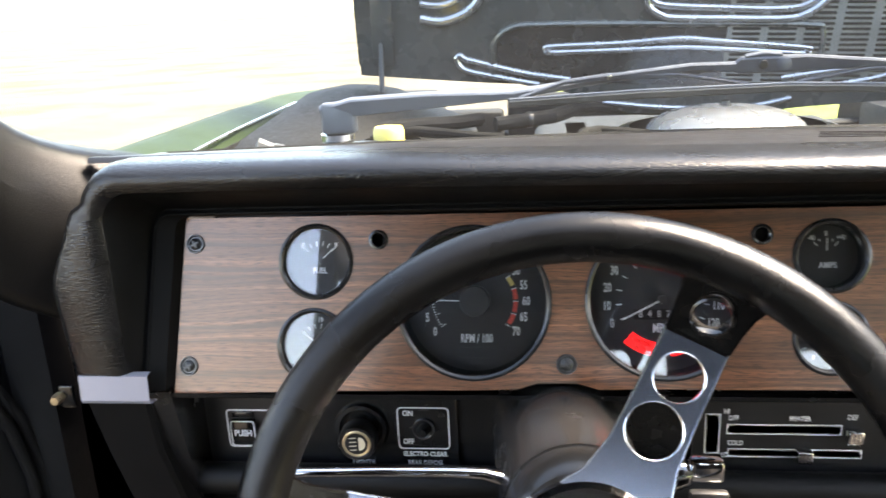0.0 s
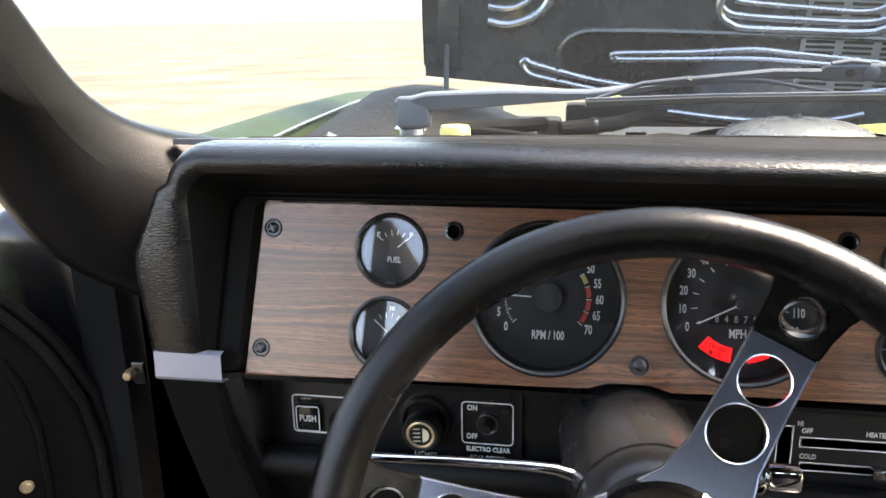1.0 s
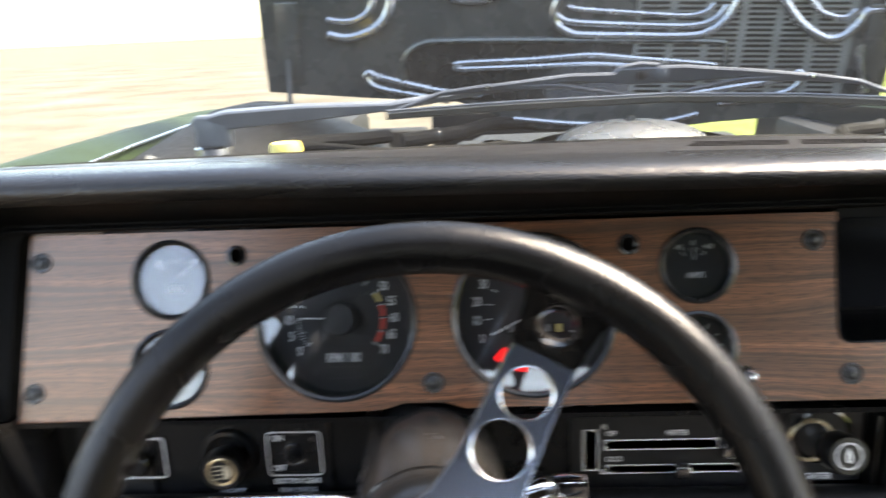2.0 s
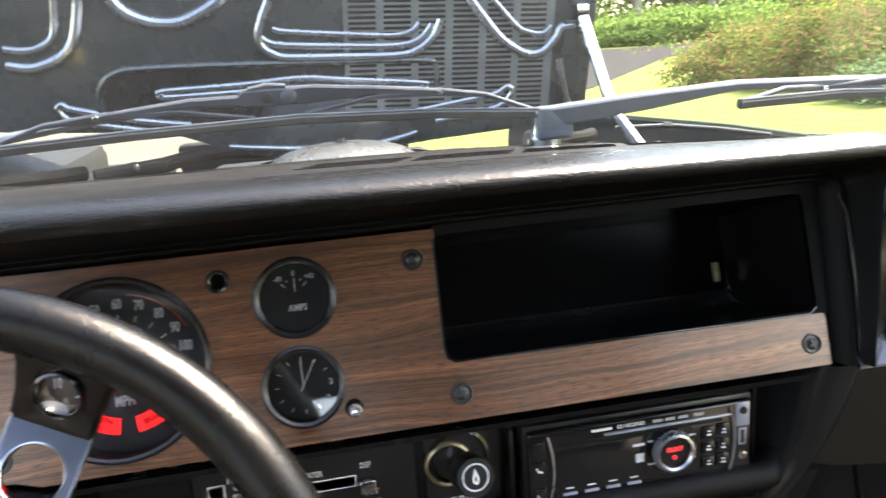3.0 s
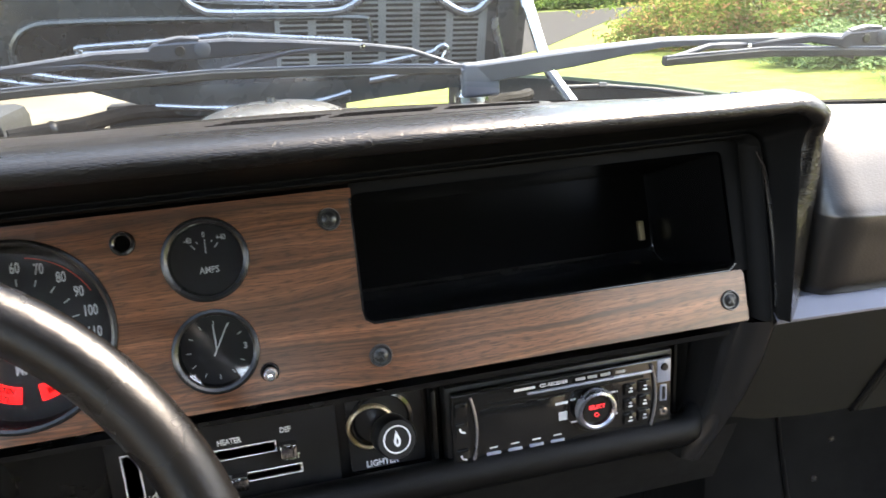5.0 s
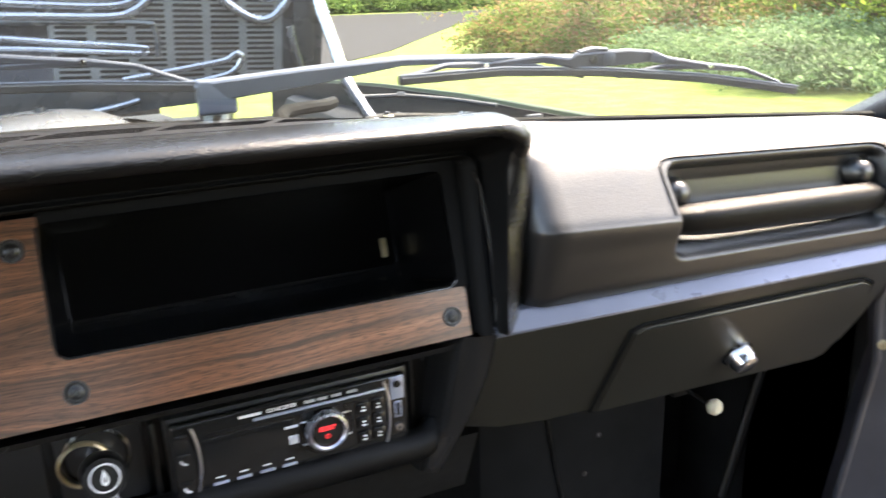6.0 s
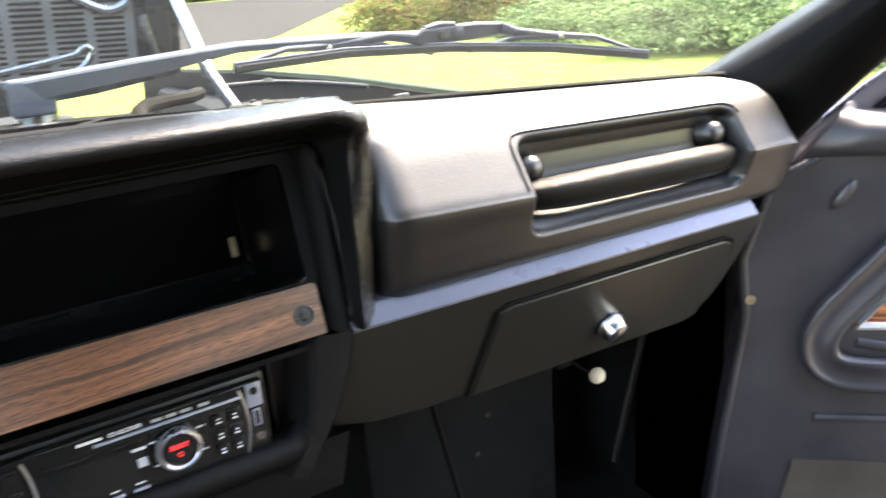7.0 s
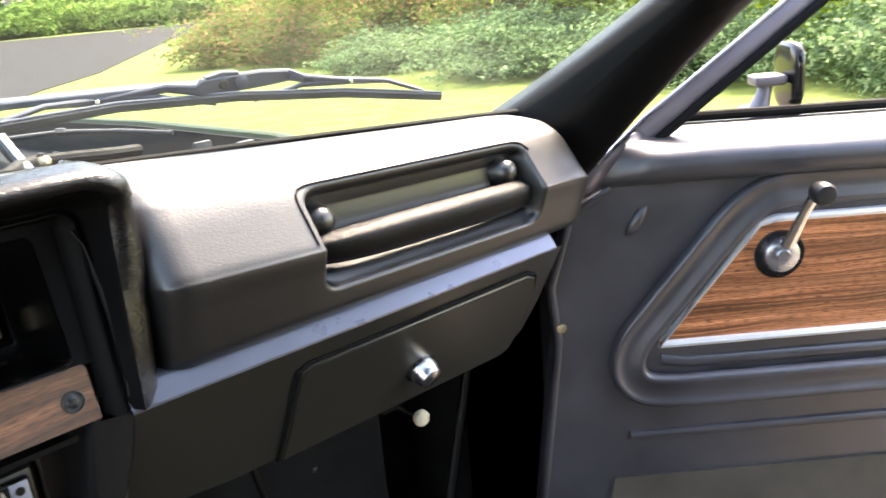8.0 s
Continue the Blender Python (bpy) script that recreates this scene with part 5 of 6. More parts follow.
for x in (0.860, 1.064):
    part("end_cup", turned([(0.0, 0.010), (0.005, 0.0092), (0.0095, 0.0062), (0.0125, 0.001), (0.0150, -0.008)], 28, T(x, 0.566 + skew(x), 0.8730 - 0.02 * (x - 0.86)) @ pose(0, 0, 0, 80, 0, 0)), PAD_VINYL, hnd, "rounded end cup", world=True)

# ---- footwell ----
k = thing("vent_pull_knob", "small cream pull knob under the dashboard", "knob", T(1.045, 0.683, 0.562) @ pose(0, 0, 0, 90, 0, 0))
part("knob", turned([(0.0, 0.008), (0.006, 0.007), (0.0095, 0.003), (0.010, -0.002), (0.007, -0.007), (0.003, -0.009)], 28), IVORY, k, "cream round knob")
part("stem", turned([(0.003, -0.008), (0.003, -0.06)], 16), CHROME, k)
part("bracket", box(-0.014, 0.012, -0.012, 0.030, -0.10, -0.055, bev=0.003), SATIN_BLACK, k)
k = thing("footwell_panel", "black ribbed air box in the passenger footwell", "air box", T(0.95, 0.8, 0.27))
part("box", box(0.78, 1.06, 0.78, 0.93, 0.28, 0.62, bev=0.012), FOOTWELL_BLACK, k, world=True)
part("edge_strip", pipe([(1.205, 0.75, 0.61), (1.189, 0.75, 0.549), (1.135, 0.75, 0.369)], 0.006, 8), SATIN_BLACK, k, "dull grey edge strip", world=True)
part("seam_strip", pipe([(0.866, 0.778, 0.58), (0.876, 0.778, 0.522), (0.902, 0.778, 0.39)], 0.0025, 8), SATIN_BLACK, k, "dull grey seam strip", world=True)
for x, z in ((0.95, 0.50), (0.93, 0.45)):
    part("bolt_head", turned([(0.0, 0.003), (0.003, 0.002), (0.004, 0.0)], 12, T(x, 0.78, z) @ pose(0, 0, 0, 90, 0, 0)), DARK_STEEL, k, world=True)

# ---- doors, swung open; local x back along the door, y up, z towards the cabin ----
def door_frame(ox, oy, dx, dy):
    return Matrix(((dx, 0, dy, ox), (dy, 0, -dx, oy), (0, 1, 0, 0), (0, 0, 0, 1)))


def rail(pts, r, flat=1.0, seg=10):
    return pipe(pts, r, seg, flat=flat)


def moulding(path, profile):
    """A pressed moulding along a path in the door's plane: profile across it as (offset, height)."""
    pts = [Vector(p) for p in path]
    fine = []
    for a, b in zip(pts, pts[1:]):
        n = max(1, int((b - a).length / 0.006))
        fine += [a.lerp(b, q / n) for q in range(n)]
    fine.append(pts[-1])
    for _ in range(10):
        fine = [fine[0]] + [(a + 2 * b + c) / 4 for a, b, c in zip(fine, fine[1:], fine[2:])] + [fine[-1]]
    rows = []
    for i, p in enumerate(fine):
        tan = (fine[min(i + 1, len(fine) - 1)] - fine[max(i - 1, 0)]).normalized()
        side = Vector((-tan.y, tan.x, 0)).normalized()
        rows.append([p + side * -o + Vector((0, 0, h)) for o, h in profile])
    return loft(bmesh.new(), rows)


def build_door(m, label, mirror_on, card, front):
    d = thing("door_1" if mirror_on else "door_2", label, "car door", m, "front doors", kind="structure")
    outline = front + [(0.09, 0.8150), (1.02, 0.800), (1.06, 0.5), (1.0, 0.26)]
    part("inner_panel", sheet(outline, [], -0.05, 0.0), card, d, "black grained door card")
    part("shell", sheet([(x + (0.02 if x < 0.5 else -0.02), y + (0.01 if y < 0.5 else 0.02)) for x, y in outline], [], -0.15, -0.052), PAINT, d, "dark green painted outer skin")
    # front edge bead, upper mouldings
    part("edge_bead", rail([(x + 0.002, y, -0.001) for x, y in outline[0:6]], 0.0045), card, d)
    bm = bmesh.new()
    prof = [(0.812, -0.004), (0.816, 0.010), (0.828, 0.022), (0.845, 0.021), (0.853, 0.010), (0.858, -0.006), (0.860, -0.03), (0.866, -0.05), (0.868, -0.075)]
    loft(bm, [[(x0 + k * 0.8 * (1 - min(1, max(0, (x0 - 0.07) / 0.05))), y - 0.022 * max(0, x0 - 0.1), z * sc) for y, z, k in [(yy, zz, max(0, (yy - 0.815))) for yy, zz in prof]] for x0, sc in ((0.046, 0.15), (0.060, 0.4), (0.072, 0.7), (0.085, 0.9), (0.12, 1), (0.4, 1), (0.7, 1), (1.02, 1))])
    part("sill_roll", bm, card, d, "padded vinyl roll below the window", sharp=60)
    part("window_seal", rail([(0.12, 0.873, -0.062), (0.5, 0.865, -0.062), (1.02, 0.853, -0.062)], 0.006), RUBBER, d)
    # window frame bar
    part("window_frame", rail([(0.020, 0.775, -0.03), (0.060, 0.826, -0.035), (0.114, 0.869, -0.035), (0.210, 0.938, -0.04), (0.320, 1.017, -0.05), (0.42, 1.095, -0.07)], 0.014, 0.7), FRAME_GREY, d, "satin grey metal window frame")
    part("frame_bead", rail([(0.054, 0.834, -0.028), (0.106, 0.880, -0.028), (0.202, 0.949, -0.033), (0.312, 1.028, -0.043), (0.412, 1.106, -0.063)], 0.0026), SILVER, d, "bright upper bead of the frame")
    part("frame_seal", rail([(0.030, 0.768, -0.022), (0.072, 0.816, -0.026), (0.126, 0.859, -0.026), (0.228, 0.935, -0.03), (0.335, 1.012, -0.04), (0.43, 1.085, -0.06)], 0.0055), RUBBER, d)
    # raised moulding round the wood insert
    ridge = [(1.0, 0.785, 0.0), (0.255, 0.796, 0.0), (0.228, 0.790, 0.002), (0.20, 0.768, 0.004), (0.085, 0.630, 0.005), (0.073, 0.605, 0.006), (0.076, 0.578, 0.006), (0.094, 0.561, 0.006), (0.13, 0.5565, 0.006), (1.0, 0.551, 0.006)]
    part("armrest_ridge", moulding(ridge, [(-0.023, -0.001), (-0.0205, 0.006), (-0.017, 0.0085), (-0.012, 0.0075), (-0.004, 0.0040), (0.005, 0.0035), (0.011, 0.0060), (0.0145, 0.0080), (0.018, 0.0065), (0.0205, -0.001)]), card, d, "soft raised moulding", sharp=60)
    part("armrest_roll", rail([(0.118, 0.597, -0.002), (0.15, 0.592, 0.0), (0.5, 0.589, 0.001), (1.0, 0.586, 0.001)], 0.0075, 0.7, 14), card, d)
    part("lower_ridge", rail([(0.08, 0.498, 0.0), (0.4, 0.497, 0.001), (1.0, 0.494, 0.001)], 0.006, 0.8), card, d)
    part("lower_carpet", sheet([(0.03, 0.28), (0.06, 0.44), (1.0, 0.44), (0.98, 0.28)], [], 0.0, 0.004), DOOR_LOWER, d, "paler lower strip")
    wood = [(0.116, 0.619), (0.99, 0.615), (0.99, 0.755), (0.245, 0.762), (0.226, 0.757)]
    bm = sheet(wood, [], 0.0, 0.004)
    part("wood_insert", bm, DOOR_WOOD_SHEEN, d, "warm brown wood-grain insert lightened for its sheen")
    part("chrome_strip", pipe([(x, y, 0.004) for x, y in wood], 0.0050, 8, closed=True), EDGING, d, "bright satin metal edging")
    cr = part("crank", turned([(0.0, 0.0165), (0.007, 0.0165), (0.0085, 0.0150), (0.0175, 0.0142), (0.0195, 0.0128), (0.0205, 0.006)], 40, T(0.252, 0.7195, 0)), SILVER, d, "bright window crank")
    part("crank_seat", turned([(0.0, 0.0045), (0.0275, 0.0062), (0.0290, 0.0042)], 40, T(0.252, 0.7185, 0)), GLOSS_BLACK, cr)
    part("crank_arm", pipe([(0.255, 0.732, 0.016), (0.261, 0.752, 0.022), (0.266, 0.774, 0.030), (0.273, 0.794, 0.036)], [0.0085, 0.007, 0.006, 0.0065], 10, flat=0.6), CHROME, cr, "curved chrome arm")
    part("crank_knob", turned([(0.006, 0.0), (0.010, 0.004), (0.0125, 0.012), (0.0125, 0.022), (0.010, 0.026), (0.0, 0.027)], 28, T(0.275, 0.799, 0.032)), PLASTIC, cr, "grey-black knob")
    part("card_screw", turned([(0.0, 0.003), (0.003, 0.0025), (0.0034, 0.0035), (0.0052, 0.0030), (0.0062, 0.0)], 16, T(0.001 if mirror_on else 0.043, 0.650 if mirror_on else 0.664, 0.002)), BRASS, d, "small brass screw")
    bm = bmesh.new()
    bmesh.ops.create_uvsphere(bm, u_segments=20, v_segments=12, radius=1.0)
    bm.transform(T(0.090, 0.772, 0.0) @ pose(0, 0, 0, 0, 0, -35) @ Matrix.Diagonal((0.007, 0.020, 0.006, 1)))
    part("card_bump", bm, card, d)
    if mirror_on:
        mi = thing("side_mirror", "black round-cornered door mirror on a silver stalk", "mirror", m @ T(0.262, 0.884, -0.11))
        part("stalk", pipe([(0.006, -0.022, 0.0), (0.012, -0.004, -0.001), (0.015, 0.010, -0.003)], [0.013, 0.009, 0.008], 12), FRAME_GREY, mi, "pale metal stalk")
        part("knuckle", box(-0.002, 0.036, 0.008, 0.021, -0.020, 0.012, bev=0.004, seg=3), FRAME_GREY, mi)
        part("foot", box(-0.014, 0.024, -0.026, -0.016, -0.018, 0.018, bev=0.004), FRAME_GREY, mi)
        bm = bmesh.new()
        bmesh.ops.create_uvsphere(bm, u_segments=28, v_segments=16, radius=1.0)
        for vv in bm.verts:
            vv.co = Vector([math.copysign(abs(c) ** 0.6, c) for c in vv.co])
        bm.transform(T(0.047, 0.016, -0.012) @ Matrix.Diagonal((0.0085, 0.041, 0.034, 1)))
        part("housing", bm, GLOSS_BLACK, mi, "glossy black shell")
    return d


build_door(door_frame(1.188, 0.587, 0.743, -0.669), "open car door with black card and wood insert", True, DOOR_SKYLIT,
           [(-0.045, 0.26), (-0.030, 0.42), (-0.004, 0.63), (-0.010, 0.70), (0.016, 0.787), (0.06, 0.812)])
# the driver's door stands open the other way; the same parts, reflected, card in darker vinyl
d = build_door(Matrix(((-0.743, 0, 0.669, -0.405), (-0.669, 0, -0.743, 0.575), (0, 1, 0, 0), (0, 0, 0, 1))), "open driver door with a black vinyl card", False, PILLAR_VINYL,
               [(0.030, 0.26), (0.027, 0.42), (0.023, 0.66), (0.024, 0.714), (0.033, 0.76), (0.052, 0.80)])
arc = [(-0.010, 0.28), (-0.018, 0.45), (-0.022, 0.60), (-0.0215, 0.679), (-0.013, 0.729), (0.009, 0.78), (0.021, 0.80), (0.042, 0.827), (0.08, 0.86)]
for off, zz in ((0.0, -0.004), (-0.0105, -0.009)):
    part("door_seal", pipe([(x + off, y - off * 0.4, zz) for x, y in arc], 0.0052, 10), RUBBER, d, "black rubber door seal")
part("seal_flange", sheet([(x - 0.004, y + 0.003) for x, y in arc] + [(0.2, 0.86), (0.2, 0.28)], [], -0.05, -0.012), FOOTWELL_BLACK, d)
hb = thing("hinge_bolt", "small rusty hinge bolt inside the black door jamb", "bolt", T(-0.357, 0.60, 0.752) @ pose(0, 0, 0, 90, 0, 0))
part("bolt", turned([(0.0, 0.006), (0.004, 0.0055), (0.005, 0.003), (0.005, -0.006)], 6), BRASS, hb)
part("bracket", box(-0.018, 0.012, -0.012, 0.010, -0.010, -0.005, bev=0.002), JAMB_PAINT, hb)

# ---- wipers ----
def bar(pts, half, thick):
    """A flat pressed strip along points: half heights, one thickness, softened edges."""
    pts = [Vector(p) for p in pts]
    bm, rows = bmesh.new(), []
    for i, (p, h) in enumerate(zip(pts, half)):
        tan = (pts[min(i + 1, len(pts) - 1)] - pts[max(i - 1, 0)]).normalized()
        side = tan.cross(Vector((0, -0.25, 1))).normalized()
        up = side.cross(tan).normalized()
        t2, e = thick / 2, min(0.0016, h * 0.4)
        rows.append([p + side * x + up * y for x, y in ((t2 - e, -h), (t2, -h + e), (t2, h - e), (t2 - e, h), (-t2 + e, h), (-t2, h - e), (-t2, -h + e), (-t2 + e, -h))])
    loft(bm, rows, closed=True)
    bm.verts.ensure_lookup_table()
    bm.faces.new(list(bm.verts)[:8])
    bm.faces.new(list(bm.verts)[-8:])
    return bm


def wiper(label, pivot, arm, blade, hub, joints):
    w = thing("windshield_wiper", label, "wiper", T(*pivot), "windshield wipers")
    p = Vector(pivot)
    part("pivot", turned([(0.015, -0.03), (0.015, -0.004), (0.0165, -0.002), (0.0165, 0.004), (0.012, 0.008), (0.010, 0.020), (0.0, 0.022)], 24, T(*p)), CHROME, w, "metal pivot nut", world=True)
    first = Vector(arm[0])
    part("arm_head", box(first.x - 0.014, first.x + 0.020, first.y - 0.007, first.y + 0.007, first.z - 0.021, first.z + 0.0095, bev=0.0035, seg=3), WIPER_GREY, w, world=True)
    part("head_rivet", turned([(0.0, 0.0016), (0.0026, 0.0012), (0.003, 0.0)], 14, T(first.x + 0.024, first.y - 0.0058, first.z + 0.002) @ pose(0, 0, 0, 90, 0, 0)), WIPER_DARK, w, world=True)
    part("arm", bar([first + Vector((-0.014, 0.001, -0.002))] + [Vector(a) for a in arm], [0.0086, 0.0090, 0.0087, 0.0076, 0.0036, 0.0025, 0.0020][:len(arm) + 1], 0.011), WIPER_GREY, w, "flat tapered grey arm", world=True)
    part("rubber_blade", bar([Vector(b) for b in blade], [0.0040] * len(blade), 0.008), BLADE, w, "black rubber blade", world=True)
    part("blade_spine", tube(bmesh.new(), [Vector(b) + Vector((0, -0.003, 0.0040)) for b in blade], 0.0011, 6), WIPER_GREY, w, "thin metal spine", world=True)
    a, b, c, d, e = [Vector(j) for j in joints]
    h = Vector(hub)
    part("bridge", bar([b, b.lerp(h, 0.5) + Vector((0, 0, 0.003)), h + Vector((-0.035, 0, -0.001)), h + Vector((-0.03, 0, 0)), h + Vector((0.03, 0, 0)), h + Vector((0.06, 0, -0.001)), h.lerp(d, 0.6) + Vector((0, 0, 0.003)), d], [0.0024, 0.0036, 0.0046, 0.0078, 0.0078, 0.0056, 0.0036, 0.0026], 0.006), WIPER_DARK, w, "flat grey bridge", world=True)
    for dx, rr in ((-0.010, 0.0042), (0.008, 0.0068)):
        part("rivet", turned([(0.0, 0.0012), (rr * 0.85, 0.0011), (rr, 0.0005), (rr, 0.0)], 20, T(h.x + dx, h.y - 0.0036, h.z) @ pose(0, 0, 0, 90, 0, 0)), SATIN_BLACK if dx < 0 else WIPER_DARK, w, world=True)
    part("latch_tab", bar([h + Vector((-0.026, -0.001, 0.0075)), h + Vector((-0.010, -0.001, 0.0098)), h + Vector((0.006, -0.001, 0.0085))], [0.0016, 0.002, 0.0014], 0.006), WIPER_DARK, w, world=True)
    for j, tip0, tip1 in ((b, a, b.lerp(h, 0.85) + Vector((0, 0, -0.016))), (d, d.lerp(h, 0.85) + Vector((0, 0, -0.016)), e)):
        part("yoke", bar([tip0, tip0.lerp(j, 0.5) + Vector((0, 0, 0.005)), j, j.lerp(tip1, 0.5) + Vector((0, 0, 0.005)), tip1], [0.0014, 0.0020, 0.0034, 0.0020, 0.0014], 0.005), WIPER_DARK, w, world=True)
        part("joint_pin", turned([(0.0, 0.0016), (0.0022, 0.0012), (0.0026, 0.0)], 14, T(j.x, j.y - 0.0036, j.z) @ pose(0, 0, 0, 90, 0, 0)), CHROME, w, world=True)
    return w


bl = [(0.042, 0.765, 0.978), (0.16, 0.775, 0.981), (0.30, 0.782, 0.982), (0.42, 0.778, 0.977), (0.515, 0.770, 0.970)]
wiper("grey metal wiper lying low across the windshield", (-0.133, 0.796, 0.946), [(-0.130, 0.785, 0.973), (-0.112, 0.782, 0.978), (-0.04, 0.780, 0.982), (0.045, 0.778, 0.985), (0.14, 0.786, 0.996), (0.27, 0.790, 1.003)], bl, (0.285, 0.784, 1.003),
      ((0.052, 0.766, 0.982), (0.135, 0.774, 0.998), (0.285, 0.784, 1.003), (0.425, 0.776, 0.996), (0.508, 0.770, 0.974)))
bl = [(0.676, 0.708, 0.968), (0.78, 0.712, 0.968), (0.88, 0.695, 0.962), (0.98, 0.668, 0.951), (1.078, 0.640, 0.934)]
wiper("grey metal wiper lying towards the passenger side", (0.532, 0.812, 0.938), [(0.525, 0.770, 0.966), (0.545, 0.764, 0.968), (0.61, 0.752, 0.974), (0.69, 0.738, 0.982), (0.80, 0.722, 0.979), (0.872, 0.702, 0.975)], bl, (0.880, 0.697, 0.974),
      ((0.682, 0.708, 0.970), (0.768, 0.724, 0.974), (0.88, 0.697, 0.974), (0.985, 0.665, 0.962), (1.060, 0.645, 0.942)))

# ---- cowl, fenders, engine bay ----
body = thing("bodywork", "dark green classic car front end with an open engine bay", "bodywork", T(0.43, 1.6, 0.3), kind="structure")
bm = bmesh.new()
loft(bm, [[(x, y_glass(x) + 0.006, z_glass(x) - 0.004) for x in XC], [(x, y_glass(x) + 0.06, z_glass(x) - 0.022) for x in XC], [(x, 1.0, 0.865 - 0.05 * (x - 0.2)) for x in XC], [(x, 1.01, 0.78) for x in XC]])
part("cowl", bm, SATIN_BLACK, body, "black cowl below the windshield", world=True)


def fender(sec, ys, nm):
    """Sections (inner drop, inner edge, crest, shoulder, flank), each (x, z), eased along y."""
    bm = bmesh.new()
    rows = []
    for y, dx, dz in ys:
        rows.append([(x + dx, y, z + dz) for x, z in sec])
    part("inner_apron", thicken(loft(bmesh.new(), [row[:2] for row in rows]), 0.004), ENGINE, body, world=True)
    loft(bm, [row[1:] for row in rows])
    ob = part(nm, bm, PAINT, body, "glossy dark green fender", world=True, sharp=40)
    return ob


fender([(-0.37, 0.70), (-0.385, 0.885), (-0.392, 0.899), (-0.40, 0.902), (-0.44, 0.914), (-0.475, 0.910), (-0.53, 0.885), (-0.58, 0.80), (-0.60, 0.5)],
       [(0.72, 0.02, 0.008), (0.9, 0.012, 0.006), (1.1, 0.002, 0.003), (1.4, -0.008, 0.0), (1.7, 0.0, -0.004), (1.95, 0.02, -0.02), (2.1, 0.05, -0.05), (2.25, 0.10, -0.14)], "fender_left")
fender([(1.125, 0.62), (1.142, 0.835), (1.147, 0.841), (1.154, 0.842), (1.178, 0.838), (1.205, 0.824), (1.25, 0.785), (1.31, 0.70), (1.40, 0.45)],
       [(0.82, 0.035, -0.05), (0.95, 0.028, -0.012), (1.13, 0.018, 0.0), (1.30, 0.004, 0.0), (1.53, -0.012, 0.0), (1.9, -0.05, -0.008), (2.4, -0.11, -0.03), (2.6, -0.15, -0.07)], "fender_right")
part("fender_lip", pipe([(-0.372, 0.97, 0.905), (-0.388, 1.2, 0.905), (-0.399, 1.5, 0.9045), (-0.398, 1.7, 0.902)], 0.0022, 8), SILVER, body, "bright edge of the fender", world=True)
bm = bmesh.new()
loft(bm, [[(-0.386 + dx, y, z0 - 0.05), (-0.382 + dx, y, z0), (-0.345 + dx, y, z1 - 0.006), (-0.30 + dx, y, z1), (-0.25 + dx, y, z1 - 0.003), (-0.205 + dx, y, z1 - 0.012), (-0.17 + dx, y, z1 - 0.028), (-0.12 + dx, y, z1 - 0.052), (-0.07 + dx, y, z1 - 0.072), (-0.05 + dx, y, z1 - 0.14)]
          for y, dx, z0, z1 in ((1.06, 0.02, 0.880, 0.884), (1.16, 0.01, 0.893, 0.906), (1.32, 0.0, 0.897, 0.926), (1.44, 0.0, 0.897, 0.936), (1.54, 0.01, 0.894, 0.936), (1.60, 0.02, 0.86, 0.90))])
part("hinge_cover", bm, ENGINE, body, "grimy black hinge cover inside the fender", world=True, sharp=60)
part("inner_fender", box(-0.37, -0.20, 1.0, 2.4, 0.45, 0.84, bev=0.03), ENGINE, body, world=True)
part("inner_fender", box(0.98, 1.11, 1.0, 2.45, 0.45, 0.765, bev=0.03), ENGINE, body, world=True)
part("bay_floor", box(-0.3, 1.05, 1.0, 2.6, 0.40, 0.45), ENGINE, body, world=True)
part("radiator_support", box(-0.35, 1.05, 2.42, 2.50, 0.4, 0.70, bev=0.01), ENGINE, body, world=True)
part("battery_tray", box(-0.34, -0.03, 2.30, 2.40, 0.5, 0.777, bev=0.012), ENGINE, body, world=True)
part("radiator", box(-0.02, 0.63, 2.40, 2.47, 0.5, 0.81, bev=0.012), ENGINE, body, world=True)
eng = thing("engine", "dark grimy engine block under the raised hood", "engine", T(0.37, 1.5, 0.45))
part("block", box(0.10, 0.62, 1.15, 2.0, 0.46, 0.80, bev=0.03), ENGINE, eng, world=True)
for x in (0.06, 0.56):
    part("valve_cover", box(x, x + 0.14, 1.2, 1.9, 0.70, 0.80, bev=0.025, seg=3), ENGINE, eng, world=True)
ac = thing("air_cleaner", "round chrome air cleaner lid on the engine", "air cleaner", T(0.368, 1.34, 0.80))
part("base", turned([(0.0, 0.0), (0.17, 0.0), (0.17, 0.06), (0.15, 0.065)], 48), SATIN_BLACK, ac)
part("lid", turned([(0.0, 0.096), (0.03, 0.0955), (0.06, 0.0925), (0.085, 0.087), (0.105, 0.079), (0.118, 0.069), (0.125, 0.058), (0.126, 0.050)], 64), LID_CHROME, ac, "polished chrome lid")
part("wing_nut", turned([(0.0, 0.105), (0.006, 0.103), (0.008, 0.094)], 16), SATIN_BLACK, ac)
r = thing("brake_reservoir", "yellow plastic cap and dark reservoir at the firewall", "reservoir", T(-0.137, 1.1, 0.793))
part("tank", turned([(0.0, 0.0), (0.055, 0.0), (0.055, 0.085), (0.045, 0.10)], 32), ENGINE, r)
part("cap", turned([(0.018, 0.080), (0.021, 0.088), (0.0215, 0.114), (0.019, 0.120), (0.0, 0.121)], 32), YELLOW_CAP, r, "yellow cap")
r = thing("washer_bottle", "dark rounded bottle beside the yellow cap", "bottle", T(-0.155, 1.02, 0.80))
part("bottle", turned([(0.0, 0.0), (0.03, 0.0), (0.032, 0.08), (0.022, 0.104), (0.0, 0.108)], 28), SATIN_BLACK, r)
random.seed(5)
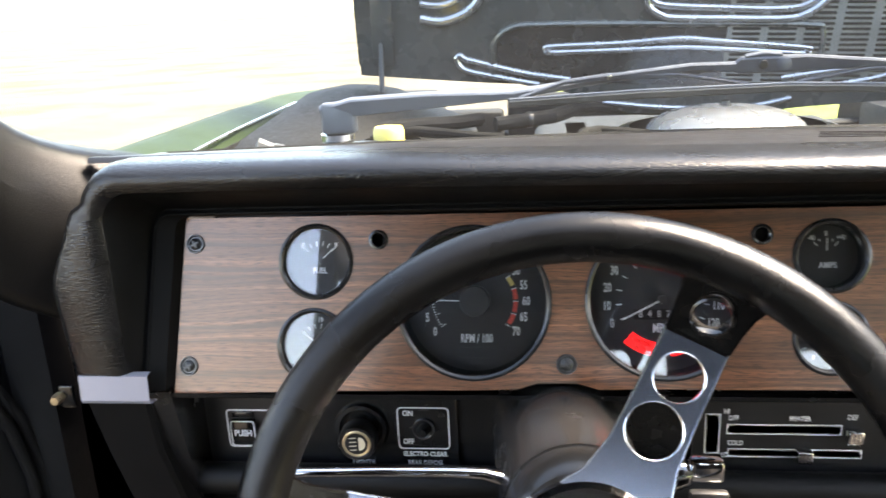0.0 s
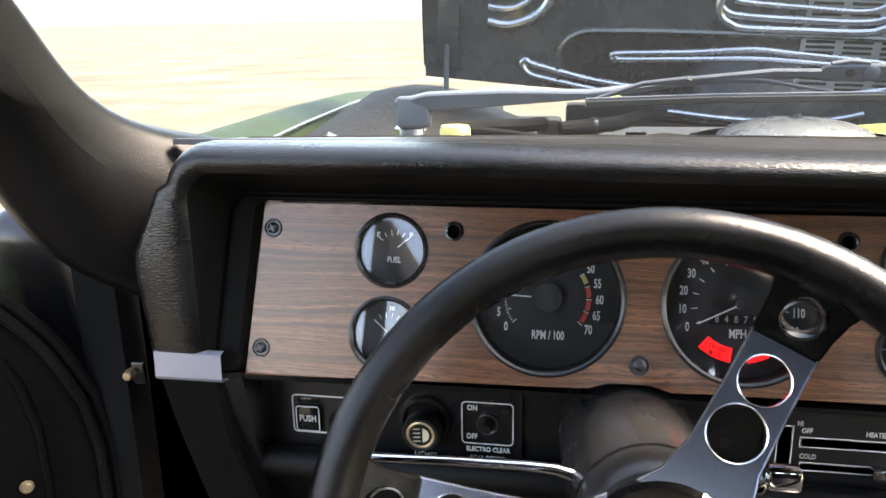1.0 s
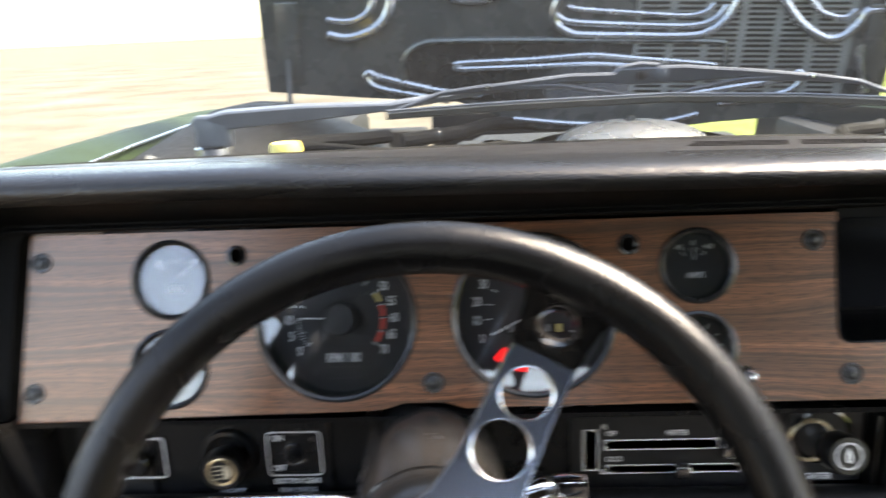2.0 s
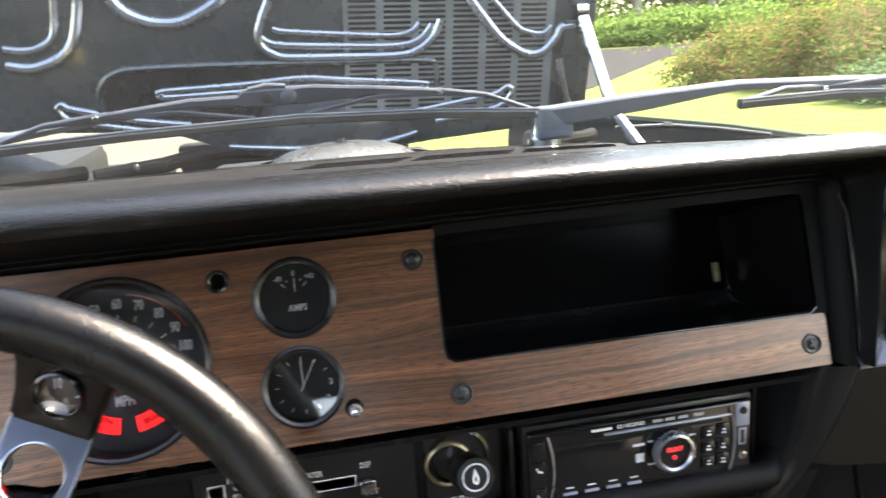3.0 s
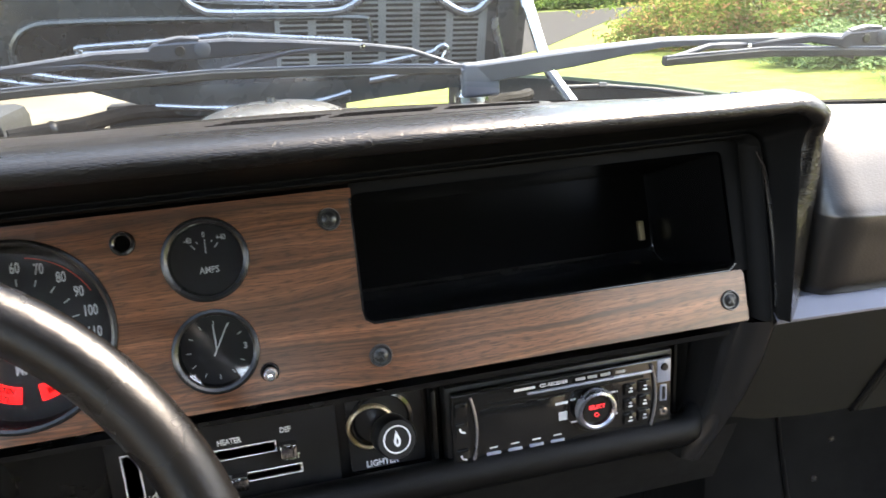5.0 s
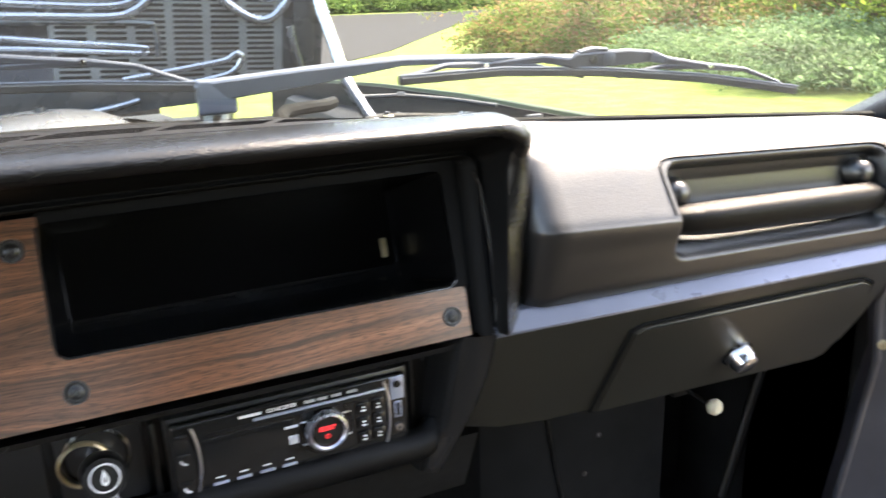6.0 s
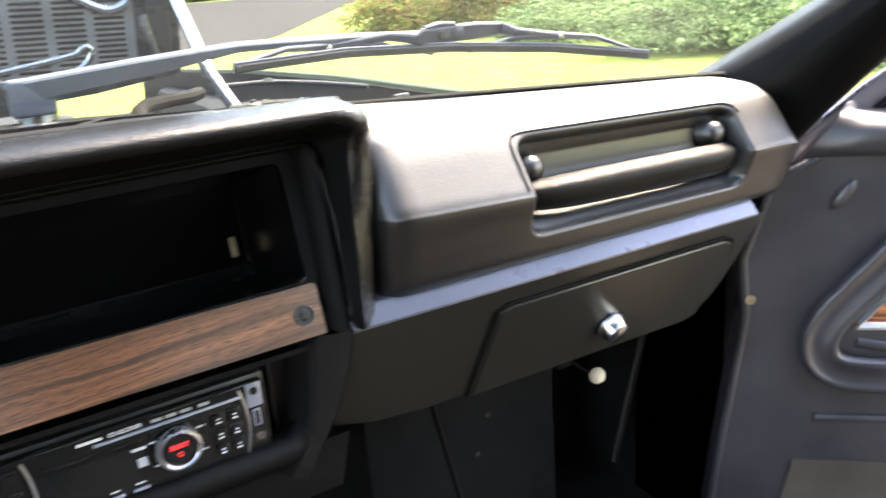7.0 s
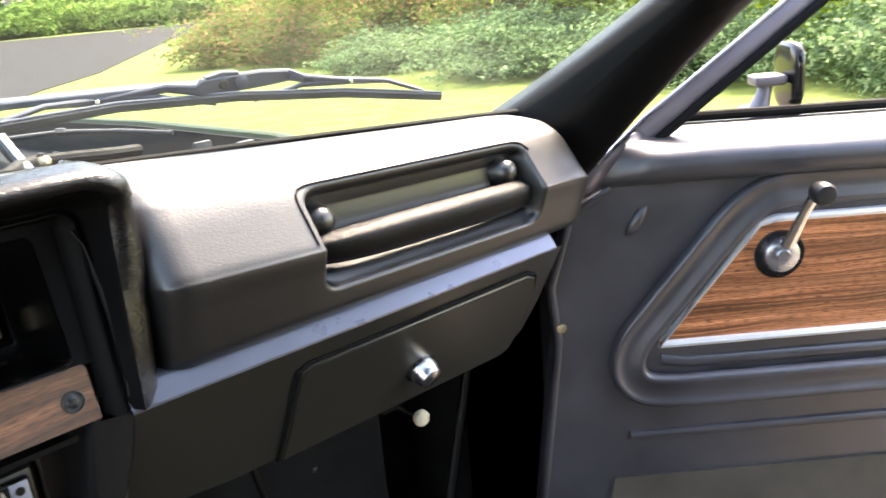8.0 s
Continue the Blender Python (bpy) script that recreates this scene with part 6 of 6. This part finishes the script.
for i, (x0, y0, z0, x1, y1, z1, rr) in enumerate(((-0.30, 1.05, 0.86, -0.05, 1.4, 0.88, 0.012), (0.05, 1.08, 0.875, 0.25, 1.2, 0.87, 0.010), (0.0, 1.3, 0.88, 0.3, 1.6, 0.86, 0.012), (0.62, 1.15, 0.83, 0.86, 1.6, 0.84, 0.012), (0.70, 1.2, 0.835, 1.02, 1.34, 0.825, 0.010), (-0.25, 1.2, 0.87, 0.0, 1.15, 0.885, 0.008))):
    a, b = Vector((x0, y0, z0)), Vector((x1, y1, z1))
    h = thing("engine_hose", "dark rubber hose across the engine bay", "hose", Matrix.Translation(a), "engine hoses")
    pts = [a.lerp(b, q / 8) + Vector((0.02 * math.sin(q), 0.02 * math.cos(q * 1.3), 0.014 * math.sin(q * math.pi / 8))) for q in range(9)]
    part("hose", pipe(pts, rr, 10), RUBBER if i % 2 else ENGINE, h, world=True)
    part("clamp", turned([(rr + 0.001, -0.004), (rr + 0.002, 0.0), (rr + 0.001, 0.004)], 16, Matrix.Translation(pts[1]) @ (pts[2] - pts[0]).to_track_quat("Z", "Y").to_matrix().to_4x4()), SATIN_BLACK, h, world=True)
pipe_runs = (((0.86, 1.42, 0.868), (0.95, 1.40, 0.866), (1.03, 1.36, 0.856), (1.09, 1.30, 0.846)), ((-0.30, 1.02, 0.905), (-0.275, 1.03, 0.892), (-0.24, 1.04, 0.886), (-0.16, 1.05, 0.884)))
for k, run in enumerate(pipe_runs):
    h = thing("engine_pipe", "dull grey metal pipe across the engine bay", "pipe", T(*run[0]), "engine pipes")
    part("pipe", pipe(run, (0.004, 0.011)[k], 10), BAY_METAL, h, world=True)
    part("union_nut", turned([(0.005 + 0.007 * k, -0.008), (0.007 + 0.007 * k, -0.006), (0.007 + 0.007 * k, 0.006), (0.005 + 0.007 * k, 0.008)], 6, Matrix.Translation(run[1]) @ (Vector(run[2]) - Vector(run[0])).to_track_quat("Z", "Y").to_matrix().to_4x4()), BAY_METAL, h, world=True)
for x, y, z in ((0.884, 1.30, 0.818), (0.908, 1.31, 0.814)):
    b = thing("brass_fitting", "small orange brass fitting beside the hinge foot", "fitting", T(x, y, z))
    part("body", turned([(0.011, 0.0), (0.011, 0.018), (0.0125, 0.020), (0.0125, 0.026), (0.009, 0.031), (0.0, 0.032)], 12), BRASS, b)
    part("stud", turned([(0.004, 0.030), (0.004, 0.036), (0.0, 0.037)], 10), BAY_METAL, b)
for x, y, z in ((1.0, 1.02, 0.86), (1.035, 0.97, 0.858)):
    b = thing("bay_bracket", "small pale metal bracket at the cowl edge", "bracket", T(x, y, z - 0.05))
    part("plate", box(-0.012, 0.012, -0.004, 0.004, 0.0, 0.062, bev=0.002), BAY_METAL, b)
    part("bolt", turned([(0.0, 0.006), (0.005, 0.005), (0.006, 0.0)], 12, T(0, -0.004, 0.045) @ pose(0, 0, 0, 90, 0, 0)), SATIN_BLACK, b)

# ---- raised hood; local x right, y up its underside, z towards the windshield ----
HOOD = T(0.288, 1.50, 0.928) @ pose(0, 0, 0, 90, 0, 0) @ pose(0, 0, 0, 0, 0, -2.74) @ pose(0, 0, 0, 12, 0, 0)
hood = thing("car_hood", "raised black car hood showing its ribbed underside", "hood", HOOD)
low = [(-0.545, 0.0), (-0.36, -0.010), (-0.20, -0.016), (-0.14, -0.038), (-0.05, -0.066), (0.14, -0.066), (0.26, -0.050), (0.40, -0.036), (0.545, -0.012)]
part("inner_skin", sheet(low + [(0.56, 0.62), (-0.56, 0.62)], [], -0.03, 0.0), HOOD_PAINT, hood, "glossy black inner skin")
part("outer_skin", sheet([(-0.555, 0.01), (0.555, 0.01), (0.57, 0.64), (-0.57, 0.64)], [], -0.06, -0.034), PAINT, hood)


# each rib is pale all over, so its bright edge is colour
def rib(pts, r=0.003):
    part("rib", pipe([(x, y, 0.001) for x, y, z in pts], r * 1.75, 10), RIB_HIGHLIGHT, hood, "raised rib with its highlight in the colour")


def curve(pts, n=10):
    """A smooth line through points in the hood's plane."""
    out = []
    for i in range(len(pts) - 1):
        p0, p1, p2, p3 = (Vector(pts[max(0, min(len(pts) - 1, k))]) for k in (i - 1, i, i + 1, i + 2))
        for q in range(n):
            t = q / n
            out.append(0.5 * ((2 * p1) + (p2 - p0) * t + (2 * p0 - 5 * p1 + 4 * p2 - p3) * t * t + (3 * p1 - p0 - 3 * p2 + p3) * t ** 3))
    out.append(Vector(pts[-1]))
    return [(p.x, p.y, 0.0) for p in out]


# long pressed bars low on the skin, each a pair of raised edges
rib(curve([(-0.200, 0.049), (-0.198, 0.055), (-0.075, 0.062), (0.0, 0.069), (0.04, 0.071), (0.09, 0.067), (0.236, 0.056), (0.240, 0.051), (0.236, 0.046), (0.12, 0.052), (0.03, 0.055), (-0.075, 0.050), (-0.195, 0.045), (-0.200, 0.049)]), 0.0032)
rib(curve([(0.207, 0.002), (0.31, 0.020), (0.373, 0.032), (0.386, 0.040), (0.396, 0.044), (0.402, 0.034), (0.384, 0.011), (0.338, -0.002), (0.263, -0.015)]), 0.0034)
rib(curve([(-0.216, -0.014), (-0.308, 0.002), (-0.351, 0.012), (-0.366, 0.030), (-0.360, 0.038), (-0.350, 0.032), (-0.315, 0.023), (-0.238, 0.006), (-0.16, -0.004)]), 0.0034)
# U-shaped pressings
rib(curve([(-0.012, 0.21), (-0.030, 0.169), (-0.037, 0.144), (-0.032, 0.124), (-0.014, 0.112), (0.01, 0.106), (0.10, 0.105), (0.192, 0.105), (0.229, 0.113), (0.256, 0.135), (0.270, 0.165)]), 0.0046)
rib(curve([(-0.034, 0.141), (-0.007, 0.128), (0.10, 0.123), (0.192, 0.122), (0.233, 0.132), (0.255, 0.157)]), 0.0036)
rib(curve([(-0.014, 0.154), (0.007, 0.149), (0.10, 0.143), (0.186, 0.139), (0.219, 0.146), (0.233, 0.160)]), 0.0030)
rib(curve([(-0.265, 0.215), (-0.250, 0.192), (-0.228, 0.176), (-0.195, 0.166), (-0.154, 0.168), (-0.104, 0.193), (-0.085, 0.215)]), 0.0060)
rib(curve([(-0.43, 0.104), (-0.400, 0.099), (-0.375, 0.103), (-0.344, 0.117), (-0.324, 0.141), (-0.309, 0.193), (-0.307, 0.22)]), 0.0052)
rib(curve([(-0.43, 0.130), (-0.40, 0.127), (-0.375, 0.132), (-0.352, 0.152), (-0.342, 0.21)]), 0.0036)
rib(curve([(0.310, 0.21), (0.361, 0.148), (0.390, 0.121), (0.427, 0.102), (0.456, 0.106), (0.479, 0.130), (0.489, 0.147), (0.525, 0.150)]), 0.0050)
rib(curve([(0.350, 0.208), (0.402, 0.154), (0.424, 0.141), (0.453, 0.137), (0.470, 0.150)]), 0.0034)
rib(curve([(0.488, 0.092), (0.495, 0.060), (0.511, 0.008)]), 0.0050)
rib(curve([(-0.10, -0.046), (0.0, -0.054), (0.10, -0.055), (0.17, -0.049), (0.23, -0.034)]), 0.0030)
# shallow scooped panel line; the scoop's depth is only a darker sheet on the skin
part("panel_line", pipe(curve([(-0.30, 0.0), (-0.30, 0.055), (-0.27, 0.088), (-0.20, 0.095), (0.0, 0.097), (0.23, 0.096), (0.262, 0.085), (0.265, 0.04)]), 0.006, 8), HOOD_PAINT, hood)
part("scoop_panel", sheet(rrect(-0.292, -0.012, 0.257, 0.090, 0.035, 8), [], 0.0, 0.0008), HOOD_DARK, hood, "darker thin sheet standing in for a recess between the pressings")
part("louvre_panel", sheet(rrect(0.104, -0.006, 0.474, 0.30, 0.006), [], 0.0, 0.0018), LOUVRE_PANEL, hood, "slotted panel greyed by painted haze")
# louvre rows towards the passenger side
for i in range(6):
    for j in range(31):
        x0, y0 = 0.112 + i * 0.060, -0.004 + j * 0.0090
        if y0 > 0.27:
            continue
        part("louvre", box(x0, x0 + 0.047, y0, y0 + 0.0050, 0.0, 0.0030, bev=0.0012, seg=1), MATT_BLACK, hood)
for s, x in ((-1, -0.5), (1, 0.51)):
    part("hinge_plate", box(x - 0.02, x + 0.02, 0.02, 0.16, 0.0, 0.008, bev=0.003), HOOD_PAINT, hood)
# hinges
for label, pts in (("bright steel hood hinge arm beside the engine bay", [(0.815, 1.455, 1.075), (0.818, 1.452, 1.060), (0.846, 1.42, 0.930), (0.846, 1.385, 0.897), (0.850, 1.30, 0.853), (0.852, 1.26, 0.835)]),
                   ("thin dark hood hinge arm", [(-0.212, 1.49, 1.06), (-0.212, 1.48, 1.0), (-0.212, 1.46, 0.92), (-0.22, 1.42, 0.86)])):
    h = thing("hood_hinge", label, "hinge", T(*pts[-1]), "hood hinges")
    big = pts[0][0] > 0
    part("arm", pipe(pts, 0.011 if big else 0.005, 10, flat=0.6), CHROME if big else SATIN_BLACK, h, world=True)
    part("pin", turned([(0.0, 0.012), (0.012, 0.010), (0.013, -0.010), (0.0, -0.012)], 20, T(*pts[0]) @ pose(0, 0, 0, 0, 90, 0)), CHROME if big else SATIN_BLACK, h, world=True)

# ---- shrubs and trees ----
def leaf_mat(name, c0, c1, c2):
    """Leaves that let part of the light through."""
    m, nt, b = tree_of(name)
    nt.nodes.remove(b)
    g = nt.nodes.new("ShaderNodeNewGeometry")
    col = ramp(nt, g.outputs["Random Per Island"], ((0.0, c0), (0.5, c1), (1.0, c2)))
    d, t, mx = nt.nodes.new("ShaderNodeBsdfDiffuse"), nt.nodes.new("ShaderNodeBsdfTranslucent"), nt.nodes.new("ShaderNodeMixShader")
    nt.links.new(col, d.inputs["Color"])
    nt.links.new(col, t.inputs["Color"])
    mx.inputs[0].default_value = 0.5
    nt.links.new(d.outputs[0], mx.inputs[1])
    nt.links.new(t.outputs[0], mx.inputs[2])
    nt.links.new(mx.outputs[0], nt.nodes["Material Output"].inputs["Surface"])
    return m


LIME = leaf_mat("lime_leaves", (0.18, 0.27, 0.03), (0.32, 0.42, 0.05), (0.48, 0.54, 0.10))
BLUEGREEN = leaf_mat("juniper_leaves", (0.07, 0.12, 0.05), (0.13, 0.20, 0.09), (0.22, 0.30, 0.17))
RUSSET = leaf_mat("russet_leaves", (0.08, 0.14, 0.03), (0.14, 0.18, 0.05), (0.27, 0.14, 0.08))
DEEPGREEN = leaf_mat("wood_edge_leaves", (0.06, 0.12, 0.03), (0.12, 0.20, 0.05), (0.21, 0.29, 0.08))
BARK = surface("bark", (0.16, 0.13, 0.10), (0.32, 0.27, 0.21), (0.8, 0.9), scale=8, bump=0.8, bump_scale=40)
TWIG = surface("twigs", (0.05, 0.045, 0.02), (0.09, 0.08, 0.03), (0.8, 0.9), scale=8)


def leaves(centre, size, n, leaf, seed):
    """Many small leaf blades gathered in uneven clumps inside an ellipsoid."""
    rng = np.random.default_rng(seed)
    k = max(10, n // 75)
    cl = rng.normal(size=(k, 3))
    cl /= np.linalg.norm(cl, axis=1)[:, None]
    cl *= (rng.random((k, 1)) ** 0.35) * rng.uniform(0.62, 1.12, (k, 1))
    pick = rng.integers(0, k, n)
    spray = rng.normal(size=(k, 3)) * 0.20
    p = cl[pick] + spray[pick] * rng.uniform(-1, 1, (n, 1)) + rng.normal(size=(n, 3)) * 0.075
    p = p * np.array(size) + np.array(centre)
    p = p[p[:, 2] > 0.02]
    n = len(p)
    a = rng.normal(size=(n, 3))
    a[:, 2] = np.abs(a[:, 2]) * 0.6
    a /= np.linalg.norm(a, axis=1)[:, None]
    b = np.cross(a, rng.normal(size=(n, 3)))
    b /= np.linalg.norm(b, axis=1)[:, None]
    ln = leaf * (0.6 + 0.8 * rng.random((n, 1)))
    v = np.stack([p - a * ln, p + b * ln * 0.42 + a * ln * 0.1, p + a * ln, p - b * ln * 0.42 + a * ln * 0.1], 1).reshape(-1, 3)
    me = bpy.data.meshes.new("leaves")
    me.from_pydata(v.tolist(), [], [(4 * i, 4 * i + 1, 4 * i + 2, 4 * i + 3) for i in range(n)])
    return me


def shrub(name, label, centre, size, n, leaf, material, seed):
    s = thing(name, label, "shrub", T(centre[0], centre[1], 0), "garden shrubs")
    me = leaves((0, 0, centre[2]), size, n, leaf, seed)
    me.materials.append(material)
    ob = new("foliage", me)
    ob.parent = s
    rng = random.Random(seed)
    for i in range(5):
        a = rng.random() * 6.283
        top = Vector((math.cos(a) * size[0] * 0.6, math.sin(a) * size[1] * 0.6, centre[2] + size[2] * 0.4))
        part("stem", pipe([(0, 0, 0), top * 0.5 + Vector((0, 0, 0.1)), top], [0.04, 0.025, 0.008], 6), TWIG, s)
    return s


RT, JU, LI = ("red_tinted_shrub", "spreading shrub with russet and green leaves"), ("juniper_shrub", "low blue-green juniper at the lawn edge"), ("lime_shrub", "tall yellow-green shrub behind the lawn")
rows = [(*RT, (7.9, 12.6, 0.35), (1.5, 1.3, 0.6), 20000, 0.036, RUSSET), (*RT, (8.5, 11.0, 0.50), (1.7, 1.4, 0.85), 20000, 0.036, RUSSET),
        (*RT, (8.5, 9.2, 0.50), (1.4, 1.4, 0.75), 20000, 0.036, RUSSET), (*RT, (8.8, 7.4, 0.40), (1.3, 1.2, 0.65), 18000, 0.036, RUSSET),
        (*JU, (7.4, 8.3, 0.20), (1.0, 0.9, 0.34), 18000, 0.026, BLUEGREEN), (*JU, (7.4, 6.1, 0.26), (1.2, 1.1, 0.46), 22000, 0.026, BLUEGREEN),
        (*JU, (7.5, 4.0, 0.26), (1.2, 1.2, 0.46), 22000, 0.026, BLUEGREEN), (*JU, (7.5, 1.9, 0.26), (1.2, 1.1, 0.44), 18000, 0.026, BLUEGREEN),
        (*LI, (11.0, 12.0, 1.4), (1.8, 1.9, 1.6), 22000, 0.045, LIME), (*LI, (10.2, 9.0, 1.4), (1.8, 2.0, 1.7), 22000, 0.045, LIME),
        (*LI, (9.5, 6.2, 1.3), (1.6, 1.8, 1.7), 22000, 0.045, LIME), (*LI, (9.3, 3.4, 1.3), (1.6, 1.8, 1.7), 22000, 0.045, LIME),
        (*LI, (9.4, 0.6, 1.3), (1.7, 1.9, 1.7), 18000, 0.045, LIME)]
for i, (nm, lb, c, sz, n, lf, mm) in enumerate(rows):
    shrub(nm, lb, c, sz, n, lf, mm, 40 + i)


def tree(x, y, h, seed, lean=0.0):
    rng = random.Random(seed)
    t = thing("tree", "slender woodland tree at the far roadside", "tree", T(x, y, 0), "roadside trees")
    part("trunk", pipe([(0, 0, 0), (lean * 0.3, 0.1, h * 0.3), (lean * 0.7, 0.0, h * 0.65), (lean, 0.1, h)], [0.30, 0.24, 0.15, 0.04], 10), BARK, t)
    for i in range(6):
        a, z = rng.random() * 6.283, h * (0.35 + 0.1 * i)
        part("limb", pipe([(lean * z / h, 0, z), (lean * z / h + math.cos(a) * 1.2, math.sin(a) * 1.2, z + 0.8), (lean * z / h + math.cos(a) * 2.2, math.sin(a) * 2.2, z + 1.2)], [0.08, 0.05, 0.015], 6), BARK, t)
    me = leaves((lean, 0, h * 0.72), (2.8, 2.8, h * 0.36), 5000, 0.22, seed)
    me.materials.append(DEEPGREEN)
    new("crown", me).parent = t
    return t


for i, (x, y, h, ln) in enumerate(((25.2, 55, 11, 0.3), (30, 54, 12, 1.4), (36, 57, 12, -0.5), (17, 56, 11, 0.4), (22.9, 61.5, 13, -0.6), (28, 62, 13, 0.5), (42, 52, 12, 0.7), (13, 60, 12, 0.2), (46, 46, 12, 0.4), (50, 38, 12, -0.4), (34, 64, 13, 0.1), (40, 62, 13, 0.3))):
    tree(x, y, h, 80 + i, ln)
def thicket(centre, size, n, leaf, seed, material):
    me = leaves(centre, size, n, leaf, seed)
    me.materials.append(material)
    ob = new("undergrowth", me)
    return tagged(ob, "dense green undergrowth along the wood edge", "undergrowth", kind="stuff")


for i, (c, sz) in enumerate((((8, 50, 0.7), (7, 3, 1.0)), ((16.5, 48.0, 0.7), (5, 3, 1.0)), ((24, 44.5, 0.8), (6, 3.5, 1.2)), ((22, 58, 0.9), (10, 3, 1.4)), ((40, 52, 1.2), (10, 5, 2.6)), ((19, 15, 1.6), (4.0, 5, 2.6)), ((15.5, 5, 2.2), (3.0, 10, 3.0)), ((8, 62, 1.0), (8, 3, 2.2)), ((26, 66, 5), (26, 4, 5)))):
    thicket(c, sz, 30000 if c[1] < 52 else 12000, 0.08 if c[1] < 30 else 0.13 if c[1] < 52 else 0.30, 120 + i, DEEPGREEN)
